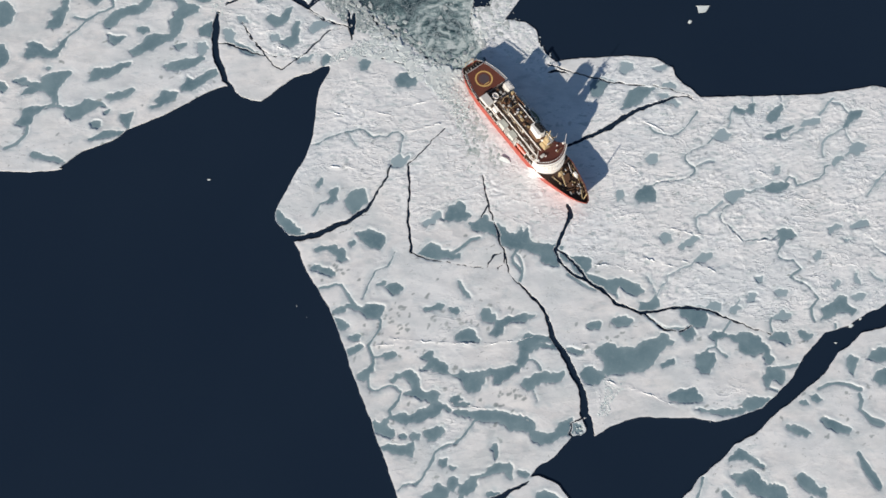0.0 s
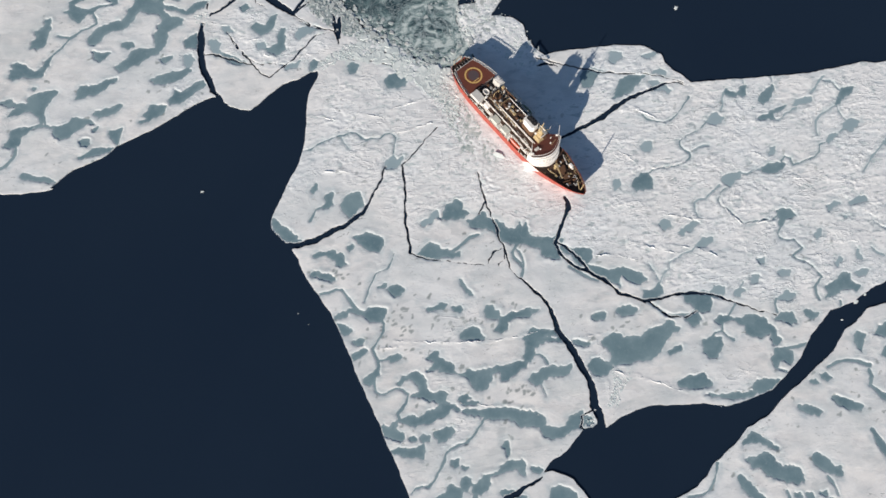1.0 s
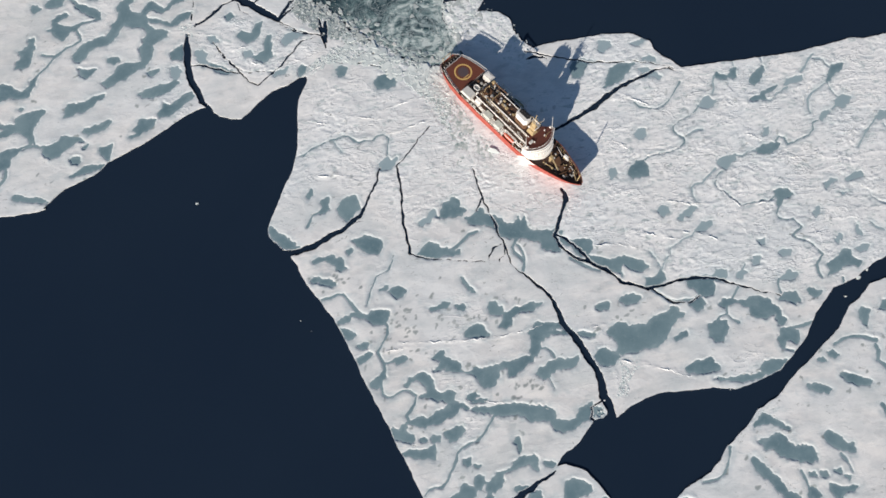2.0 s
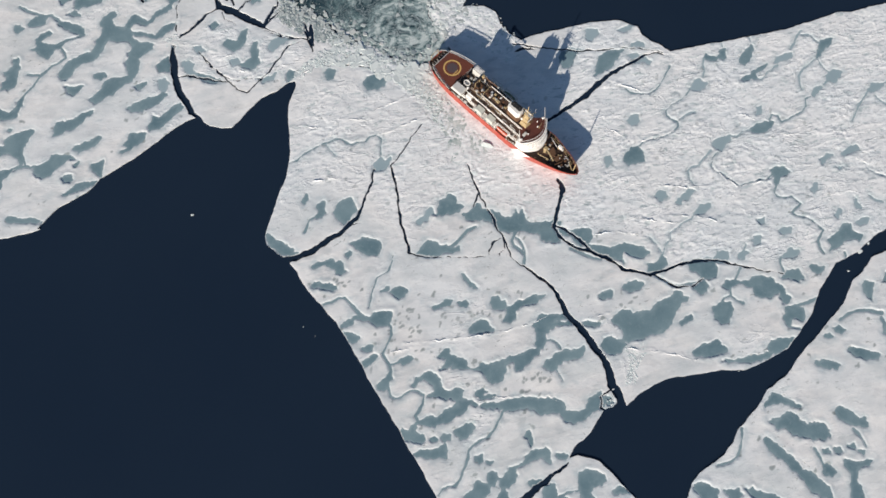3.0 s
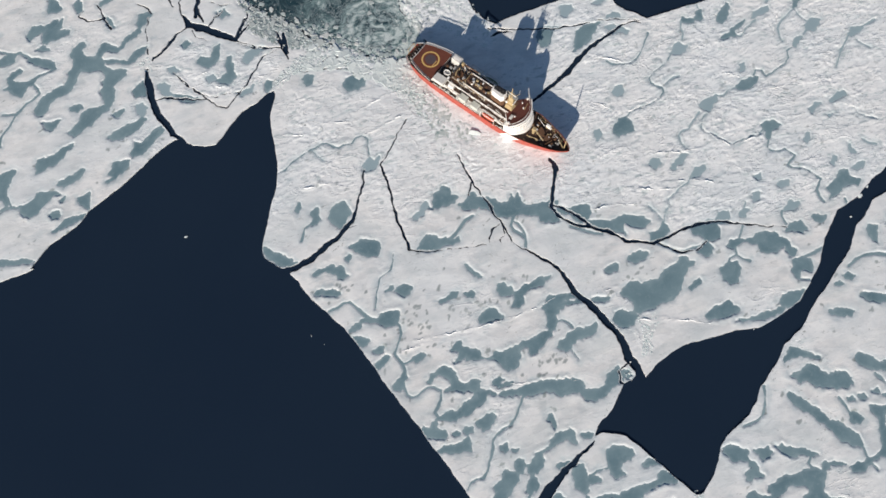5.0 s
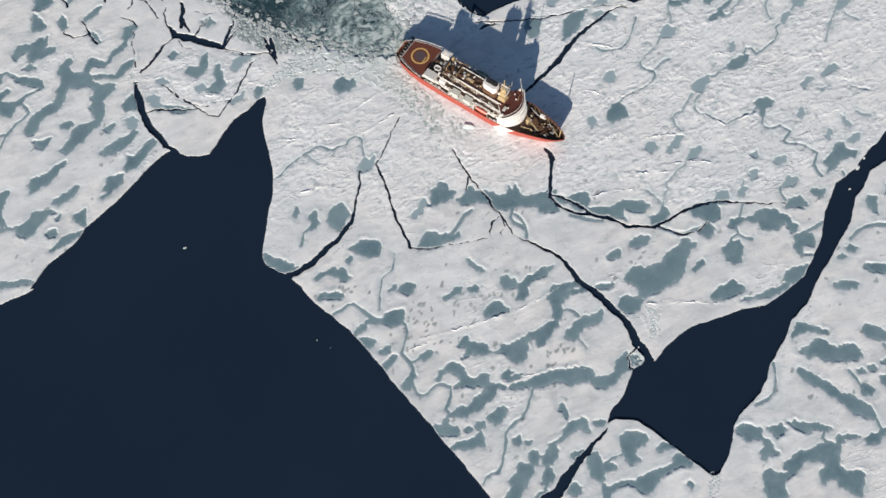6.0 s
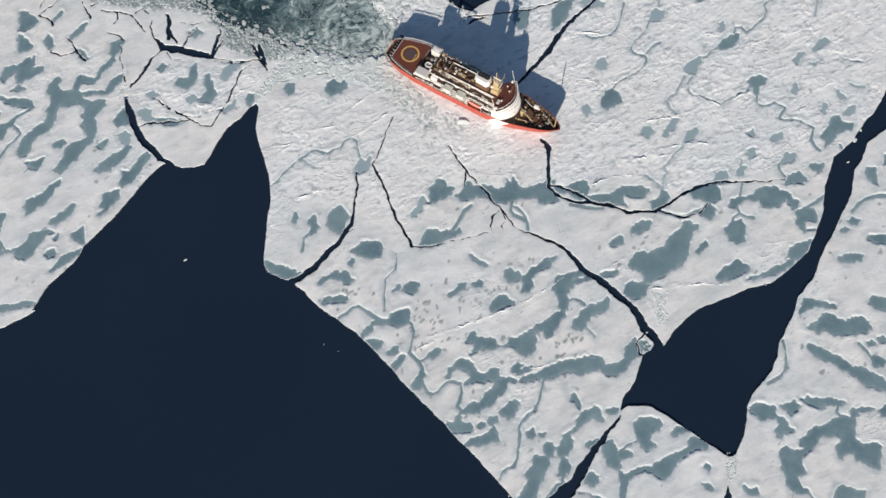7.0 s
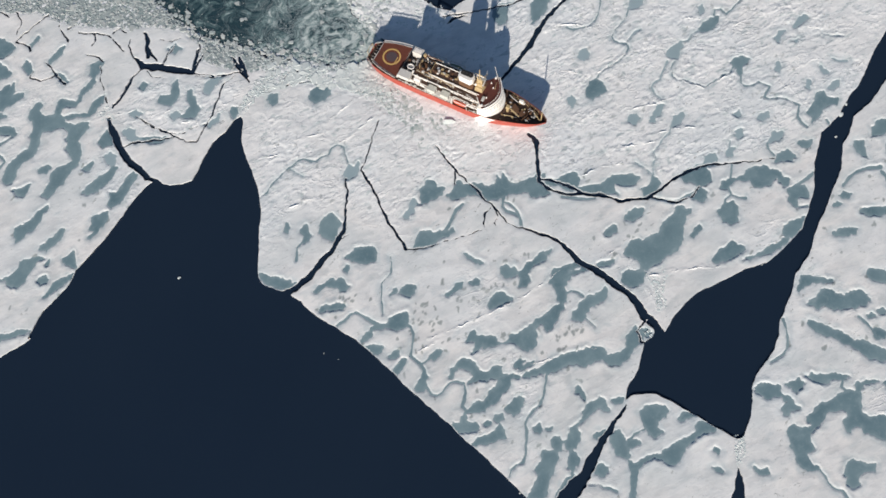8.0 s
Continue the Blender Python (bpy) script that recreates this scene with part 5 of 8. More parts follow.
pond([(147.9, -152.3, 0.64), (145.7, -155.3, 0.64), (146.3, -157.9, 0.76)])
pool([(140.5, -159), (142.5, -157.3), (146, -158.6), (149.7, -159.4), (152.1, -156.7), (157.1, -157.9), (161.6, -160.2), (158.9, -160), (154.1, -158.7), (151.3, -161)])
pool([(162.9, -161.7), (166.6, -161.1), (170, -161.6), (173.6, -160.7), (177.1, -160.7), (179.8, -158.8), (181.6, -154.2), (182.6, -150.6), (184, -147.1), (184.2, -144.6), (182.6, -141.7), (183.1, -139.2), (185.8, -140.6), (189.5, -141.9), (193.9, -141.1), (196, -141.6), (193.1, -143.3), (189.7, -143.3), (187.2, -145.3), (185.8, -148.8), (186.4, -152.8), (186.7, -157.2), (188, -160.7), (185, -162.5), (180.8, -162.8), (177.3, -161.5), (172.8, -162.5), (169.8, -163.3), (167.7, -165.3), (162.2, -164)])
pond([(171.1, -132.5, 0.78), (172.2, -136.7, 0.65), (172.8, -140.7, 0.78)])
pool([(173, -140.2), (176, -140.9), (177.4, -144.3), (175.4, -145.9), (173.2, -144.6), (171.8, -142.5)])
pool([(174, -133.5), (176.9, -133.9), (177.4, -135.5), (174.3, -134.8)])
pool([(179.7, -134), (182.4, -134.1), (182.6, -136.2), (180.2, -136.2)])
pool([(186.6, -134), (189.4, -133.3), (189.6, -135.5)])
pool([(190.3, -136.4), (193.6, -137.2), (192.3, -138.4)])
pond([(191.5, -126.7, 0.79), (193.3, -129.2, 0.79), (194.3, -132.1, 0.52), (194.9, -135.4, 0.39)])
pond([(140, -118.1, 0.79), (138.9, -122.6, 0.65), (136.7, -126.5, 0.65), (134, -130, 0.65), (131, -131.7, 0.77), (127.4, -131.9, 0.77), (124.2, -131.7, 0.77)])
pool([(-224.8, 129), (-220.1, 129.8), (-216.7, 126.8), (-215.1, 122.3), (-216.4, 117), (-219.9, 114.9), (-222.6, 115.1)])
pool([(-196.4, 114.8), (-196.3, 118.3), (-193, 120.1), (-195.4, 124.6), (-192.2, 125.4), (-189.9, 128.3), (-190.4, 131.8), (-187.4, 131.9), (-187.3, 126.6), (-188.7, 122), (-188.5, 117.8), (-190.2, 115), (-193.7, 114.2)])
pool([(-206.3, 96.8), (-204.7, 102), (-204.6, 105.4), (-202.2, 105.4), (-197.5, 103.2), (-194.2, 100.5), (-189.7, 100.7), (-188.1, 105.8), (-186.2, 107.6), (-184.4, 109.3), (-185.9, 104.8), (-187.4, 100.7), (-189.3, 97.6), (-193.6, 96.5), (-199.6, 97.7), (-203.8, 95.9)])
pond([(-185.4, 108.3, 0.76), (-182.3, 111.8, 0.76), (-178.4, 116.4, 0.76), (-176.6, 118.9, 0.61)])
pool([(-205.7, 80.9), (-201.7, 81.6), (-195.3, 81.5), (-194.8, 84.4), (-190.8, 87.2), (-182.3, 89.1), (-180, 87.5), (-183.1, 84.1), (-185, 80.7), (-186, 77.4), (-185.9, 72.5), (-186, 68.9), (-187.1, 68.9), (-188.3, 72.8), (-190.7, 75.6), (-193.9, 77.9), (-196.6, 76.5), (-200.8, 75.1), (-204.1, 74.3), (-202.6, 77.7), (-199.1, 79.4)])
pool([(-208.5, 82.5), (-205.6, 84.2), (-203, 84.2), (-203.2, 81.9), (-206, 80.9)])
pool([(-203.9, 57.6), (-201.8, 62.4), (-201.7, 65.6), (-198.2, 67.3), (-194, 68.1), (-191.1, 68.1), (-194.2, 65.5), (-196.1, 62.5), (-196.9, 58.4), (-199.4, 56.1)])
pond([(-192.5, 68.1, 0.59), (-186.9, 68.9, 0.59), (-183, 68.3, 0.59)])
pool([(-220.9, 103.9), (-218.1, 103.3), (-215.5, 99.3), (-214, 95.6), (-215.5, 91.6), (-218.7, 89.8)])
pool([(-217.3, 81.3), (-213.8, 80.7), (-212.3, 78.4), (-213.9, 76.1), (-216.6, 76.7)])
pool([(-193.6, 90.5), (-192.6, 91.8), (-191.3, 90.5), (-192.3, 89.5)])
pool([(113.7, -161.2), (116.1, -159.7), (117.6, -159.7), (120.1, -162.5), (123.5, -163.9), (125.2, -163.5), (124, -161), (124.7, -159.1), (128.3, -159), (132.6, -157), (136.3, -158.1), (140.3, -158.7), (142.6, -157.4), (146.8, -157.8), (150.3, -159.1), (152.9, -157.6), (150.4, -161.9), (148.3, -164.9), (147.2, -168.5), (147.5, -171.3), (151.2, -172.4), (154.7, -173.6), (155.5, -175.3), (149.7, -183.2), (147.4, -181.5), (145.4, -178.4), (142.9, -175.8), (143.5, -172.9), (140, -171.6), (137, -172.9), (136.5, -171.2), (138.1, -168), (141.3, -166.9), (142, -164.5), (138.8, -162.9), (133.7, -161.7)] + [(131.1, -162.6), (129, -164.3), (124.4, -164.7), (121, -166.2), (119.6, -169.5), (119.1, -172.4), (115.4, -171.4), (114.8, -174.5), (115.3, -177.9), (116.6, -179.4), (113.3, -178.8), (110.6, -176.4), (110.2, -172.8), (111.5, -170), (112.1, -165.7)])
pond([(116.6, -179.4, 0.49), (117.1, -183.6, 0.49), (116.6, -186.4, 0.44), (118, -189.7, 0.43), (120.6, -191.7, 0.72), (120.4, -195.2, 0.96)])
pool([(124.6, -186.5), (128.1, -184.3), (131.6, -183.4), (134.4, -185.6), (135.8, -187.6), (139.4, -188.6), (137.3, -190.7), (134.6, -189.4), (131, -189.1), (129.6, -190.3), (128.3, -193), (125.5, -192.9), (124, -190.1), (125.4, -188.2)])
pool([(92.4, -167.3), (94.3, -168.8), (97.1, -169.7), (96.9, -172.2), (94.2, -171.9), (92.8, -170.2)])
pool([(118.1, -151.7), (120.2, -149.4), (120.2, -147.2), (122.7, -147.9), (122.8, -150.7), (124, -154.6), (122.6, -154.5), (121.2, -152.2), (118.2, -155.3), (116.5, -153.9)])
pool([(13.9, -120.8), (19.8, -122.9), (18.9, -126), (14.9, -129.3), (11, -132.7), (7.7, -136.3), (5, -138.1), (-0.9, -135.1), (3.5, -132.1), (7.2, -129.5), (10.6, -125.8)])
pool([(24.5, -126.1), (26.9, -127.8), (27.2, -131.4), (24, -132), (20.7, -134.9), (21.5, -132.6), (23.6, -129.7)])
pool([(18.6, -135.1), (21.1, -135.8), (20.1, -138.5), (15.8, -140.3), (11.4, -140.7), (10, -140.5), (12.7, -138.2), (15.9, -136.4)])
pool([(45.6, -128.5), (46.1, -126.6), (48.3, -127.7), (48.3, -131.2), (48.2, -135.2), (47.5, -138.9), (45.6, -140.6), (43.8, -137.8), (43.6, -134.3), (45, -130.9)])
pool([(38.8, -124.5), (42.8, -124.9), (44.7, -126.7), (40.8, -127.4), (38.6, -126.3)])
pool([(46, -140), (46.5, -142.9), (48.9, -143.6), (52.1, -143), (56.2, -143.2), (60, -145.1), (62.3, -144.1), (65.8, -144), (70.3, -143.6), (73.1, -143.6), (76.6, -144), (79.5, -142.7), (81.9, -141.2), (83, -143.9), (80.6, -145.5), (76.4, -145.3), (72.1, -146.6), (68.4, -148), (64.8, -150.2), (61.8, -150.5), (60.1, -148.6), (59.3, -146.1), (55.4, -144.7), (51.6, -144.9), (47.7, -145.6), (44.7, -149.4), (41.8, -153.2), (39.8, -155.3), (38.3, -154.5), (41.5, -150.4), (43.7, -146.3)])
pool([(32.4, -136.7), (34.5, -136.9), (36.7, -139.4), (34.8, -141.3), (31.3, -140.9), (30.4, -139.1)])
pond([(25.2, -141.8, 0.37), (29.1, -143.8, 0.37), (30.1, -146, 0.73), (32.7, -147.3, 0.73), (34.7, -149.6, 0.73)])
pool([(80, -153.2), (81.9, -152.5), (83, -154.4), (81.3, -155.7)])
pool([(76.2, -159.3), (79.4, -160.9), (80.3, -163.1), (77.7, -161.3)])
pool([(-145.6, 200.9), (-142.5, 198.4), (-139.6, 194.9), (-138.5, 191.2), (-142, 189.1), (-145.5, 188.2), (-148.9, 189.6)])
pool([(-149.6, 187.3), (-147.1, 182.8), (-144.9, 177), (-147.8, 175.9), (-152.7, 176.5)])
pool([(-131.8, 188.8), (-128.8, 190), (-124.8, 192.6), (-124.7, 190.9), (-128, 188.4), (-130.7, 187)])
pool([(-137.7, 177.8), (-135, 180.3), (-133.5, 177.9), (-134.5, 172.6), (-136.9, 172)])
pool([(-125.2, 173.5), (-121, 176.7), (-117.2, 178.6), (-113.8, 179.2), (-116.6, 175.5), (-120.4, 173.7), (-123.9, 172.8)])
pool([(-154.9, 168.9), (-150.7, 170.5), (-147.5, 170.7), (-147.9, 167.1), (-150.7, 162.9), (-147.3, 163.7), (-143.5, 162.9), (-146.6, 160.7), (-151.4, 160.6), (-155.3, 157.8), (-157.8, 159.1)])
pond([(-208.1, 44.2, 1.13), (-202.3, 46.8, 1.13), (-198.6, 52.5, 1.14), (-198.4, 59.2, 0.77)])
pool([(228.8, -61.1), (232.4, -56.8), (237, -55.3), (241.1, -56.7), (240.3, -61.8), (234.4, -62.4)])
pool([(230.1, -71.4), (233.7, -66.6), (239.7, -65.2), (238.4, -73.6), (233.5, -73.6)])
pond([(222.4, -78.6, 1.14), (223.1, -81.4, 1.42), (221.2, -86, 0.77), (226.9, -91.4, 1.98), (231.5, -92.7, 2.27)])
pond([(217.5, -106.9, 1.4), (219.5, -111.8, 2.51), (222.1, -116.5, 2.78), (225.2, -121.7, 2.49)])
ROUGH = [(-44.2, 92.5), (-62.4, 25.5), (-37.8, 35.4), (-16.7, 24.3), (1, -1.2), (39.4, 14.7), (54.2, 3.6), (82.9, -9.1), (111.9, -20.3), (130.1, -36.6), (167.5, -39), (196.5, -48.7), (252.1, -30.5), (304.4, 16.9), (358.4, 136.6), (119.2, 131.2), (91.2, 75.6), (10.2, 70), (-14.8, 96.2)]
# a small floe crushed all over, between the western cracks
CRUMPLED = [(-102, 129.3), (-87.5, 138.1), (-69.8, 133.4), (-41.3, 119.8), (-33.3, 112.7), (-42, 105.9), (-54.3, 94.9), (-70.7, 95.2), (-83.2, 102.1), (-101.7, 109)]
# low pressure ridges
ridge([(-114.2, 129.9, 0.6), (-105.3, 128.6, 0.9), (-93.7, 124.5, 0.9), (-89, 114.7, 0.9), (-82.6, 106, 0.89), (-74.2, 102.1, 0.89), (-62.3, 101.8, 0.6)])
ridge([(-109.3, 133.3, 0.6), (-103, 135.5, 0.61), (-101.4, 144, 0.61)])
ridge([(-81.4, 115.4, 0.6), (-73.8, 115.8, 0.9), (-70.3, 119.2, 0.6)])
ridge([(-58.4, 127.2, 0.61), (-50, 122.4, 0.91), (-41.4, 119, 0.61)])
ridge([(-43.7, 95.8, 0.89), (-38.5, 99.8, 0.9), (-30.2, 103.8, 0.9)])
ridge([(-75.1, 106.4, 0.6), (-67.9, 104.1, 0.89)])
ridge([(-37.9, 59.4, 0.58), (-21.2, 62.2, 0.58)])
ridge([(92, -14.3, 0.56), (104.9, -14.1, 0.56), (120.5, -20.8, 0.56)])
ridge([(129.7, -10.5, 0.57), (146.8, -12.8, 0.57), (162, -21, 0.57)])
ridge([(199.2, 58.2, 0.61), (209.8, 61.1, 0.61)])
ridge([(106.8, 12, 0.58), (122.2, 13.3, 0.58)])
ridge([(196.5, 24.4, 0.59), (211.5, 22.7, 0.59)])
ridge([(201.8, -19.1, 0.57), (216.9, -19.4, 0.57)])
ridge([(-25.7, 69.8, 0.59), (-8.6, 65.9, 0.59)])
ridge([(-43.7, 68.9, 0.58), (-32.6, 64.8, 0.58)])
ridge([(-8.6, -52.8, 0.8), (6.2, -53.9, 0.81), (22.5, -54.9, 0.81), (39.2, -55, 0.81), (53.7, -52.9, 0.81), (66, -51.2, 0.54)])
ridge([(95.2, -72.6, 1.08), (106.1, -75.6, 1.08), (118.9, -79.6, 0.81), (130, -84.4, 0.81)])
ridge([(92.8, -77.6, 1.07), (92.8, -83.9, 0.8), (93.3, -89.5, 0.8)])
ridge([(163, 15.4, 0.58), (163.8, 8.7, 0.87), (167.9, 3, 0.87), (172, -0.9, 0.87), (181.3, -0.4, 0.58), (189.4, 0, 0.58)])
ridge([(110.2, -6.4, 0.57), (123.5, -11.3, 0.57), (137.1, -15.3, 0.57)])
ridge([(21, -83.5, 0.53), (31.4, -85.3, 0.79), (41.8, -87.1, 0.79), (53.6, -89, 0.79), (60, -92.4, 0.53)])
ridge([(-16.4, 56.2, 0.58), (1.9, 58.6, 0.58), (17.8, 63.3, 0.88)])
ridge([(-7.6, 70.7, 0.59), (11.6, 76.5, 0.89), (32.6, 75.1, 0.59)])
ridge([(132.1, 6.3, 0.58), (146.1, 3.1, 0.86), (157.8, 1.7, 0.58)])
ridge([(127.9, 31.6, 0.88), (137.4, 32.8, 0.88), (149, 35.2, 0.59)])
ridge([(183, 39.3, 0.6), (193.5, 33.5, 0.59)])
ridge([(120.5, 69, 0.6), (131.3, 63.1, 0.6), (143.9, 53.3, 0.6)])
ridge([(205.2, 5.9, 0.58), (217.1, 4.8, 0.58)])
ridge([(168.6, 81.1, 0.61), (158.6, 79.8, 0.61)])
ridge([(-32.6, -56.6, 0.53), (-16.2, -56.3, 0.53), (-5.1, -55.2, 0.54)])
ridge([(84, -55.3, 0.54), (91.5, -54.1, 0.55)])
ridge([(-43.4, 36.7, 0.85), (-31.7, 37.2, 0.86), (-21.1, 31.6, 0.57)])
ridge([(213.6, -12.2, 0.58), (228.9, -12.5, 0.58), (238.9, -18, 0.58)])
ridge([(214.5, 47.7, 0.6), (227.7, 66, 0.61)])
ridge([(236.1, 5.4, 0.88), (243.4, 0.5, 0.59)])
ridge([(110.1, 44, 0.59), (120.2, 36.7, 0.59), (124.1, 29.2, 0.59)])
brash_quarter = [(29.7, 155.2), (58.8, 148.6), (57.5, 126.4), (49.5, 115.3), (42, 109.8), (31.9, 102.4), (28.9, 107.4), (27.3, 118.5), (27.4, 129.5)]
brash_stern = [(-58.6, 199), (-60.6, 181.5), (-54.9, 174.3), (-46.5, 165.8), (-43.1, 157.2), (-41.1, 149.7), (-33.2, 144.7), (-23.1, 136.9), (-15.3, 128.1), (-4.2, 119.4), (1.8, 110.4), (11.2, 102), (26.6, 92.7), (36, 88.4), (42.8, 92.4), (44.8, 103.7), (37.4, 112.8), (31.5, 123.9), (34.3, 140.5), (38.3, 163.3), (38.1, 202.4), (2.5, 235.5)]
brash_side = [(16.1, 97.9), (25.4, 91.2), (32.6, 75.1), (41.2, 59.7), (50, 46), (56.4, 35.7), (50.3, 35.2), (38.5, 42.1), (29.7, 36), (27.9, 54.3), (19.6, 71.3), (10.1, 83.7), (-2.8, 95.2), (-25.4, 104.9), (-34.6, 104.8), (-28.8, 111.6), (-12.7, 107.9), (1.7, 102.9)]
brash_port = [(21.8, 111.4), (15.5, 130.8), (12.3, 159.9), (47.7, 161.1), (55, 131.2), (64.4, 127.5), (69.6, 122.3), (74.4, 112.9), (77.2, 104.9), (79, 95.6), (70.9, 86.8), (55.8, 100.2), (37.4, 111.9)]
brash_west = [(-136.8, 249.9), (-146.1, 217.3), (-123, 207), (-105.9, 188.5), (-83.2, 173.5), (-67.4, 167.1), (-52.2, 155), (-48.5, 143.2), (-54.3, 136.5), (-41.4, 123.9), (-23.4, 112.5), (-7.8, 111), (-14.8, 121.6), (-35.7, 138.3), (-46.8, 152), (-56.1, 171), (-62.4, 188.7), (-65.7, 224.2), (-66, 268.9)]
brash_mid = [(-22.3, 122.6), (-11.2, 115.8), (-0.9, 105.3), (12.9, 97.6), (25.9, 93.3), (34, 74.8), (29, 72.6), (13, 83), (0.7, 90), (-8.5, 97.6), (-23.1, 100.9), (-33.7, 101.2), (-40.2, 98.5), (-45.1, 96.2), (-39.1, 105.2), (-29.4, 108.3), (-23.8, 110.5)]
# drifting scraps: x, y, size, turn
DRIFT = [(-103.5, 28.7, 1.9, 20), (-55.3, -36.8, 0.9, 80), (-50.3, -42.4, 0.6, 10), (164, 137.3, 8.5, 15), (156.3, 128.4, 3.6, 60), (223.3, -44.4, 3.2, 30), (228.7, -40.8, 1.8, 60), (-3.2, -131.7, 1.2, 0), (89.7, -155.9, 3, 0), (214.1, -53.2, 1.6, 0), (146.2, -92, 0.8, 40)]
# melt holes: centre, spread, count
HOLES = [(12.1, -40.3, 22, 5, 42), (-10.7, -56.1, 18, 5, 26), (19.3, -79.3, 20, 6, 30), (193.6, -86, 22, 12, 30), (165.6, -128.7, 18, 14, 14), (48.7, -82, 5, 4, 10), (-36.4, -19.2, 12, 6, 10), (96.3, -52.4, 12, 5, 14), (20.2, -108.4, 18, 10, 10), (169.8, 37.2, 60, 30, 70), (210.8, 4.6, 35, 35, 50), (-25, 42, 25, 18, 26), (-156.4, 71.8, 30, 25, 22), (102.6, -103.7, 4, 4, 2), (81.9, 8.2, 30, 10, 16), (109.7, 1.9, 30, 14, 24)]
# the slot in which the ship lies
SHIP_AT, SHIP_TURN = (60.2, 55.5), -53.2
_c, _s = math.cos(radians(SHIP_TURN)), math.sin(radians(SHIP_TURN))


def ship_to_world(x, y):
    return SHIP_AT[0] + x * _c - y * _s, SHIP_AT[1] + x * _s + y * _c


crack([(*ship_to_world(x, 0), r) for x, r in ((-47, 4.0), (-36, 7.6), (-20, 8.6), (16, 8.4), (26, 6.6), (33, 4.4), (40, 1.6), (43, 0.4))])

rng = np.random.RandomState(3)
# small rotten holes in flocks
hole_edge = np.full((NX, NY), FAR)
for cx, cy, sx, sy, count in HOLES:
    for _ in range(count):
        x, y = cx + rng.normal() * sx, cy + rng.normal() * sy
        r, a, l = rng.uniform(0.2, 0.62), rng.normal(0.45, 0.5), rng.uniform(0.1, 0.9)
        w = window(x, x, y, y, 6)
        ux, uy = px[w] - x, py[w] - y
        t = np.clip(ux * math.cos(a) + uy * math.sin(a), -l, l)
        sub = np.hypot(ux - t * math.cos(a), uy - t * math.sin(a)) - r
        hole_edge[w] = np.minimum(hole_edge[w], sub + 0.8 * frets[w] + 0.25 * lobes[w])
rotten = smooth01(0.30, -0.15, hole_edge)

# height of the ice: gentle swells, hummocks where the floe was crushed, ridges, basins
rough = smooth01(-8, 10, polygon_distance(ROUGH, gx, gy, 20.0))
rough = np.maximum(rough, smooth01(0.1, 0.45, perlin(gx / 45, gy / 45, 9)) * 0.5)
rough = np.maximum(rough, 0.9 * smooth01(-3, 5, polygon_distance(CRUMPLED, gx, gy, 10.0)))
rough = rough * (0.65 + 0.5 * smooth01(-0.3, 0.3, perlin(gx / 25, gy / 25, 10)))
lx, ly = gx * 0.9 + gy * 0.42, (gy * 0.9 - gx * 0.42)
plates = 1 - 2.2 * np.abs(perlin(lx / 9, ly / 5, 11) + 0.35 * perlin(lx / 3.5, ly / 2.2, 12))
crumbs = perlin(lx / 3.2, ly / 1.9, 13)
seams = 1 - 3.2 * np.abs(perlin(lx / 6.5, ly / 3.4, 19) + 0.3 * perlin(lx / 2.2, ly / 1.6, 20))
grit = perlin(gx / 1.5, gy / 1.5, 14)
swell = perlin(gx / 17, gy / 17, 15) + 0.5 * perlin(gx / 7, gy / 7, 16)
top = 0.16 * swell + 0.02 * crumbs + 0.01 * grit
top += rough * (0.12 * np.clip(plates, 0, 1) ** 3 + 0.24 * np.clip(seams, 0, 1) ** 5 * smooth01(-0.1, 0.25, perlin(gx / 12, gy / 9, 57)) + 0.05 * crumbs + 0.01 * grit)
# broken plates shoved over one another leave low scarps
lift = 3.2 * perlin(px / 21, py / 13, 54) + 1.1 * perlin(px / 8, py / 5, 55)
scarp = np.floor(lift) + smooth01(0.78, 1.0, lift - np.floor(lift))
shove = smooth01(-0.05, 0.22, perlin(gx / 19, gy / 19, 56)) * (0.12 + 0.88 * rough)
top += shove * 0.23 * (scarp - 0.75 * lift)
crest = np.clip(1 - np.abs(ridge_line + 0.55 + 0.9 * perlin(gx / 2.2, gy / 2.2, 17)) / 0.75, 0, 1) * (0.6 + 0.9 * perlin(gx / 4, gy / 4, 58))
top += 0.20 * np.clip(crest, 0, 1)
WATER, POND_LEVEL = -0.5, -0.13
# slush beside the hull and crushed ice off the port quarter
slushy = np.maximum(smooth01(-5, 4, polygon_distance(brash_side, px, py, 10.0)), 0.9 * smooth01(-2, 4, np.maximum(np.maximum(polygon_distance(brash_west, px, py, 10.0), polygon_distance(brash_quarter, px, py, 10.0)), polygon_distance(brash_mid, px, py, 10.0))))
far_rubble = smooth01(-2, 4, polygon_distance(brash_west, px, py, 10.0))
crushed = smooth01(-3, 3, polygon_distance(brash_port, px, py, 10.0))
top = top * (1 - slushy) + slushy * (-0.10 - 0.10 * far_rubble + 0.20 * perlin(gx / 4.5, gy / 4.5, 24) + 0.22 * perlin(gx / 1.8, gy / 1.8, 25))
top = top * (1 - 0.7 * crushed) + crushed * (0.25 * perlin(gx / 3.5, gy / 3.5, 26) + 0.2 * perlin(gx / 1.7, gy / 1.7, 27))
rough = np.maximum(rough, np.maximum(slushy, crushed))
bank = smooth01(-0.7, 0.45, pond_edge)
top = np.where(pond_edge < 0.6, np.maximum(top, -0.02 + 0.1 * crumbs) * bank + (-0.30) * (1 - bank), np.where(slushy > 0.02, top, np.maximum(top, -0.08)))
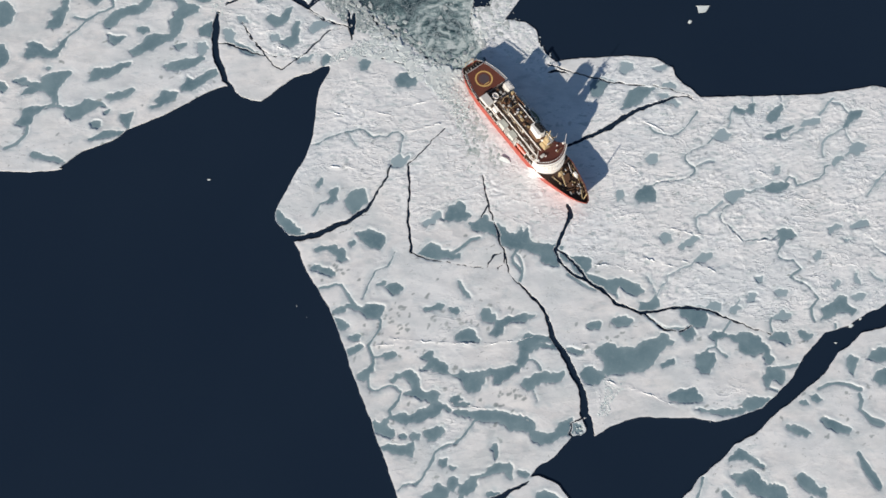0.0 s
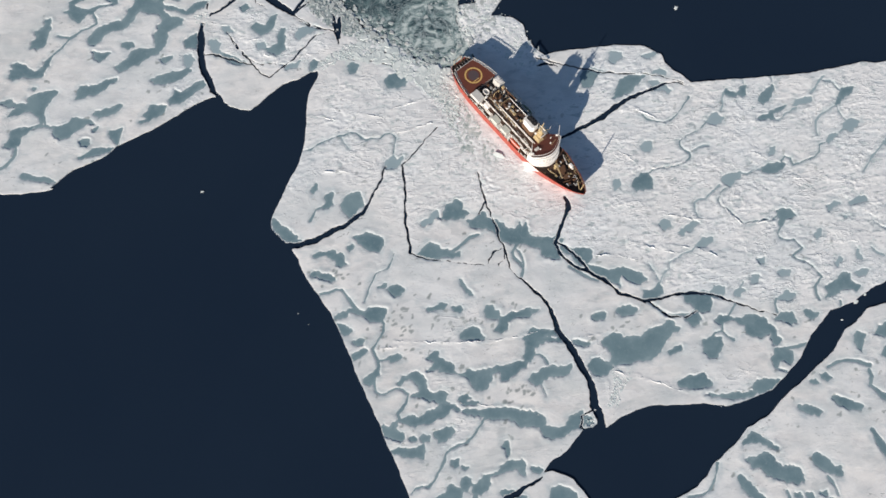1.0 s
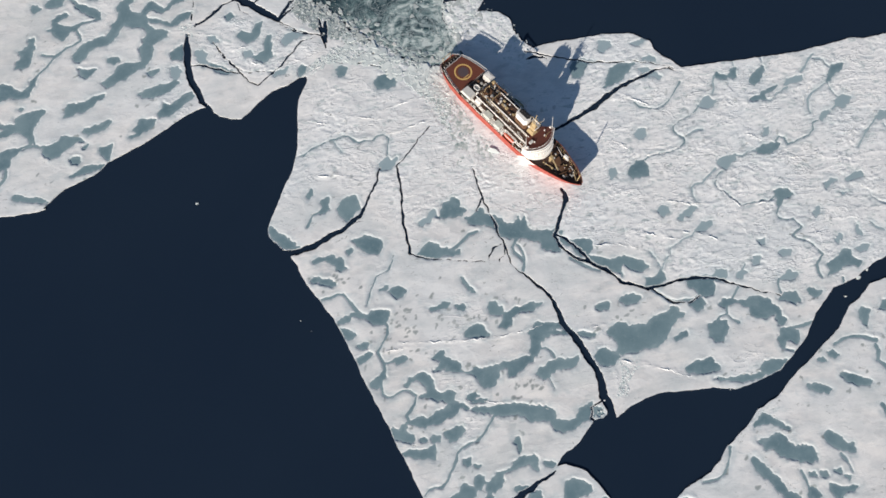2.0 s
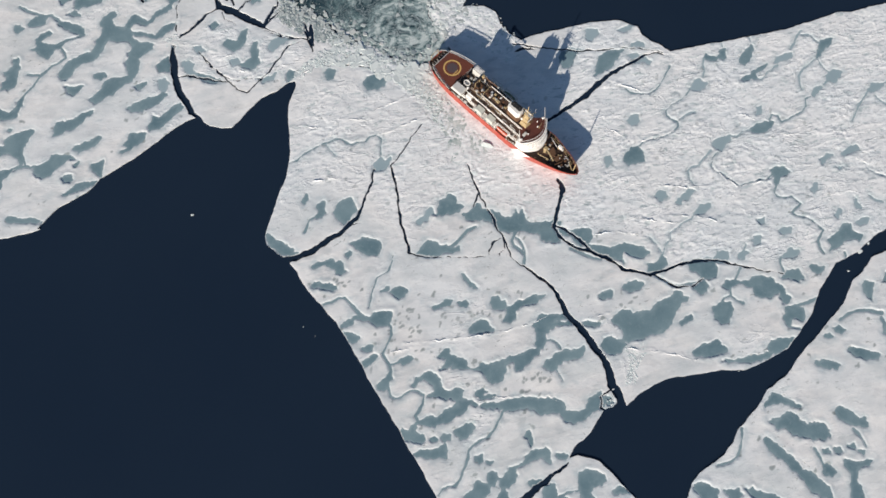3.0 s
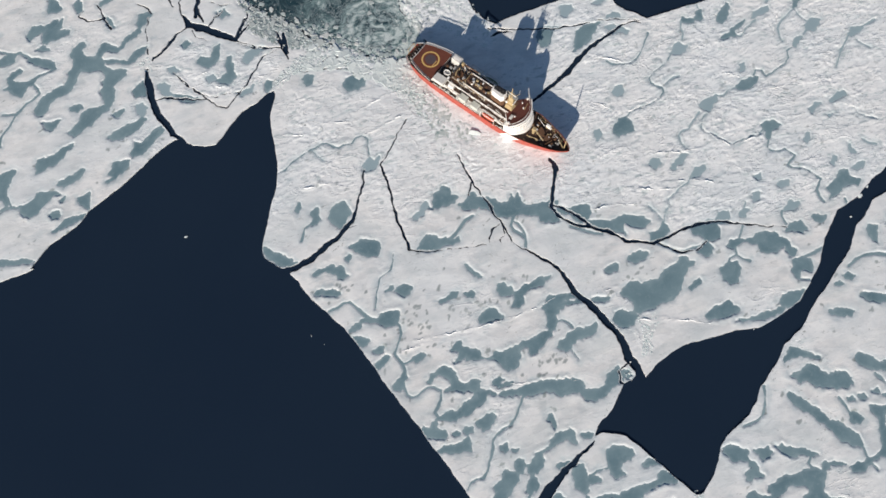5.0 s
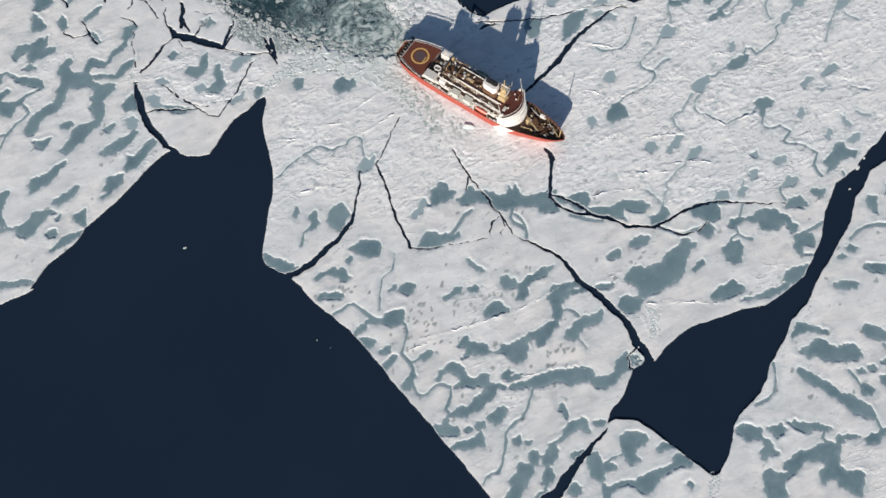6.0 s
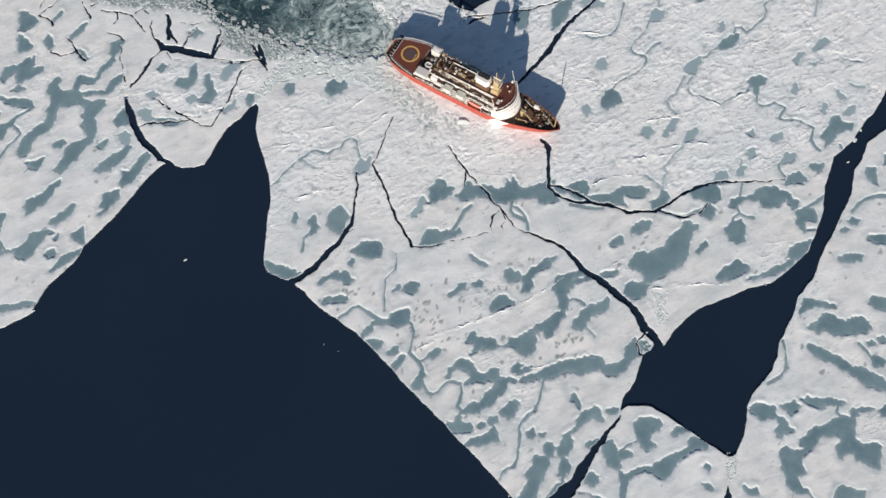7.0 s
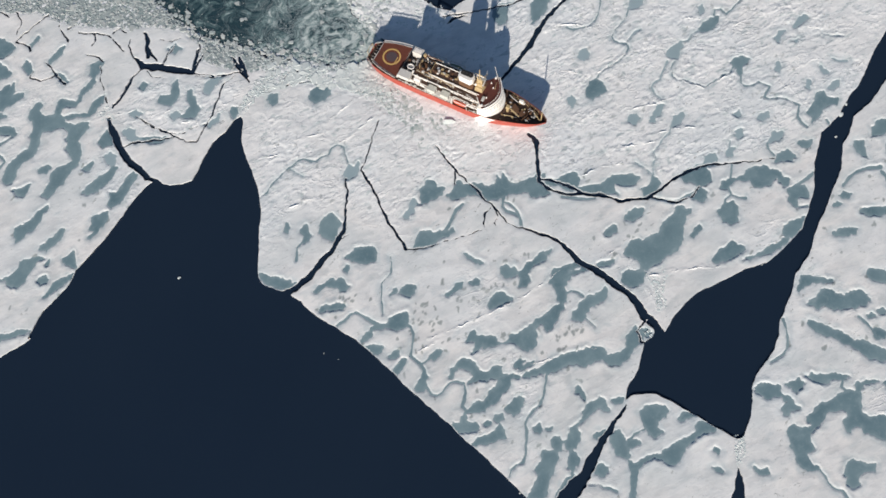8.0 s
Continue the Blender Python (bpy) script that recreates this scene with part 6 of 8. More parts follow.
# snow stands in low domes between the ponds, with steep banks here and flat shores there
steep = np.clip(0.12 + 1.4 * perlin(gx / 13, gy / 13, 18) + 0.5 * perlin(gx / 4, gy / 4, 30), 0.0, 0.7)
low = np.where(slushy > 0.3, 0, 1 - 0.45 * rough)
top += low * (0.34 * steep * smooth01(0.05, 0.55, pond_edge) * smooth01(3.2, 0.6, pond_edge) + 0.10 * smooth01(0.0, 3.0, pond_edge))
ice_side = np.minimum(-open_water, crack_gap)     # positive on ice
top -= 0.06 * np.clip(1 - ice_side / 1.0, 0, 1) ** 2
top = np.where((pond_edge > 0.6) | (ice_side < 0.6), np.maximum(top, -0.30), top)

# awash towards the churned water of the wake
awash = smooth01(0.3, 6.0, -polygon_distance(wake_0 + wake_1, px, py, 9.0) - 1.6 * lobes)
top = np.where(awash < 1, top * awash - 0.44 * (1 - awash), top)

# snow soaked by the ponds beside it, in ragged margins
soaked = smooth01(3.2, 0.0, pond_edge + 2.2 * perlin(gx / 6, gy / 6, 28) + 0.8 * perlin(gx / 2.2, gy / 2.2, 29))


def cut_sheet(field, height, x, y):
    """The part of a grid where field > 0, cut along its zero line. Vertices, faces and shore edges, in cells."""
    nx, ny = field.shape
    at = np.full(nx * ny, -1)
    flat = field.ravel() > 0
    xs, ys, zs, fs = x.ravel(), y.ravel(), height.ravel(), field.ravel()
    keep = np.nonzero(flat)[0]
    at[keep] = np.arange(len(keep))
    verts = [np.column_stack((xs[keep], ys[keep], zs[keep]))]
    i, j = np.meshgrid(np.arange(nx - 1), np.arange(ny - 1), indexing="ij")
    a = (i * ny + j).ravel()
    cells = np.column_stack((a, a + ny, a + ny + 1, a + 1))
    n_in = flat[cells].sum(1)
    full = at[cells[n_in == 4]]
    cut, extra, made, shore = [], [], {}, []
    count = len(keep)
    for cell in cells[(n_in > 0) & (n_in < 4)].tolist():
        ring, rim = [], []
        for k in range(4):
            p, q = cell[k], cell[k - 3]
            if flat[p]:
                ring.append(at[p])
            if flat[p] != flat[q]:
                key = (p, q) if p < q else (q, p)
                if key not in made:
                    t = min(max(fs[key[0]] / (fs[key[0]] - fs[key[1]]), 0.02), 0.98)
                    u, v = key
                    extra.append((xs[u] + t * (xs[v] - xs[u]), ys[u] + t * (ys[v] - ys[u]), zs[u] + t * (zs[v] - zs[u])))
                    made[key] = count
                    count += 1
                ring.append(made[key])
                rim.append((made[key], flat[p]))
        if len(ring) > 2:
            cut.append(ring)
        if len(rim) == 2:
            (e0, leaving), (e1, _) = rim
            shore.append((e0, e1) if leaving else (e1, e0))
    if extra:
        verts.append(np.array(extra))
    return np.concatenate(verts), full.tolist() + cut, shore


def label_pieces(faces, n):
    """A number for each vertex: the connected piece that it belongs to."""
    parent = np.arange(n)
    tri = np.array([f[:3] for f in faces])
    ends = np.concatenate([tri[:, [0, 1]], tri[:, [1, 2]], np.array([(f[-1], f[0]) for f in faces])])
    for _ in range(400):
        low = np.minimum(parent[ends[:, 0]], parent[ends[:, 1]])
        before = parent.copy()
        np.minimum.at(parent, ends[:, 0], low)
        np.minimum.at(parent, ends[:, 1], low)
        parent = parent[parent]
        parent = parent[parent]
        if (parent == before).all():
            break
    return parent


verts, faces, shore = cut_sheet(ice_side, top, gx, gy)
piece = label_pieces(faces, len(verts))
by_piece, shore_of = {}, {}
for f in faces:
    by_piece.setdefault(piece[f[0]], []).append(f)
for e in shore:
    shore_of.setdefault(piece[e[0]], []).append(e)
FLOE_LABELS = ("broad white sea ice floe dotted with melt ponds", "small broken piece of white sea ice")
floes = []
for key, ring in by_piece.items():
    if len(ring) < 6:
        continue
    used = np.unique(np.concatenate([np.array(f) for f in ring]))
    renum = {v: k for k, v in enumerate(used.tolist())}
    out = verts[used].tolist()
    polys = [[renum[v] for v in f] for f in ring]
    # the broken edge goes down below the water
    foot = {}
    for e in shore_of.get(key, ()):
        for v in e:
            if v not in foot:
                foot[v] = len(out)
                out += [tuple(verts[v]), (verts[v][0], verts[v][1], -1.7)]
    for a, b in shore_of.get(key, ()):
        polys.append([foot[b], foot[a], foot[a] + 1, foot[b] + 1])
    floe = mesh_object("ice_floe", out, polys, ICE, True)
    crush = floe.data.attributes.new("crush", 'FLOAT', 'POINT')
    where = np.array(out)
    gi = np.clip(np.round((where[:, 0] - X0) / STEP).astype(int), 0, NX - 1)
    gj = np.clip(np.round((where[:, 1] - Y0) / STEP).astype(int), 0, NY - 1)
    crush.data.foreach_set("value", rough[gi, gj].astype(np.float32))
    floes.append((floe, where[:, :2]))
    damp = floe.data.attributes.new("damp", 'FLOAT', 'POINT')
    damp.data.foreach_set("value", soaked[gi, gj].astype(np.float32))
    rot = floe.data.attributes.new("rotten", 'FLOAT', 'POINT')
    rot.data.foreach_set("value", rotten[gi, gj].astype(np.float32))
    tagged(floe, FLOE_LABELS[0 if len(ring) > 6000 else 1], "ice floe", "floes of the broken pack")

# water of the ponds, each a sheet in its own basin
ii, jj = np.meshgrid(np.arange(NX - 1), np.arange(NY - 1), indexing="ij")
wet_cell = (pond_edge[:-1, :-1] < 1.0) & (ice_side[:-1, :-1] > 0.05) & (ice_side[1:, :-1] > 0.05) & (ice_side[:-1, 1:] > 0.05) & (ice_side[1:, 1:] > 0.05) & (pond_of[:-1, :-1] >= 0)
cell_at = (ii * NY + jj)[wet_cell]
cell_owner = pond_of[:-1, :-1][wet_cell]
flat_x, flat_y, flat_rough = gx.ravel(), gy.ravel(), rough.ravel()
depth_of = smooth01(-0.1, 2.4, -pond_edge + 0.9 * perlin(gx / 8, gy / 8, 31)).ravel()


def pond_sheet(name, pts, quads, water, depth):
    ob = mesh_object(name, pts, quads, water)
    ob.data.attributes.new("depth", 'FLOAT', 'POINT').data.foreach_set("value", np.asarray(depth, np.float32))
    return ob


basins = []
for k in range(pond_count):
    a = cell_at[cell_owner == k]
    if len(a) < 3:
        continue
    quads = np.column_stack((a, a + NY, a + NY + 1, a + 1))
    used, inv = np.unique(quads, return_inverse=True)
    pts = np.column_stack((flat_x[used], flat_y[used], np.full(len(used), POND_LEVEL)))
    cells = inv.reshape(-1, 4)
    body = label_pieces(cells.tolist(), len(used))[cells[:, 0]]
    for one in np.unique(body):
        mine = cells[body == one]
        if len(mine) < 3:
            continue
        own, own_inv = np.unique(mine, return_inverse=True)
        shallow = flat_rough[used[own]].mean() > 0.45 and len(mine) < 330
        basins.append((len(mine), len(basins), pts[own].tolist(), own_inv.reshape(-1, 4).tolist(), SHALLOW if shallow else POND, depth_of[used[own]].tolist()))

# the large ponds are things of their own, the least ones lie together
basins.sort(key=lambda q: (-q[0], q[1]))
for size, _, pts, quads, water, depth in basins[:290]:
    ob = pond_sheet("melt_pond", pts, quads, water, depth)
    tagged(ob, "wide grey-teal melt pond on the floe" if size > 430 else "small pale teal melt pond on hummocky ice" if water == SHALLOW else "small grey-teal melt pond on the floe", "melt pond", "melt ponds")
for water in (POND, SHALLOW):
    heap_v, heap_f, heap_d = [], [], []
    for size, _, pts, quads, kind_of, depth in basins[290:]:
        if kind_of == water:
            k = len(heap_v)
            heap_v += pts
            heap_d += depth
            heap_f += [[k + q for q in f] for f in quads]
    if heap_f:
        tagged(pond_sheet("melt_puddles", heap_v, heap_f, water, heap_d), "small grey-teal melt puddles scattered over the ice", "melt puddle", kind="stuff")

# the sea: one sheet to the horizon
R = 9000.0
sea = mesh_object("water", [(-R, -R, WATER), (R, -R, WATER), (R, R, WATER), (-R, R, WATER)], [(0, 1, 2, 3)], SEA)
tagged(sea, "calm dark blue open sea water", "water", kind="structure")
wake_ring = [(x, y, WATER + 0.02) for x, y in wake_0 + wake_1]
wake = mesh_object("wake_water", wake_ring, [list(range(len(wake_ring)))], WAKE)
tagged(wake, "churned pale green foamy water behind the ship", "water", kind="structure")

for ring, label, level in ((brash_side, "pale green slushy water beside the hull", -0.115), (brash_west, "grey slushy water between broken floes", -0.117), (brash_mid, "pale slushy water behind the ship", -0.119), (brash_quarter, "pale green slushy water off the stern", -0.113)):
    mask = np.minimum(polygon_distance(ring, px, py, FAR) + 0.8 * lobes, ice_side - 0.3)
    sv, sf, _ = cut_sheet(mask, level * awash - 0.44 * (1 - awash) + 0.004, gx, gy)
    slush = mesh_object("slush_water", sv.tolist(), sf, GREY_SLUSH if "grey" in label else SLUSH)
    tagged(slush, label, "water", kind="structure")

# pack ice beyond, in coarse floes
CS = 9.0
ox, oy = np.meshgrid(np.arange(-1500, 1500, CS), np.arange(-1500, 1500, CS), indexing="ij")
vein = np.abs(perlin(ox / 170, oy / 170, 21) + 0.4 * perlin(ox / 60, oy / 60, 22)) * 60 - 5
gap = np.maximum(X0 + 1 - ox, np.maximum(ox - (X0 + STEP * (NX - 1) - 1), np.maximum(Y0 + 1 - oy, oy - (Y0 + STEP * (NY - 1) - 1))))
vein = np.minimum(vein, gap)
for ring in leads:
    vein = np.where(inside(ring, ox, oy), -3.0, vein)
pv, pf, _ = cut_sheet(vein, -0.1 + 0.25 * perlin(ox / 40, oy / 40, 23), ox, oy)
pack = mesh_object("pack_ice", pv.tolist(), pf, ICE, True)
tagged(pack, "distant broken pack of white sea ice", "pack ice", kind="stuff")

# ---- brash: broken blocks in the wake and along the hull ----


def block_shape(r, seed):
    """A flat broken block of ice, uneven, about one metre across."""
    rs = np.random.RandomState(seed)
    n = rs.randint(5, 8)
    ang = np.sort(rs.uniform(0, 2 * np.pi, n) * 0.35 + np.arange(n) * 2 * np.pi / n * 0.9)
    rad = rs.uniform(0.34, 0.56, n)
    squash = rs.uniform(0.55, 1.0)
    low = [(rad[k] * math.cos(ang[k]) * 1.06, rad[k] * math.sin(ang[k]) * squash * 1.06, -0.3) for k in range(n)]
    up = [(rad[k] * math.cos(ang[k]), rad[k] * math.sin(ang[k]) * squash, 0.16 + rs.uniform(-0.05, 0.05)) for k in range(n)]
    mid = [(rs.uniform(-0.08, 0.08), rs.uniform(-0.08, 0.08), 0.22)]
    fs = [[k, (k + 1) % n, n + (k + 1) % n, n + k] for k in range(n)] + [[n + k, n + (k + 1) % n, 2 * n] for k in range(n)]
    return low + up + mid, fs


SHAPES = [block_shape(1, s) for s in range(14)]
BLOCKS, WET_BLOCKS = [], []
for v, f in SHAPES:
    for pile, material in ((BLOCKS, BRASH), (WET_BLOCKS, AWASH)):
        me = bpy.data.meshes.new("ice_block")
        me.from_pydata(v, [], f)
        me.materials.append(material)
        pile.append(me)


def scatter(ring, count, small, large, share, seed, name, label, group, base=WATER, spare=0.0, meshes=BLOCKS, material=BRASH, flat=0.4):
    """Blocks over an area: the large ones are things, the small ones one heap."""
    rs = np.random.RandomState(seed)
    xs, ys = [p[0] for p in ring], [p[1] for p in ring]
    heap_v, heap_f, placed = [], [], 0
    while placed < count:
        x, y = rs.uniform(min(xs), max(xs), 400), rs.uniform(min(ys), max(ys), 400)
        ok = inside(ring, x, y) & (perlin(x / 13, y / 13, seed) + 0.35 * perlin(x / 5, y / 5, seed + 1) > spare)
        for bx, by in zip(x[ok], y[ok]):
            ci, cj = int((bx - X0) / STEP), int((by - Y0) / STEP)
            afloat = not (0 <= ci < NX and 0 <= cj < NY) or ice_side[ci, cj] < 0.4
            if afloat and base > WATER and rs.rand() < 0.85:
                continue
            big = rs.rand() < share
            size = large * rs.uniform(0.5, 1.0) if big else small * rs.uniform(0.35, 1.0)
            m = pose(bx, by, (min(base, WATER) if afloat else base) + min(size, 1.6) * 0.17 * flat - 0.02, rs.normal() * 3.5, rs.normal() * 3.5, rs.uniform(0, 360)) @ Matrix.Diagonal((size, size, min(size, 1.6) * flat, 1))
            if big:
                ob = new("ice_block", meshes[rs.randint(len(meshes))])
                ob.matrix_world = m
                tagged(ob, label, "ice block", group)
            else:
                v, f = SHAPES[rs.randint(len(SHAPES))]
                k = len(heap_v)
                heap_v += [tuple(m @ Vector(p)) for p in v]
                heap_f += [[k + q for q in g] for g in f]
            placed += 1
            if placed >= count:
                break
    heap = mesh_object(name, heap_v, heap_f, material)
    tagged(heap, "crushed brash ice floating in small pieces", "brash ice", kind="stuff")


scatter(brash_stern, 330, 0.9, 4.5, 0.05, 31, "brash_ice", "pale broken block of sea ice afloat in the wake", "blocks in the wake", base=WATER - 0.06, spare=0.0, meshes=WET_BLOCKS, material=AWASH)
scatter([q for q in brash_side if q[1] > 50], 1500, 1.5, 3.4, 0.02, 33, "brash_ice", "pale broken block of ice beside the hull", "blocks by the hull", base=-0.11, spare=-0.25)
scatter(brash_port, 560, 1.6, 5.0, 0.06, 35, "brash_ice", "white broken block of ice at the water's edge", "blocks at the edge", base=-0.10, spare=-0.2)
scatter(brash_west, 2600, 2.2, 6.5, 0.022, 37, "brash_ice", "broken block of grey-white ice in the rubble", "blocks in the rubble", base=-0.12, spare=-0.6, meshes=WET_BLOCKS, material=AWASH)
scatter(brash_mid, 620, 2.0, 8.5, 0.13, 39, "brash_ice", "broken block of pale ice in the rubble", "blocks in the rubble", base=-0.12, spare=-0.3, flat=0.3)
scatter(brash_quarter, 420, 1.6, 5.0, 0.07, 41, "brash_ice", "pale green block of ice off the stern", "blocks off the stern", base=-0.13, spare=-0.2, meshes=WET_BLOCKS, material=AWASH, flat=0.3)

# white rubble squeezed up where floes met
rubble_crack = [(95.6, -71.5), (104.6, -71.3), (105.4, -76), (99.1, -81.7), (95.9, -90.1), (91.3, -89), (95.1, -80.3)]
rubble_mouth = [(80.4, -88.4), (88, -90.7), (85, -97), (80, -99.1), (78.8, -95.6)]
rubble_tip = [(-45.7, 96.3), (-40.4, 102.7), (-31.1, 107.6), (-20.6, 106.6), (-25.9, 102.2), (-35.2, 101.5), (-40.7, 95.9)]
rubble_south = [(92.8, -152.1), (95.6, -154), (93.2, -160.3), (86.7, -165), (86.5, -161)]
rubble_joint = [(-112.5, 131.7), (-104.7, 134.1), (-100.8, 129), (-104.4, 124.2), (-110.1, 126.5)]
for k, (heap_ring, count) in enumerate(((rubble_crack, 150), (rubble_mouth, 12), (rubble_tip, 120), (rubble_south, 70), (rubble_joint, 60))):
    scatter(heap_ring, 2 * count, 1.3, 1.8, 0.0, 61 + 2 * k, "ice_rubble", "", "", base=0.05, spare=-0.5, material=RUBBLE, flat=0.3)

# pressure ridges: a low jagged bank of broken plates, each a part of its floe
rs = np.random.RandomState(51)
for chain in ridges:
    spine = []
    for (ax, ay, ar), (bx, by, br) in zip(chain, chain[1:]):
        n = max(2, int(math.hypot(bx - ax, by - ay) / 0.7))
        spine += [(ax + (bx - ax) * k / n, ay + (by - ay) * k / n, ar) for k in range(n)]
    spine = [q for q in spine if ice_side[min(max(int((q[0] - X0) / STEP), 0), NX - 1), min(max(int((q[1] - Y0) / STEP), 0), NY - 1)] > 2.5]
    if len(spine) < 6:
        continue
    bank_v, bank_f = [], []
    for k, (x, y, r) in enumerate(spine[:-1]):
        dx, dy = spine[k + 1][0] - x, spine[k + 1][1] - y
        l = math.hypot(dx, dy)
        nx_, ny_ = -dy / l, dx / l
        sway = 1.1 * float(perlin(np.array(x / 5), np.array(y / 5), 59)) + rs.normal() * 0.10
        x, y = x + nx_ * sway, y + ny_ * sway
        ci, cj = min(max(int((x - X0) / STEP), 0), NX - 1), min(max(int((y - Y0) / STEP), 0), NY - 1)
        z = top[ci, cj]
        high = max(0.0, 0.10 + 0.55 * float(perlin(np.array(x / 6), np.array(y / 6), 60)) + rs.uniform(-0.05, 0.16)) * min(1, k / 3, (len(spine) - k) / 4)
        w = r * rs.uniform(0.45, 0.8)
        bank_v += [(x - nx_ * w, y - ny_ * w, z - 0.12), (x + nx_ * rs.normal() * 0.15, y + ny_ * rs.normal() * 0.15, z - 0.05 + high), (x + nx_ * w, y + ny_ * w, z - 0.12)]
        if k:
            q = 3 * k
            bank_f += [[q - 3, q, q + 1, q - 2], [q - 2, q + 1, q + 2, q - 1]]
    host = min(floes, key=lambda fl: np.min((fl[1][:, 0] - bank_v[0][0]) ** 2 + (fl[1][:, 1] - bank_v[0][1]) ** 2))[0]
    mesh_object("pressure_ridge", bank_v, bank_f, ICE).parent = host

# a rim of crushed pieces between the wake and the floes
rs = np.random.RandomState(43)
rim_v, rim_f = [], []
for (ax, ay), (bx, by) in zip(wake_0, wake_0[1:]):
    for _ in range(int(math.hypot(bx - ax, by - ay) * 4)):
        t, size = rs.rand(), 0.5 + 3.6 * rs.rand() ** 3
        m = pose(ax + t * (bx - ax) + rs.normal() * 4.2, ay + t * (by - ay) + rs.normal() * 4.2, -0.42 + 0.05 * size, rs.normal() * 3, rs.normal() * 3, rs.uniform(0, 360)) @ Matrix.Diagonal((size, size, min(size, 1.5) * 0.4, 1))
        v, f = SHAPES[rs.randint(len(SHAPES))]
        k = len(rim_v)
        rim_v += [tuple(m @ Vector(p)) for p in v]
        rim_f += [[k + q for q in g] for g in f]
tagged(mesh_object("brash_ice", rim_v, rim_f, AWASH), "crushed ice packed along the edge of the wake", "brash ice", kind="stuff")

# lone bits afloat in the leads
for x, y, size, turn in DRIFT:
    ob = new("ice_block", BLOCKS[int(abs(x * 7 + y)) % len(BLOCKS)])
    ob.matrix_world = pose(x, y, WATER + 0.05, 3, -2, turn) @ Matrix.Diagonal((size, size * 0.75, min(size, 2) * 0.7, 1))
    tagged(ob, "lone white scrap of ice adrift in dark water", "ice block", "drifting scraps")


# a slab turned up on edge by the hull
slab = mesh_object("ice_slab", [(-4.2, -1.5, 0), (-1.0, -1.9, 0), (3.8, -1.2, 0), (4.4, 0.6, 0), (1.2, 1.7, 0), (-3.4, 1.3, 0), (-4.1, -1.4, 0.7), (-1.0, -1.8, 0.75), (3.7, -1.1, 0.7), (4.2, 0.5, 0.75), (1.1, 1.6, 0.7), (-3.3, 1.2, 0.72)],
                   [[6, 7, 8, 9, 10, 11], [5, 4, 3, 2, 1, 0]] + [[k, (k + 1) % 6, 6 + (k + 1) % 6, 6 + k] for k in range(6)], BRASH)
slab.matrix_world = pose(49.4, 42.4, -0.1, 20, 4, -28) @ Matrix.Diagonal((0.75, 0.7, 0.8, 1))
tagged(slab, "white slab of ice tilted up beside the hull", "ice block")
# ---- the ship ----


def paint(name, base, dirt, rough=0.5, scale=0.6, streak=0.35, metal=0.0):
    n = Nodes(name, rough, metal, 0.4)
    blotch = n.ramp(n.noise(scale, 5, 0.62), (0.42, 0.0), (0.72, streak))
    fine = n.ramp(n.noise(scale * 7, 4, 0.6), (0.5, 0.0), (0.75, streak * 0.6))
    n.set("Base Color", n.mix(fine, n.mix(blotch, base, dirt), dirt))
    n.set("Roughness", n.ramp(n.noise(scale * 2, 3), (0.3, rough * 0.8), (0.7, min(rough * 1.25, 1.0))))
    n.bump(n.noise(scale * 5, 4), 0.01)
    return n.m


RED = paint("hull_red", (0.34, 0.046, 0.028), (0.33, 0.13, 0.095), 0.5, 0.3, 0.6)
WHITE = paint("white_paint", (0.80, 0.79, 0.76), (0.52, 0.42, 0.34), 0.45, 0.5, 0.35)
DECK = paint("deck_brown", (0.066, 0.036, 0.026), (0.12, 0.082, 0.062), 0.75, 0.35, 0.6)
ROOF = paint("roof_red_brown", (0.105, 0.030, 0.020), (0.07, 0.035, 0.03), 0.75, 0.3, 0.5)
PAD = paint("flight_deck_brown", (0.135, 0.040, 0.024), (0.085, 0.030, 0.022), 0.8, 0.2, 0.5)
PADGREY = paint("pad_grey", (0.075, 0.058, 0.066), (0.12, 0.06, 0.05), 0.85, 0.8, 0.5)
YELLOW = paint("yellow_line", (0.62, 0.41, 0.14), (0.42, 0.26, 0.10), 0.6, 1.0, 0.4)
TAN = paint("tan_paint", (0.43, 0.33, 0.18), (0.27, 0.18, 0.10), 0.5, 0.8, 0.4)
GREY = paint("grey_steel", (0.34, 0.34, 0.33), (0.20, 0.17, 0.15), 0.55, 0.8, 0.5)
# grey paint, also white as it looks in shade on port rails and davits
PALE = paint("pale_grey_and_shaded_white", (0.58, 0.57, 0.54), (0.40, 0.36, 0.32), 0.5, 0.6, 0.4)
BLACK = paint("black_paint", (0.02, 0.02, 0.022), (0.05, 0.045, 0.04), 0.5, 0.8, 0.5)
CARGO = paint("container_grey_green", (0.52, 0.53, 0.48), (0.36, 0.35, 0.30), 0.55, 0.6, 0.5)
GREEN = paint("green_cover", (0.10, 0.15, 0.11), (0.16, 0.19, 0.15), 0.8, 0.8, 0.5)
RUST = paint("rusty_brown", (0.13, 0.066, 0.034), (0.07, 0.04, 0.028), 0.75, 0.9, 0.6)
ORANGE = paint("boat_red", (0.55, 0.09, 0.04), (0.40, 0.12, 0.07), 0.5, 0.9, 0.3)
PANE = Nodes("window_pane", 0.08, 0, 0.5)
PANE.set("Base Color", (0.02, 0.025, 0.03))
PANE = PANE.m

SHIP_POSE = pose(SHIP_AT[0], SHIP_AT[1], WATER, 0, 0, SHIP_TURN)


def part(name, bm, material, parent, label=""):
    me = bpy.data.meshes.new(name)
    bmesh.ops.recalc_face_normals(bm, faces=bm.faces)
    bm.to_mesh(me)
    bm.free()
    me.materials.append(material)
    ob = new(name, me)
    ob.parent = parent
    return tagged(ob, label)


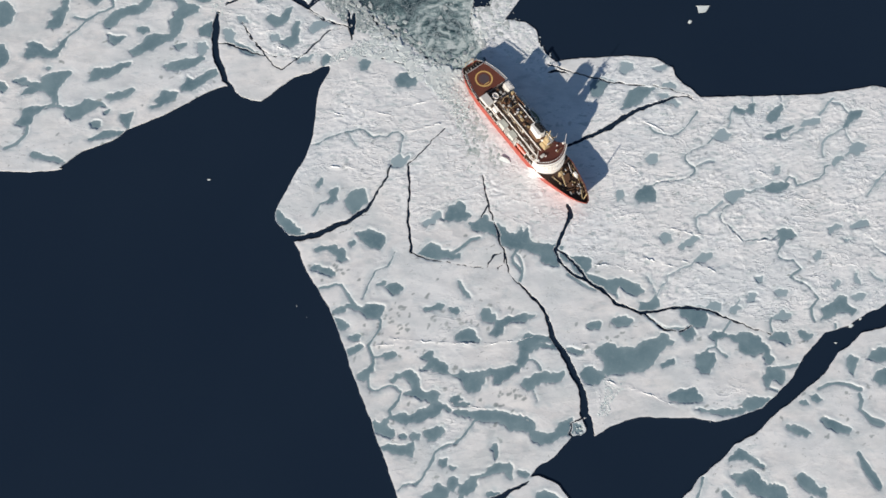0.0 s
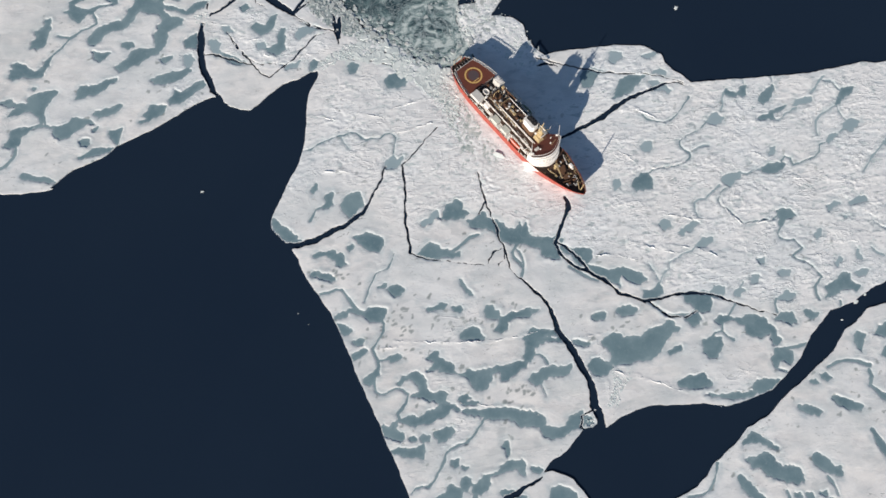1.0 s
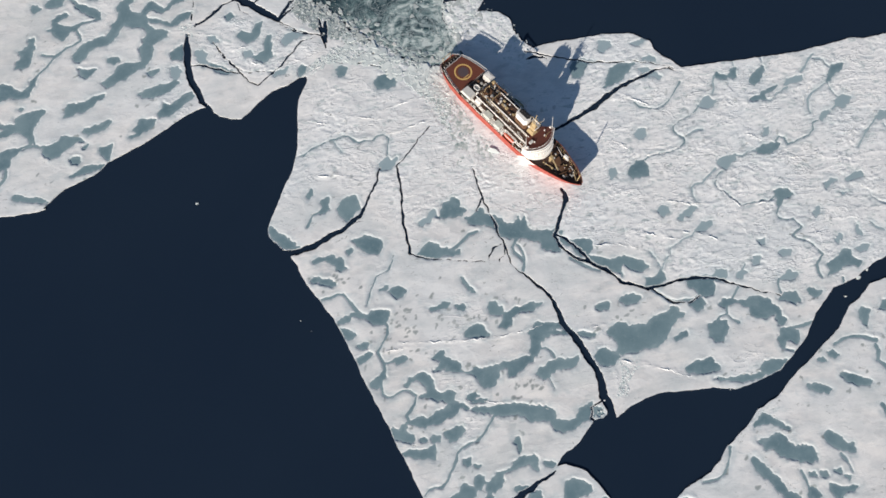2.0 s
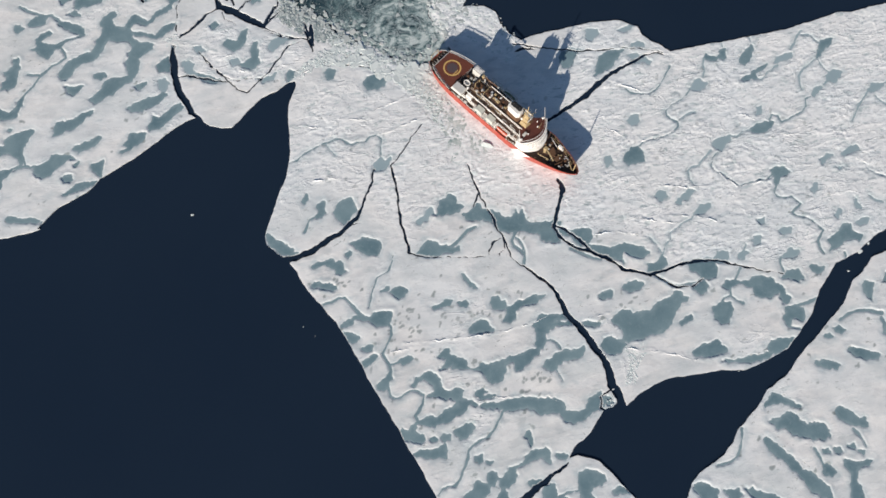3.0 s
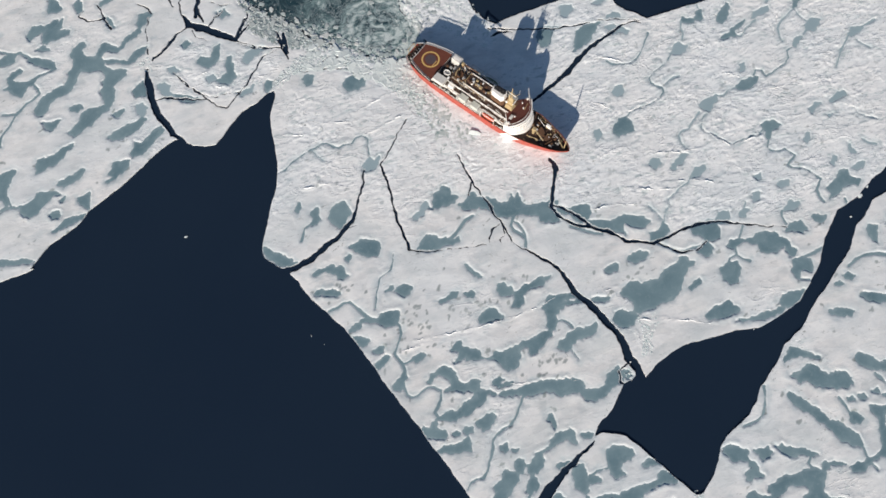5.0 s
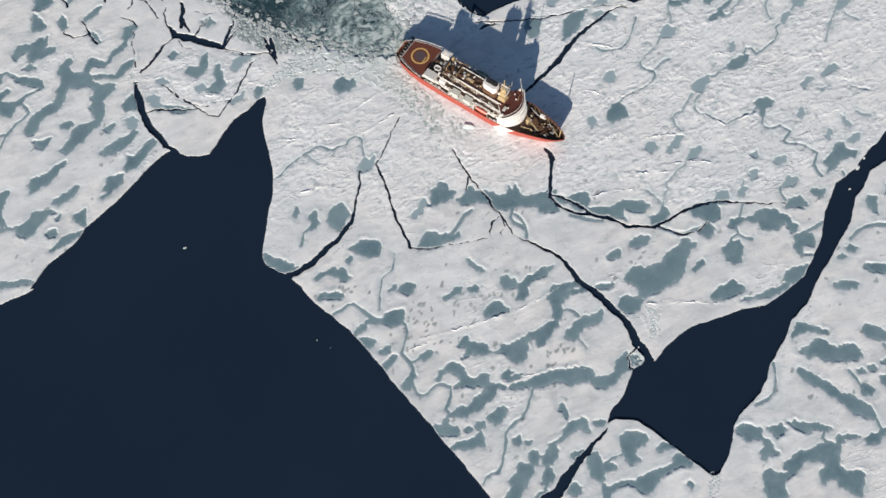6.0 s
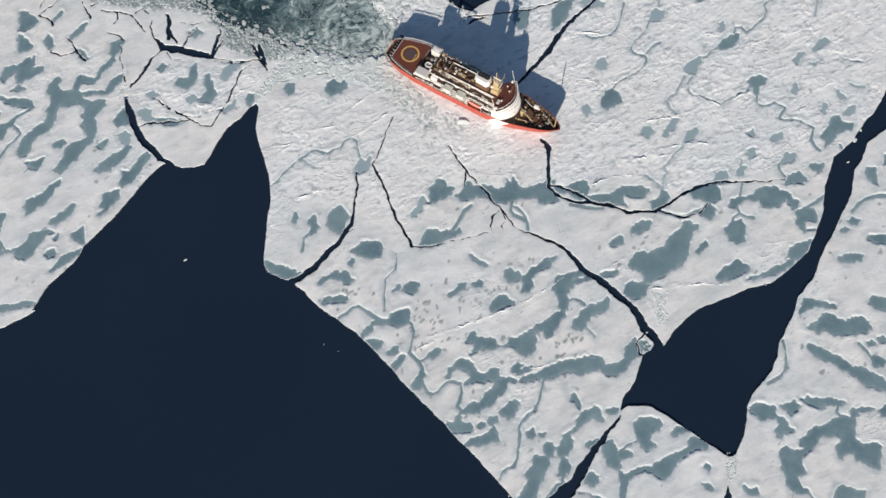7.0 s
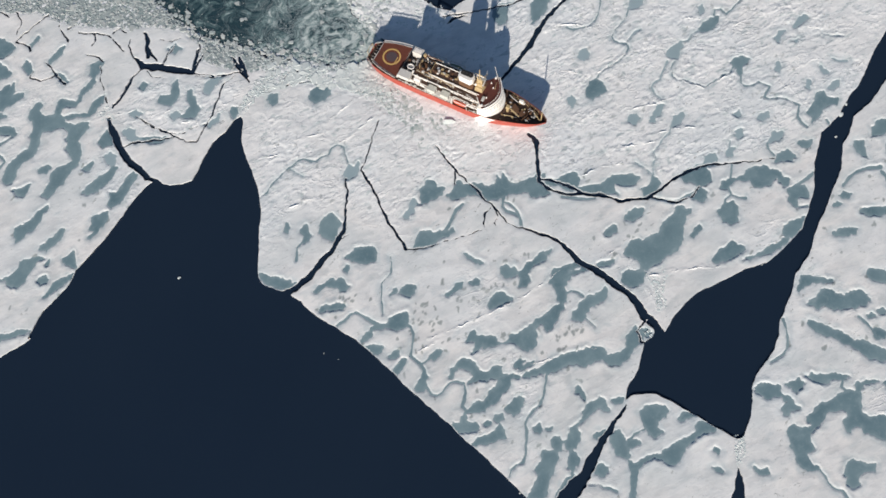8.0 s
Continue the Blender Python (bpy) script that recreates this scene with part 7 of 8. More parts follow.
def box(x0, x1, y0, y1, z0, z1, bevel=0.06, into=None):
    bm = into or bmesh.new()
    made = bmesh.ops.create_cube(bm, size=1, matrix=Matrix.Translation(((x0 + x1) / 2, (y0 + y1) / 2, (z0 + z1) / 2)) @ Matrix.Diagonal((abs(x1 - x0), abs(y1 - y0), abs(z1 - z0), 1)))
    if bevel:
        edges = list({e for v in made["verts"] for e in v.link_edges})
        bmesh.ops.bevel(bm, geom=edges, offset=bevel, segments=1, affect='EDGES')
    return bm


def prism(outline, z0, z1, bevel=0.0, slope=1.0, into=None):
    """An upright block over an outline of (x, y); slope shrinks its top."""
    bm = into or bmesh.new()
    cx, cy = sum(p[0] for p in outline) / len(outline), sum(p[1] for p in outline) / len(outline)
    low = [bm.verts.new((x, y, z0)) for x, y in outline]
    up = [bm.verts.new((cx + (x - cx) * slope, cy + (y - cy) * slope, z1)) for x, y in outline]
    n = len(outline)
    for k in range(n):
        bm.faces.new((low[k], low[(k + 1) % n], up[(k + 1) % n], up[k]))
    bm.faces.new(up)
    bm.faces.new(low[::-1])
    if bevel:
        bmesh.ops.bevel(bm, geom=[e for e in bm.edges if e.verts[0] in up and e.verts[1] in up], offset=bevel, segments=1, affect='EDGES')
    return bm


def rod(path, r, sides=6, into=None, closed=False):
    """A round bar along a path of points."""
    bm = into or bmesh.new()
    pts = [Vector(p) for p in path]
    rings = []
    for k, p in enumerate(pts):
        a = pts[k - 1] if (k or closed) else p
        b = pts[(k + 1) % len(pts)] if (k + 1 < len(pts) or closed) else p
        d = (b - a).normalized()
        side = d.cross(Vector((0, 0, 1)))
        side = side.normalized() if side.length > 1e-3 else Vector((1, 0, 0))
        up = side.cross(d)
        rings.append([bm.verts.new(p + r * (math.cos(s * 2 * math.pi / sides) * side + math.sin(s * 2 * math.pi / sides) * up)) for s in range(sides)])
    for k in range(len(rings) if closed else len(rings) - 1):
        q = rings[(k + 1) % len(rings)]
        for s in range(sides):
            bm.faces.new((rings[k][s], rings[k][(s + 1) % sides], q[(s + 1) % sides], q[s]))
    if not closed:
        bm.faces.new(rings[0]), bm.faces.new(rings[-1][::-1])
    return bm


def drum(at, r, h, sides=16, top=1.0, into=None):
    bm = into or bmesh.new()
    bmesh.ops.create_cone(bm, cap_ends=True, segments=sides, radius1=r, radius2=r * top, depth=h, matrix=Matrix.Translation((at[0], at[1], at[2] + h / 2)))
    return bm


def ball(at, r, into=None, squash=1.0):
    bm = into or bmesh.new()
    bmesh.ops.create_uvsphere(bm, u_segments=14, v_segments=8, radius=r, matrix=Matrix.Translation(at) @ Matrix.Diagonal((1, 1, squash, 1)))
    return bm


ship = tagged(new("icebreaker_ship"), "red-hulled icebreaker with white superstructure breaking through sea ice", "ship")
ship.matrix_world = SHIP_POSE

# hull: stations of (x at deck, x at waterline, half beam at deck, at waterline, deck height)
STATIONS = [(-49.4, -47.5, 4.6, 2.4, 6.0), (-47.0, -46.0, 6.2, 4.8, 6.0), (-44.0, -43.5, 7.4, 6.6, 6.0), (-38.0, -38.0, 8.8, 8.2, 6.0),
            (-30.0, -30.0, 9.5, 9.1, 6.0), (-15.0, -15.0, 9.75, 9.4, 6.0), (10.0, 10.0, 9.75, 9.4, 6.1), (20.0, 19.5, 9.5, 8.9, 6.4),
            (28.0, 26.5, 8.6, 7.4, 6.9), (35.0, 32.5, 6.9, 5.4, 7.5), (41.0, 37.5, 5.3, 3.5, 8.1), (45.5, 41.0, 3.5, 1.9, 8.6), (48.2, 43.0, 1.8, 0.7, 8.9), (49.6, 43.8, 0.35, 0.1, 9.0)]


def hull_at(x, up):
    """Half beam and height of the hull side at deck place x; up runs from 0 at the water to 1 at the deck's edge."""
    for a, b in zip(STATIONS, STATIONS[1:]):
        if a[0] <= x <= b[0]:
            t = (x - a[0]) / (b[0] - a[0])
            s = [p + t * (q - p) for p, q in zip(a, b)]
            return s[1] + (s[0] - s[1]) * up, s[3] + (s[2] - s[3]) * up ** 0.8, s[4] * up
    return x, 0.1, 6.0 * up


LEVELS = (-0.35, 0.0, 0.35, 0.7, 1.0)
xs = [s[0] for s in STATIONS]
fine = sorted(set(xs + [a + (b - a) * k / 3 for a, b in zip(xs, xs[1:]) for k in (1, 2)]))
bm = bmesh.new()
rows = {}
for side in (1, -1):
    rows[side] = []
    for x in fine:
        ring = []
        for up in LEVELS:
            hx, hy, hz = hull_at(x, max(up, 0.0))
            ring.append(bm.verts.new((hx, side * hy * (1 if up >= 0 else 0.93), hz if up >= 0 else -2.4)))
        rows[side].append(ring)
    for a, b in zip(rows[side], rows[side][1:]):
        for k in range(len(LEVELS) - 1):
            bm.faces.new((a[k], b[k], b[k + 1], a[k + 1]))
for end in (0, -1):
    for k in range(len(LEVELS) - 1):
        bm.faces.new((rows[1][end][k], rows[-1][end][k], rows[-1][end][k + 1], rows[1][end][k + 1]))
hull = part("hull", bm, RED, ship, "bright red steel hull")
for f in hull.data.polygons:
    f.use_smooth = True

# white slash down each side of the hull, just proud of it
for side in (1, -1):
    bm = bmesh.new()
    cols = []
    for k in range(7):
        col = []
        for up in (0.02, 0.25, 0.5, 0.75, 1.0):
            hx, hy, hz = hull_at(14.2 + k * 1.25 + up * 4.2, up)
            col.append(bm.verts.new((hx, side * (hy + 0.035), hz)))
        cols.append(col)
    for a, b in zip(cols, cols[1:]):
        for k in range(4):
            bm.faces.new((a[k], b[k], b[k + 1], a[k + 1]))
    part("hull_stripe", bm, WHITE, hull, "white diagonal stripe")

# decks follow the hull a little below its edge
bm = bmesh.new()
left, right = [], []
for x in [-49.3] + fine[1:-1] + [49.0]:
    hx, hy, hz = hull_at(x, 0.86)
    left.append(bm.verts.new((hx, hy - 0.03, hz)))
    right.append(bm.verts.new((hx, -hy + 0.03, hz)))
for k in range(len(left) - 1):
    bm.faces.new((left[k], right[k], right[k + 1], left[k + 1]))
part("main_deck", bm, DECK, ship, "dark brown weather deck")

# capping rail along the hull's edge, and a raised bulwark round the bow
for side, nm in ((1, "port"), (-1, "starboard")):
    part("capping_rail", rod([(hull_at(x, 1)[0], side * (hull_at(x, 1)[1] - 0.05), hull_at(x, 1)[2] + 0.05) for x in fine], 0.1, 6), RED if side < 0 else DECK, ship)
    bm = bmesh.new()
    cols = []
    for x in [23.5 + k * 1.83 for k in range(15)]:
        hx, hy, hz = hull_at(min(x, 49.19), 1.0)
        h = 1.0 * min(1, (x - 23) / 4)
        cols.append([bm.verts.new((hx, side * hy, hz)), bm.verts.new((hx + 0.15, side * (hy + 0.12), hz + h)), bm.verts.new((hx + 0.12, side * max(hy - 0.06, 0.02), hz + h)), bm.verts.new((hx - 0.03, side * max(hy - 0.18, 0.01), hz))])
    for a, b in zip(cols, cols[1:]):
        for k in range(4):
            bm.faces.new((a[k], b[k], b[(k + 1) % 4], a[(k + 1) % 4]))
    shell = part("bulwark", bm, RED, ship, "red bow bulwark")
    bm = bmesh.new()
    cols = []
    for x in [24.0 + k * 1.79 for k in range(15)]:
        hx, hy, hz = hull_at(min(x, 49.0), 1.0)
        h = 1.0 * min(1, (x - 23) / 4)
        cols.append([bm.verts.new((hx + 0.1, side * max(hy - 0.09, 0.02), hz + h + 0.02)), bm.verts.new((hx - 0.06, side * max(hy - 0.24, 0.01), hz - 0.9))])
    for a, b in zip(cols, cols[1:]):
        bm.faces.new((a[0], b[0], b[1], a[1]))
    lining = part("bulwark_lining", bm, DECK, shell, "brown inside of the bulwark")
    mod = lining.modifiers.new("thick", 'SOLIDIFY')
    mod.thickness = 0.05
    for x in np.arange(26, 46, 2.2):
        hx, hy, hz = hull_at(x, 1.0)
        part("bulwark_stay", rod([(hx, side * (hy - 0.9), hz - 0.85), (hx, side * (hy - 0.22), hz + 0.85)], 0.09, 4), TAN, shell)


def railing(path, height=1.05, parent=None, material=WHITE, step=2.4, r=0.045):
    """A rail of three bars on stanchions."""
    rail = tagged(new("railing"), "")
    rail.parent = parent or ship
    pts = [Vector(p) for p in path]
    for h in (0.36, 0.7, 1.0):
        part("rail_bar", rod([p + Vector((0, 0, height * h)) for p in pts], r * (1.3 if h == 1.0 else 0.8), 5), material, rail)
    for a, b in zip(pts, pts[1:]):
        n = max(1, round((b - a).length / step))
        for k in range(n + (b == pts[-1])):
            p = a.lerp(b, k / n)
            part("stanchion", rod([p, p + Vector((0, 0, height))], r, 4), material, rail)
    return rail


for side in (1, -1):
    bm = bmesh.new()
    cols = []
    for x in [-49.2] + [q for q in fine if -49 < q < 25] + [25.0]:
        a, b = hull_at(x, 1.0), hull_at(x, 0.86)
        cols.append([bm.verts.new((a[0] + (0.12 if x < -49 else 0), side * (a[1] - 0.1), a[2] + 0.03)), bm.verts.new((b[0] + (0.12 if x < -49 else 0), side * (b[1] - 0.08), b[2] + 0.02))])
    for a, b in zip(cols, cols[1:]):
        bm.faces.new((a[0], b[0], b[1], a[1]))
    lining = part("side_lining", bm, DECK, hull, "brown inside of the hull's edge")
    mod = lining.modifiers.new("thick", 'SOLIDIFY')
    mod.thickness = 0.04
part("stern_lining", box(-49.32, -49.24, -4.4, 4.4, 5.15, 6.02, 0), DECK, hull)

# ---- flight deck with its yellow ring ----
FD = 8.9
fd_out = [(-44.6, -5.7), (-40.5, -7.2), (-35, -8.5), (-29.6, -9.2), (-29.6, 9.2), (-35, 8.5), (-40.5, 7.2), (-44.6, 5.7)]
flight_deck = part("flight_deck", prism(fd_out, FD - 0.35, FD, 0.04), PAD, ship, "red-brown flight deck with a yellow ring")
bm = bmesh.new()
for r0, r1 in ((3.95, 4.75),):
    ring0 = [bm.verts.new((-36.8 + r0 * math.cos(a * math.pi / 36), r0 * math.sin(a * math.pi / 36), FD + 0.008)) for a in range(72)]
    ring1 = [bm.verts.new((-36.8 + r1 * math.cos(a * math.pi / 36), r1 * math.sin(a * math.pi / 36), FD + 0.008)) for a in range(72)]
    for k in range(72):
        bm.faces.new((ring0[k], ring1[k], ring1[(k + 1) % 72], ring0[(k + 1) % 72]))
part("ring_marking", bm, YELLOW, flight_deck, "yellow landing ring")
bm = bmesh.new()
bm.faces.new([bm.verts.new((-36.8 + 2.9 * math.cos(a * math.pi / 24), 2.9 * math.sin(a * math.pi / 24), FD + 0.006)) for a in range(48)])
part("net_area", bm, PADGREY, flight_deck, "grey landing net in the ring")
part("bar_marking", box(-34.0, -33.6, -2.9, 1.2, FD + 0.002, FD + 0.012, 0), YELLOW, flight_deck, "yellow line")
for a, b in ((fd_out[0], fd_out[-1]),):
    part("edge_marking", box(-44.55, -44.25, -5.4, 5.4, FD + 0.003, FD + 0.012, 0), PALE, flight_deck, "worn pale edge line")
for side in (1, -1):
    for (ax, ay), (bx, by) in zip(fd_out[:3], fd_out[1:4]):
        bm = bmesh.new()
        q = [(ax, ay, FD - 0.1), (bx, by, FD - 0.1), (bx + 0.15, by - 1.0, FD + 0.3), (ax + 0.15, ay - 1.0, FD + 0.3)]
        rod([(x, side * y, z) for x, y, z in q], 0.17, 5, bm, closed=True)
        for k in range(1, 6):
            u, v = Vector(q[0]).lerp(Vector(q[1]), k / 6), Vector(q[3]).lerp(Vector(q[2]), k / 6)
            rod([(u.x, side * u.y, u.z), (v.x, side * v.y, v.z)], 0.05, 4, bm)
        part("safety_net_frame", bm, PALE, flight_deck, "pale safety net frame at the deck's edge")
# supports under the flight deck
part("aft_house", prism([(-43.2, -5.0), (-29.8, -7.8), (-29.8, 7.8), (-43.2, 5.0)], 5.1, FD - 0.35), WHITE, ship, "white house under the flight deck")
for side in (1, -1):
    for x, y in ((-41.5, 6.6), (-37.5, 7.6), (-33.5, 8.4)):
        part("deck_post", rod([(x, side * y, 5.1), (x, side * y, FD - 0.3)], 0.14, 6), RED, ship)

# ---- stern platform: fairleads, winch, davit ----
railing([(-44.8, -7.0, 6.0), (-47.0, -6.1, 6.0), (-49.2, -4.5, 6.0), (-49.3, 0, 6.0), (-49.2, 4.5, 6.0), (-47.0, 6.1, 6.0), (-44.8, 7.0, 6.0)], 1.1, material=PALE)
for y in (-3.4, 0.2, 3.6):
    winch = tagged(new("mooring_winch"), "")
    winch.parent = ship
    part("drum", drum((0, 0, 0), 0.55, 1.5, 12), BLACK, winch).matrix_local = pose(-46.4, y - 0.75, 5.9, -90, 0, 0)
    part("side_plate", box(-47.0, -45.8, y - 0.95, y - 0.8, 5.1, 6.6, 0.03), GREY, winch)
    part("side_plate", box(-47.0, -45.8, y + 0.8, y + 0.95, 5.1, 6.6, 0.03), GREY, winch)
for y in (-4.2, -1.6, 1.8, 4.2):
    part("bollard", drum((-48.3, y, 5.1), 0.28, 0.95, 10), BLACK, ship)
part("stern_frame", rod([(-49.0, -2.6, 5.2), (-49.6, -2.6, 9.0), (-49.6, 2.6, 9.0), (-49.0, 2.6, 5.2)], 0.16, 6), TAN, ship, "tan frame over the stern")

# ---- long deckhouse in two tiers, white sides and brown roofs ----
L1, L2, L3 = 8.4, 12.2, 14.5
lower = part("lower_deckhouse", prism([(-28.6, -7.0), (22.0, -7.2), (22.0, 7.2), (-28.6, 7.0)], 5.1, L1, 0.05), WHITE, ship, "white lower deckhouse")
part("boat_deck", prism([(-28.9, -7.5), (21.6, -7.8), (21.6, 7.8), (-28.9, 7.5)], L1, L1 + 0.14), DECK, ship, "dark brown boat deck")
mid = part("middle_deckhouse", prism([(-21.0, -4.9), (15.4, -5.4), (15.4, 6.2), (-21.0, 6.0)], L1 + 0.14, L2, 0.05), WHITE, ship, "white middle deckhouse")
part("house_roof", prism([(-21.3, -6.0), (15.4, -6.5), (15.4, 6.9), (-21.3, 6.6)], L2, L2 + 0.12), DECK, ship, "dark brown deckhouse roof")
upper = part("upper_deckhouse", prism([(-13.0, -2.9), (15.0, -3.2), (15.0, 3.2), (-13.0, 2.9)], L2 + 0.12, L3, 0.05), WHITE, ship, "white upper deckhouse")
part("house_roof", prism([(-13.3, -3.6), (15.0, -3.9), (15.0, 3.8), (-13.3, 3.5)], L3, L3 + 0.1), DECK, ship, "dark brown upper roof")
# white coamings along the roof edges
for side in (1, -1):
    # boat deck rails: shade of the port side is put into their greyer colour
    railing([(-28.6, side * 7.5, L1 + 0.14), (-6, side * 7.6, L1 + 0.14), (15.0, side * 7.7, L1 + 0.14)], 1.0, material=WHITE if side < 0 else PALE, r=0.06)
    part("coaming", box(-21.2, 15.4, side * 6.2 - 0.13, side * 6.2 + 0.13, L2 + 0.12, L2 + 0.62, 0.03), WHITE, ship, "white coaming along the roof edge")
    part("coaming", box(-13.2, 14.5, side * 3.55 - 0.13, side * 3.55 + 0.13, L3 + 0.1, L3 + 0.55, 0.03), WHITE, ship, "white coaming along the roof edge")
    # side deck rails likewise, white towards the sun and shaded grey to port
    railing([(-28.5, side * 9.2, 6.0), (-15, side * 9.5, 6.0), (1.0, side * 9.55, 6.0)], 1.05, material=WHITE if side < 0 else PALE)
    railing([(11.5, side * 9.5, 6.1), (17.0, side * 9.4, 6.3)], 1.05, material=WHITE)
    for x in np.arange(-26.5, 20, 3.1):
        win = part("window", box(x - 0.35, x + 0.35, side * 7.16 - 0.1, side * 7.16 + 0.1, 6.7, 7.4, 0.04), PALE, lower)
        part("pane", box(x - 0.25, x + 0.25, side * 7.28 - 0.02, side * 7.28 + 0.02, 6.8, 7.3, 0), PANE, win)
    for x in np.arange(-19, 15, 2.9):
        win = part("window", box(x - 0.35, x + 0.35, side * 5.28 - 0.1, side * 5.28 + 0.1, 9.4, 10.2, 0.04), PALE, mid)
        part("pane", box(x - 0.25, x + 0.25, side * 5.4 - 0.02, side * 5.4 + 0.02, 9.5, 10.1, 0), PANE, win)

# ---- bridge: full width with a bowed front ----


def bowed(y, x_wing, x_mid, half):
    return x_wing + (x_mid - x_wing) * (1 - (y / half) ** 2)


ys = [9.6 * k / 8 for k in range(-8, 9)]
front = lambda dx: [(bowed(y, 19.6, 24.2, 9.6) + dx, y) for y in ys]
part("bridge_base", prism([(16.0, -9.2)] + [(bowed(y, 20.6, 25.2, 9.6), y * 0.955) for y in ys] + [(16.0, 9.2)], 5.3, 12.1, 0.05), WHITE, ship, "white bowed front of the superstructure")
part("bridge_front_tier", prism([(18.0, -9.0)] + [(bowed(y, 21.0, 26.5, 9.6), y * 0.93) for y in ys] + [(18.0, 9.0)], 5.3, 8.5, 0.08), WHITE, ship, "white lower tier before the bridge")
bridge = part("bridge", prism([(13.6, -4.4), (18.6, -9.7)] + [(x, y * 1.012) for x, y in front(0.0)] + [(18.6, 9.7), (13.6, 4.4)], 12.1, 14.6, 0.05), WHITE, ship, "white wheelhouse with a row of windows")
part("bridge_roof", prism([(13.6, -4.35), (18.6, -9.55)] + [(bowed(y, 19.3, 23.7, 9.6), y * 0.99) for y in ys] + [(18.6, 9.55), (13.6, 4.35)], 14.6, 14.74), ROOF, ship, "red-brown wheelhouse roof")
part("bridge_visor", rod([(bowed(y, 19.6, 24.2, 9.6) - 0.15, y, 14.8) for y in ys], 0.3, 6), WHITE, bridge, "white rounded visor")
for k in range(-10, 11):
    y = k * 0.88
    x = bowed(y, 19.6, 24.2, 9.6)
    slope = math.degrees(math.atan2(-2 * (24.2 - 19.6) * y / 9.6 ** 2, 1))
    win = part("window", box(-0.06, 0.06, -0.34, 0.34, -0.5, 0.5, 0.02), GREY, bridge)
    win.matrix_local = pose(x + 0.02, y, 13.6, 0, 0, -slope)
    part("pane", box(0.07, 0.09, -0.27, 0.27, -0.42, 0.42, 0), PANE, win)
    if k % 2 == 0:
        x = bowed(y, 20.6, 25.2, 9.6)
        for z in (9.5, 11.2):
            port = part("window", box(-0.05, 0.06, -0.28, 0.28, -0.3, 0.3, 0.02), GREY, ship)
            port.matrix_local = pose(x + 0.02, y * 0.955, z, 0, 0, -slope)
railing([(bowed(y, 18.9, 23.0, 9.6), y * 0.93, 14.74) for y in ys[::2]], 1.0, material=WHITE)
for side in (1, -1):
    part("wing_console", box(17.6, 18.6, side * 8.3 - 0.5, side * 8.3 + 0.5, 14.74, 15.8, 0.1), WHITE, ship, "white console on the bridge wing")
part("whip_aerial", rod([(19.4, 8.4, 14.7), (18.2, 8.6, 19.0), (17.2, 8.7, 24.5)], 0.11, 5), PALE, ship, "pale whip aerial")
part("whip_aerial", rod([(46.6, 0, 8.0), (46.6, 0, 16.6)], 0.26, 6), TAN, ship, "tan jackstaff on the bow")
for x, y in ((18.5, -3.5), (19.2, 2.8), (17.2, 4.8)):
    part("searchlight", drum((x, y, 14.74), 0.28, 1.1, 10, 0.8), WHITE, ship)
part("roof_locker", box(16.6, 18.0, -6.0, -3.6, 14.74, 15.5, 0.08), PALE, ship)
part("handrail_arch", rod([(19.5, 5.6, 14.74), (19.8, 5.4, 16.7), (20.2, 3.0, 16.7), (20.2, 2.6, 14.74)], 0.1, 5), TAN, ship)

# ---- funnel, tan mast with radars and the white dome ----
funnel = part("funnel", prism([(3.2, -2.3), (9.0, -2.7), (10.0, -1.4), (10.0, 1.4), (9.0, 2.7), (3.2, 2.3), (2.0, 1.2), (2.0, -1.2)], 18.6, 22.2, 0.15, 0.94), WHITE, ship, "white funnel with black uptakes")
part("funnel_casing", prism([(3.0, -2.4), (9.2, -2.7), (10.2, -1.4), (10.2, 1.4), (9.2, 2.7), (3.0, 2.4), (1.8, 1.2), (1.8, -1.2)], L3 + 0.1, 18.6, 0.05, 0.99), RUST, funnel, "brown casing under the funnel")
part("funnel_cap", prism([(3.2, -0.6), (8.8, -0.6), (9.5, 0.6), (8.8, 2.3), (3.4, 2.0), (2.6, 0.6)], 22.2, 22.6, 0.05, 0.95), BLACK, funnel, "black funnel cap")
for x, y in ((4.2, 0.7), (6.0, 0.8), (7.8, 0.8)):
    part("uptake", drum((x, y, 22.5), 0.45, 1.1, 12), BLACK, funnel)
mast = tagged(new("signal_mast"), "tan lattice mast with radars and a white dome")
mast.parent = ship
for sx, sy in ((-1, -1), (-1, 1), (1, 1), (1, -1)):
    part("mast_leg", rod([(13.0 + 1.3 * sx, 0.3 + 1.3 * sy, L3), (13.0 + 0.7 * sx, 0.3 + 0.7 * sy, 26.0)], 0.22, 6), TAN, mast)
for h in range(6):
    z0, z1 = L3 + 0.6 + h * 1.6, L3 + 2.2 + h * 1.6
    w0, w1 = 1.3 - 0.8 * (z0 - L3) / 10.1, 1.3 - 0.8 * (z1 - L3) / 10.1
    bm = bmesh.new()
    cs = [(-1, -1), (1, -1), (1, 1), (-1, 1)]
    for (ax, ay), (bx, by) in zip(cs, cs[1:] + cs[:1]):
        rod([(13 + ax * w0, 0.3 + ay * w0, z0), (13 + bx * w1, 0.3 + by * w1, z1)], 0.08, 4, bm)
        rod([(13 + ax * w1, 0.3 + ay * w1, z1), (13 + bx * w1, 0.3 + by * w1, z1)], 0.08, 4, bm)
    part("mast_brace", bm, TAN, mast)
part("mast_house", prism([(11.2, -2.0), (15.4, -2.0), (15.6, 1.8), (11.2, 1.8)], L3, 17.6, 0.15, 0.85), TAN, mast, "tan house at the mast's foot")
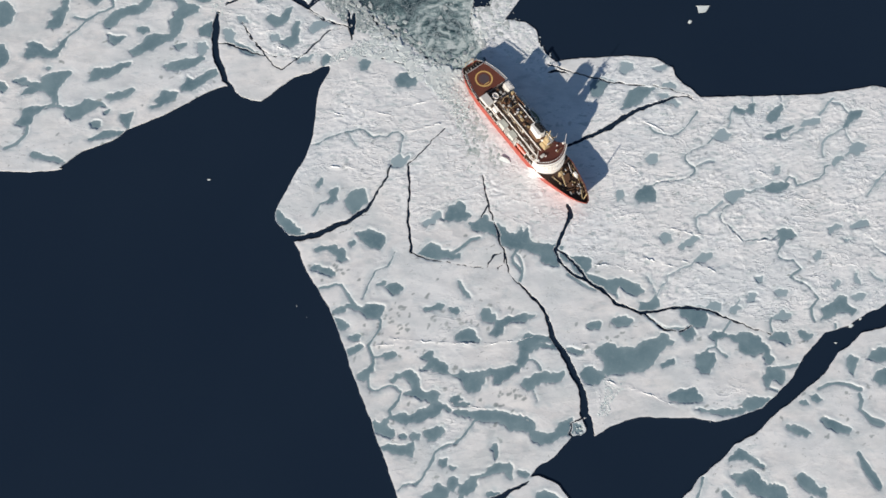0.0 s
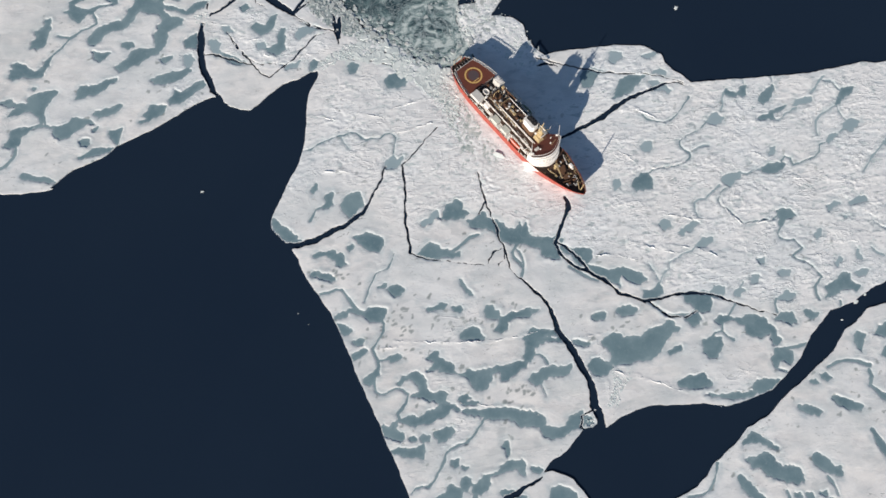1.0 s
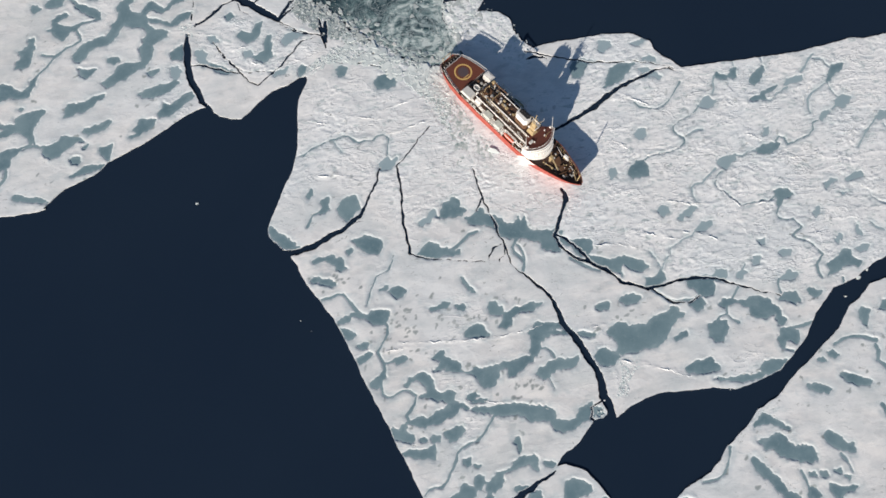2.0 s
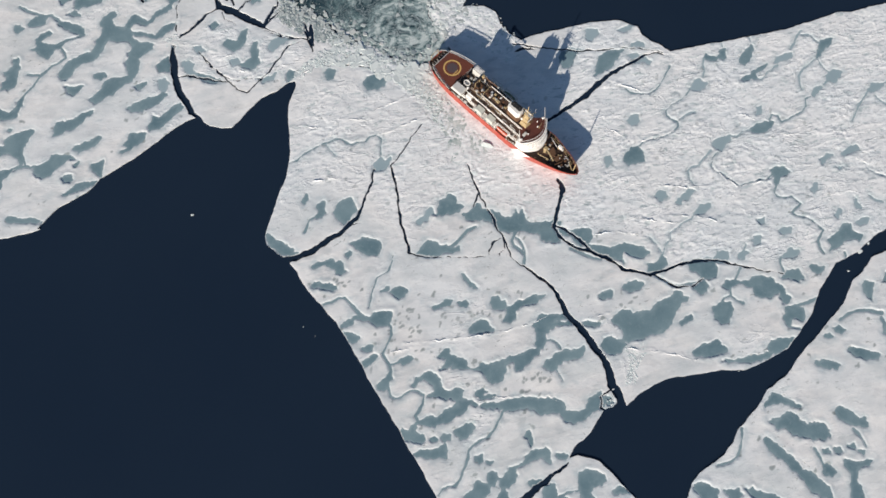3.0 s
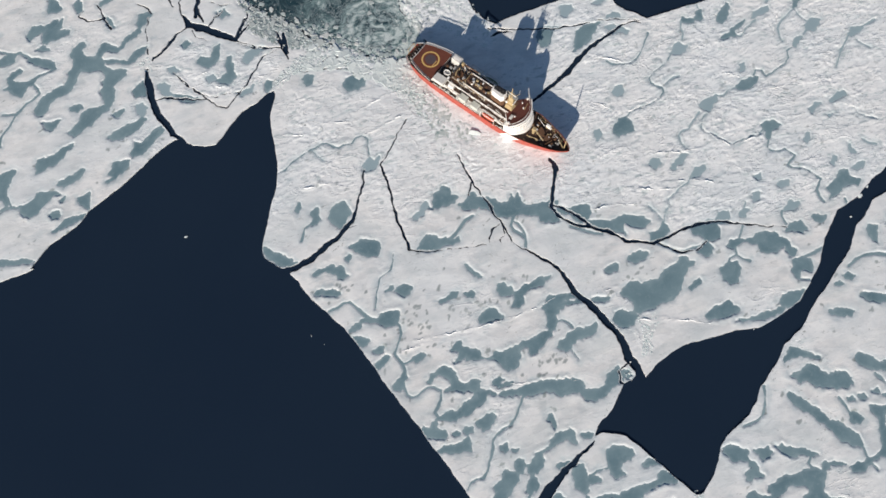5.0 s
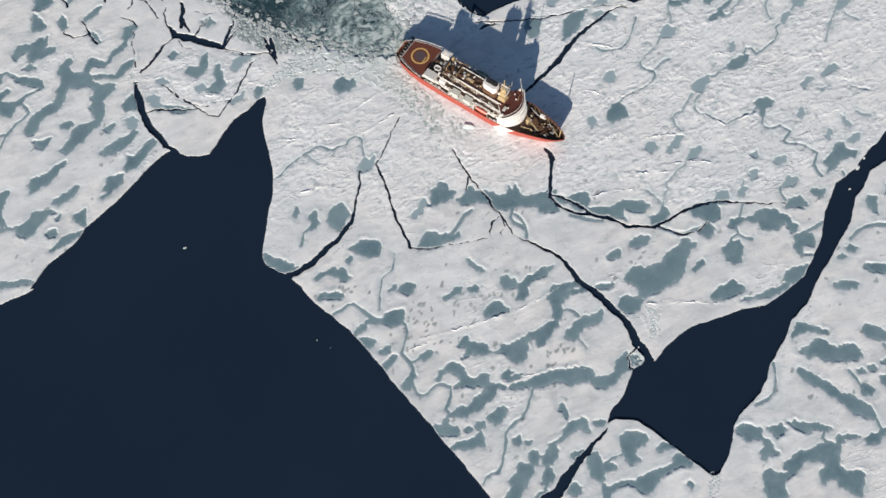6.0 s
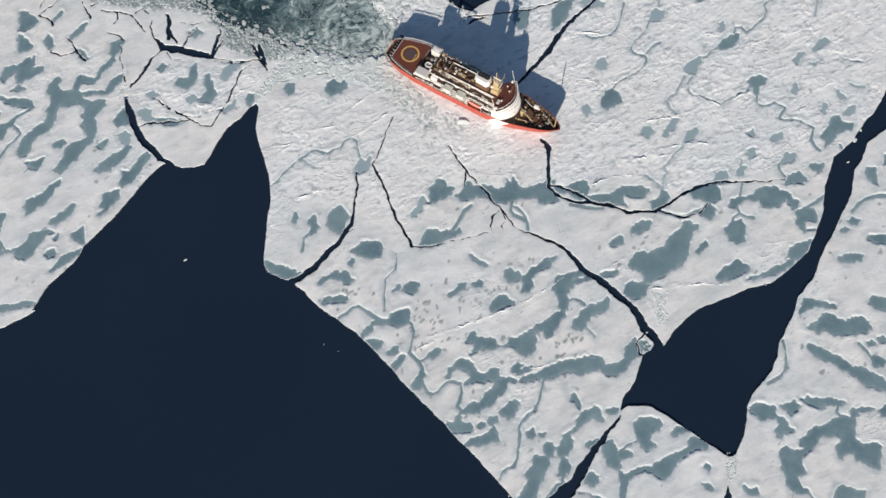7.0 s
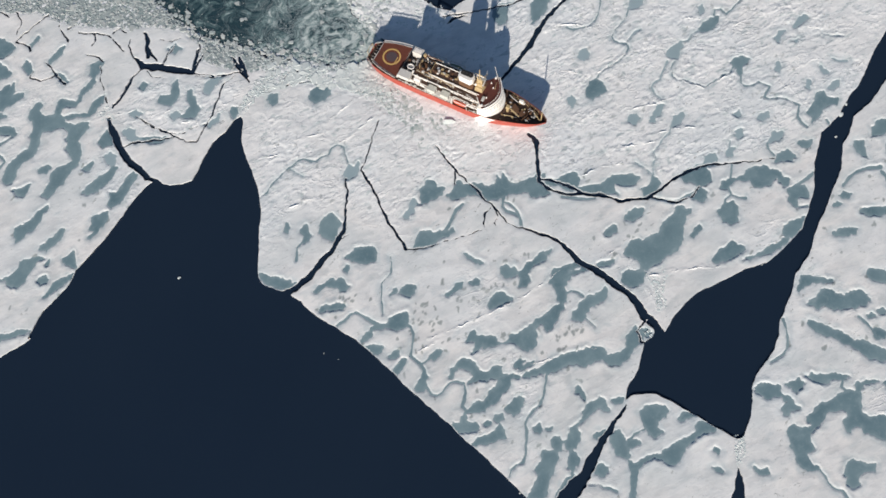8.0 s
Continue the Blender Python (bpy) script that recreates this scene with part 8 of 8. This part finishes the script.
part("mast_tower", prism([(11.9, -0.9), (15.0, -0.9), (15.0, 1.4), (11.9, 1.4)], 17.6, 23.6, 0.1, 0.8), TAN, mast, "tan plated mast tower")
part("platform", box(11.0, 17.0, -0.9, 1.3, 20.4, 20.6, 0.03), RUST, mast, "brown mast platform")
part("platform", box(11.2, 16.4, -0.5, 0.9, 24.4, 24.6, 0.03), GREY, mast)
part("yardarm", rod([(11.4, -3.6, 22.6), (15.2, 4.4, 22.6)], 0.15, 5), TAN, mast)
part("yardarm", rod([(10.6, 0.3, 26.6), (16.6, 0.3, 26.6)], 0.14, 5), TAN, mast)
part("radar_scanner", box(15.4, 15.8, -2.0, 1.8, 21.6, 22.0, 0.05), WHITE, mast, "white radar scanner")
part("radar_post", rod([(15.6, -0.1, 20.6), (15.6, -0.1, 21.6)], 0.16, 6), TAN, mast)
part("radar_scanner", box(11.6, 15.4, 0.2, 0.5, 25.7, 26.05, 0.05), WHITE, mast, "white radar scanner")
part("topmast", rod([(13.0, 0.3, 24.5), (13.0, 0.3, 31.5)], 0.2, 6), TAN, mast)
part("dome_post", rod([(12.2, 3.2, L3), (12.2, 3.2, 20.6)], 0.22, 8), TAN, mast)
part("dome", ball((12.2, 3.2, 21.4), 1.05), WHITE, mast, "white satellite dome")
part("dome", ball((11.6, -1.4, 19.5), 0.62), WHITE, mast, "small white dome")
for x, y in ((11.5, -3.4), (15.1, 4.2)):
    part("aerial", rod([(x, y, 22.6), (x, y, 26.4)], 0.07, 4), PALE, mast)
for side in (1, -1):
    part("derrick_post", rod([(0.5, side * 4.2, L2), (0.5, side * 4.2, 16.2)], 0.22, 8), PALE, ship, "pale derrick post")
    part("derrick_boom", rod([(0.5, side * 4.2, 13.4), (-14.5, side * 3.6, 15.0)], 0.16, 6), TAN if side < 0 else RUST, ship, "tan derrick boom")
    part("derrick_head", ball((0.5, side * 4.2, 16.3), 0.42), WHITE, ship)

# ---- clutter over the deckhouse: vents, lockers, pipes, rafts ----
rs = np.random.RandomState(12)


def vent(x, y, z, r, h, material):
    v = tagged(new("ventilator"), "")
    v.parent = ship
    part("stem", drum((x, y, z), r * 0.6, h, 10), material, v)
    part("cowl", drum((x, y, z + h), r, r * 0.7, 12, 0.75), material, v)


for k in range(26):
    x, lane = rs.uniform(-20, 1.5), rs.choice([-4.3, -3.7, 4.0, 4.5])
    vent(x, lane, L2 + 0.12, rs.uniform(0.25, 0.55), rs.uniform(0.5, 1.4), (WHITE, PALE, TAN, GREY)[rs.randint(4)])
for k in range(30):
    x = rs.uniform(-26, 14)
    y = rs.choice([-6.4, -6.7, 6.2, 6.6])
    w, d, h = rs.uniform(0.6, 2.2), rs.uniform(0.5, 1.0), rs.uniform(0.6, 1.5)
    part("deck_locker", box(x - w / 2, x + w / 2, y - d / 2, y + d / 2, L1 + 0.14, L1 + 0.14 + h, 0.06), (RUST, PALE, GREY, BLACK, DECK)[rs.randint(5)], ship)
for k in range(20):
    x, y = rs.uniform(-12.5, 1.5), rs.uniform(-2.6, 2.6)
    w, d, h = rs.uniform(0.5, 1.8), rs.uniform(0.5, 1.4), rs.uniform(0.4, 1.4)
    part("roof_unit", box(x - w / 2, x + w / 2, y - d / 2, y + d / 2, L3 + 0.1, L3 + 0.1 + h, 0.07), (RUST, TAN, GREY, WHITE, RUST)[rs.randint(5)], ship)
for k in range(9):
    y = -3.9 + 0.3 * k if k < 5 else 3.2 + 0.3 * (k - 5)
    part("pipe", rod([(-20.5, y, L2 + 0.4), (-14.0, y, L2 + 0.4), (-13.6, y * 0.9, L2 + 1.2)], 0.09, 5), (RUST, TAN, PALE)[k % 3], ship)
# rust-coloured machinery on the aft end of the roof
part("engine_casing", prism([(-19.8, -2.6), (-13.6, -2.6), (-13.6, 2.4), (-19.8, 2.4)], L2 + 0.12, 12.9, 0.12, 0.93), RUST, ship, "rusty brown engine casing")
for x, y, r in ((-18.2, -1.0, 0.8), (-15.6, 0.9, 0.9)):
    part("exhaust", drum((x, y, 12.9), r * 0.6, 1.6, 12), BLACK, ship)
part("stay_frame", rod([(-19.5, -1.8, 11.1), (-19.2, -1.6, 16.2), (-19.2, 1.6, 16.2), (-19.5, 1.8, 11.1)], 0.16, 6), TAN, ship, "tan goalpost frame")
part("stay_frame", rod([(-12.5, -3.0, 13.5), (-12.5, -2.8, 16.5), (-12.5, 2.8, 16.5), (-12.5, 3.0, 13.5)], 0.14, 6), TAN, ship)

# thin pipes, wires and stays between the lines of the roof
for k in range(34):
    x, y = rs.uniform(-20, 9), rs.choice([rs.uniform(-6.0, -3.9), rs.uniform(3.9, 6.2)])
    l, dz = rs.uniform(1.2, 4.5), rs.uniform(0.3, 1.3)
    part("deck_pipe", rod([(x, y, L2 + 0.12 + dz), (x + l, y + rs.normal() * 0.25, L2 + 0.12 + dz)], rs.uniform(0.07, 0.16), 5), (RUST, TAN, PALE, WHITE, BLACK, RUST)[rs.randint(6)], ship)
for k in range(26):
    x, y = rs.uniform(-28, -13.5), rs.uniform(-4.5, 4.6)
    z = L1 + 0.14 if x < -21.5 else L2 + 0.12
    w, d, h = rs.uniform(0.5, 2.0), rs.uniform(0.3, 1.2), rs.uniform(0.6, 2.0)
    part("machinery_box", box(x - w / 2, x + w / 2, y - d / 2, y + d / 2, z, z + h, 0.06), (RUST, DECK, BLACK, PALE, GREY, TAN, WHITE)[rs.randint(7)], ship)
for k in range(7):
    x = -24 + 5.6 * k
    for side in (1, -1):
        part("lamp_post", rod([(x, side * 6.2, L2 + 0.6), (x, side * 6.2, L2 + 2.6)], 0.09, 5), WHITE if k % 2 else PALE, ship)

aft_crane = tagged(new("aft_crane"), "tan and brown deck crane behind the funnel")
aft_crane.parent = ship
part("pedestal", drum((-19.0, 4.2, L2), 0.55, 4.2, 12), RUST, aft_crane)
part("cab", box(-19.7, -18.3, 3.5, 4.9, L2 + 3.6, L2 + 4.9, 0.1), TAN, aft_crane)
part("boom", rod([(-19.0, 4.2, L2 + 4.6), (-9.5, 4.9, L2 + 3.8)], 0.28, 6), RUST, aft_crane)
part("boom_tip", box(-9.9, -9.1, 4.5, 5.3, L2 + 3.3, L2 + 4.1, 0.1), GREY, aft_crane)

# hangar end facing the flight deck
part("hangar_block", box(-28.8, -22.4, -8.9, -4.6, L1 + 0.14, 11.0, 0.12), PALE, ship, "pale grey block beside the flight deck")
part("hangar_block", box(-27.0, -21.6, 4.8, 8.2, L1 + 0.14, 13.6, 0.12), PALE, ship, "pale grey block beside the flight deck")
part("hangar_block_hatch", box(-26.2, -22.6, 5.5, 7.5, 13.6, 13.75, 0.05), WHITE, ship)
part("vent_ring", rod([(-24.8 + 1.7 * math.cos(a * math.pi / 10), -1.6 + 1.25 * math.sin(a * math.pi / 10), 10.4) for a in range(20)], 0.28, 6, None, True), WHITE, ship, "white ring duct")
part("vent_ring_stand", drum((-24.8, -1.6, L1 + 0.14), 1.1, 1.7, 14), GREY, ship)
for x, y, w, d, h, m in ((-26.6, 2.4, 2.6, 2.2, 1.6, BLACK), (-23.0, 2.8, 1.5, 1.8, 2.2, GREY), (-22.4, -3.6, 1.2, 1.2, 2.4, WHITE), (-27.6, -2.6, 1.0, 2.4, 1.2, BLACK)):
    part("machinery_box", box(x - w / 2, x + w / 2, y - d / 2, y + d / 2, L1 + 0.14, L1 + h, 0.1), m, ship)

# ---- foredeck: hatches, windlasses, crane, breakwater ----
fdz = lambda x: hull_at(x, 1.0)[2] - 0.9
crane = tagged(new("foredeck_crane"), "tan foredeck cargo crane with its boom stowed")
crane.parent = ship
part("pedestal", drum((29.0, -1.0, fdz(29)), 0.8, 3.2, 14), TAN, crane)
part("cab", box(28.2, 29.9, -1.9, -0.2, fdz(29) + 3.2, fdz(29) + 4.8, 0.1), TAN, crane)
part("boom", rod([(29.4, -1.2, fdz(29) + 4.4), (36.2, -3.4, fdz(29) + 3.6)], 0.26, 6), TAN, crane)
part("boom", rod([(29.4, -0.8, fdz(29) + 4.4), (36.2, -3.2, fdz(29) + 3.6)], 0.18, 6), TAN, crane)
for x0, x1, y0, y1, h in ((30.6, 34.2, -0.6, 3.2, 1.0), (26.6, 29.0, 2.2, 5.0, 0.9), (35.4, 38.0, -1.6, 1.4, 0.9)):
    hatch = part("hatch", box(x0, x1, y0, y1, fdz(x0) - 0.1, fdz(x0) + h, 0.08), DECK, ship, "dark brown cargo hatch")
    part("hatch_cover", box(x0 - 0.15, x1 + 0.15, y0 - 0.15, y1 + 0.15, fdz(x0) + h, fdz(x0) + h + 0.16, 0.04), RUST, hatch)
part("deck_gear", box(32.2, 34.6, 5.0, 6.6, fdz(33), fdz(33) + 1.9, 0.25), WHITE, ship, "white covered gear on the foredeck")
part("deck_gear", box(34.6, 35.6, 5.0, 6.0, fdz(35), fdz(35) + 1.3, 0.2), PALE, ship)
part("spare_boom", rod([(42.2, 2.3, fdz(42) + 1.0), (46.2, -0.4, fdz(46) + 1.0)], 0.3, 6), TAN, ship, "tan stowed boom in the bow")
part("spare_boom", rod([(26.6, 6.3, 8.2), (32.0, 4.4, 8.2)], 0.2, 6), PALE, ship)
part("spare_boom", rod([(27.5, -5.2, 8.0), (33.0, -3.9, 8.4)], 0.18, 6), TAN, ship)
for side in (1, -1):
    wl = tagged(new("windlass"), "")
    wl.parent = ship
    x, y = 40.2, side * 1.9
    part("drum", drum((0, 0, 0), 0.6, 1.5, 12), RUST, wl).matrix_local = pose(x, y - 0.75, fdz(x) + 0.9, -90, 0, 0)
    part("gearbox", box(x - 0.8, x + 0.8, y + side * 0.8, y + side * 1.35, fdz(x), fdz(x) + 1.5, 0.1), GREY, wl)
    part("chain", rod([(x + 0.6, y, fdz(x) + 1.1), (x + 4.0, y * 0.45, fdz(x + 4) + 0.2)], 0.16, 5), BLACK, wl)
    railing([(26.5, side * 7.6, fdz(26)), (33, side * 6.4, fdz(33)), (39, side * 4.4, fdz(39)), (44, side * 2.3, fdz(44))], 1.1, material=TAN if side > 0 else RUST)
part("breakwater", prism([(37.9, -3.9), (39.4, 0), (37.9, 3.9), (37.6, 3.9), (39.1, 0), (37.6, -3.9)], 7.0, 8.3), RUST, ship)
for k in range(46):
    x = rs.uniform(26.2, 43.5)
    lim = hull_at(x, 1)[1] - 1.0
    y = rs.uniform(-lim, lim)
    kind = rs.randint(5)
    z = fdz(x)
    m = (TAN, RUST, PALE, GREY, WHITE, TAN)[rs.randint(6)]
    if kind == 0:
        part("bollard", drum((x, y, z), 0.25, 0.9, 8), m, ship)
    elif kind == 1:
        part("deck_vent", drum((x, y, z), 0.3, 1.2, 10, 0.8), m, ship)
    elif kind == 2:
        part("deck_pipe", rod([(x, y, z + 0.5), (x + rs.uniform(1, 2.6), y + rs.uniform(-0.8, 0.8), z + 0.7)], 0.12, 5), m, ship)
    else:
        w, d, h = rs.uniform(0.4, 1.3), rs.uniform(0.3, 0.9), rs.uniform(0.4, 1.2)
        part("deck_box", box(x - w / 2, x + w / 2, y - d / 2, y + d / 2, z, z + h, 0.06), m, ship)

# side deck gear
for k in range(34):
    side = 1 if rs.rand() < 0.5 else -1
    x = rs.uniform(-27, 15)
    y = side * rs.uniform(8.0, 9.0)
    w, d, h = rs.uniform(0.4, 1.8), rs.uniform(0.3, 0.8), rs.uniform(0.5, 1.6)
    part("deck_box", box(x - w / 2, x + w / 2, y - d / 2, y + d / 2, 5.1, 5.1 + h, 0.06), (WHITE, RUST, GREY, PALE, BLACK)[rs.randint(5)], ship)

# ---- things carried on deck ----


def carried(name, x, y, z, turn, label, category, group=""):
    ob = tagged(new(name), label, category, group)
    ob.matrix_world = SHIP_POSE @ pose(x, y, z, 0, 0, turn)
    return ob


def container(x, y, l, w, h, turn, material, label):
    c = carried("deck_container", x, y, L1 + 0.14 if abs(y) < 7.4 else 8.2, turn, label, "container", "containers on deck")
    part("body", box(-l / 2, l / 2, -w / 2, w / 2, 0, h, 0.08), material, c)
    for k in range(int(l / 0.6)):
        part("rib", box(-l / 2 + 0.35 + k * 0.6, -l / 2 + 0.5 + k * 0.6, -w / 2 - 0.04, w / 2 + 0.04, 0.1, h + 0.03, 0), material, c)
    part("door", box(l / 2 - 0.02, l / 2 + 0.06, -w / 2 + 0.15, w / 2 - 0.15, 0.15, h - 0.15, 0.02), GREY, c)


part("sponson", box(-13.5, 2.0, -9.5, -6.9, 7.7, 8.2, 0.05), PALE, ship, "pale side platform carrying the containers")
for x in (-13.0, -8.0, -3.0, 1.6):
    part("sponson_post", rod([(x, -9.2, 5.1), (x, -9.2, 7.8)], 0.14, 6), WHITE, ship)
container(-9.6, -8.1, 4.4, 3.1, 2.6, 0, CARGO, "grey-green steel container on the side deck")
container(-2.2, -8.0, 4.4, 3.1, 2.5, 0, CARGO, "grey-green steel container beside the red boat")
container(-18.6, -6.0, 3.4, 2.4, 2.3, 0, WHITE, "white steel container on the boat deck")


def boat(x, y, z, l, w, turn, hull_mat, cover_mat, label, category):
    b = carried("ship_boat", x, y, z, turn, label, category, "boats of the ship")
    bm = bmesh.new()
    rows_ = []
    for k in range(9):
        t = -1 + 2 * k / 8
        half = w / 2 * math.sqrt(max(1 - abs(t) ** 2.6, 0.02))
        rows_.append([bm.verts.new((t * l / 2, s * half * f, zz)) for s, f, zz in ((-1, 1, 1.0), (-1, 0.75, 0.35), (0, 0, 0.0), (1, 0.75, 0.35), (1, 1, 1.0))])
    for a, c in zip(rows_, rows_[1:]):
        for k in range(4):
            bm.faces.new((a[k], c[k], c[k + 1], a[k + 1]))
    bm.faces.new(rows_[0]), bm.faces.new(rows_[-1])
    part("boat_hull", bm, hull_mat, b)
    bm = bmesh.new()
    rows_ = []
    for k in range(9):
        t = -0.97 + 1.94 * k / 8
        half = w / 2 * math.sqrt(max(1 - abs(t) ** 2.6, 0.02)) * 0.97
        rows_.append([bm.verts.new((t * l / 2, s * half, zz)) for s, zz in ((-1, 1.0), (-0.55, 1.55), (0, 1.75), (0.55, 1.55), (1, 1.0))])
    for a, c in zip(rows_, rows_[1:]):
        for k in range(4):
            bm.faces.new((a[k], c[k], c[k + 1], a[k + 1]))
    part("boat_cover", bm, cover_mat, b)
    return b


boat(6.2, -8.5, 7.0, 7.4, 2.5, 0, ORANGE, ORANGE, "red work boat in a white davit frame", "boat")
boat(-4.0, 8.6, 8.0, 7.8, 2.6, 0, WHITE, GREEN, "white lifeboat under a dark green cover", "boat")
boat(-13.6, 8.6, 8.0, 6.2, 2.4, 0, WHITE, PALE, "white lifeboat with a pale grey top", "boat")
for x0, x1, side in ((2.2, 10.4, -1), (-8.0, 0.2, 1), (-16.8, -10.3, 1)):
    davit = tagged(new("davit"), "white boat davit frame")
    davit.parent = ship
    # port davits are coloured greyer to stand for the shade on that side
    for x in (x0, x1):
        part("davit_arm", rod([(x, side * 7.5, 8.4), (x, side * 7.7, 10.6), (x, side * 9.2, 11.0), (x, side * 10.0, 10.4), (x, side * 9.8, 6.2)], 0.17, 6), WHITE if side < 0 else PALE, davit)
    part("davit_beam", rod([(x0, side * 7.7, 10.6), (x1, side * 7.7, 10.6)], 0.15, 6), WHITE if side < 0 else PALE, davit)
    part("davit_beam", rod([(x0, side * 9.9, 10.5), (x1, side * 9.9, 10.5)], 0.15, 6), WHITE if side < 0 else PALE, davit)
for k in range(5):
    raft = carried("life_raft", 12.4 + 1.0 * (k % 5), -6.6, L1 + 0.14, 90, "white canister life raft in its cradle", "life raft", "life rafts")
    part("canister", drum((0, 0, 0), 0.36, 1.2, 12), WHITE, raft).matrix_local = pose(-0.6, 0, 0.55, 0, 90, 0)
    part("cradle", box(-0.4, 0.4, -0.4, 0.4, 0.0, 0.25, 0.03), GREY, raft)
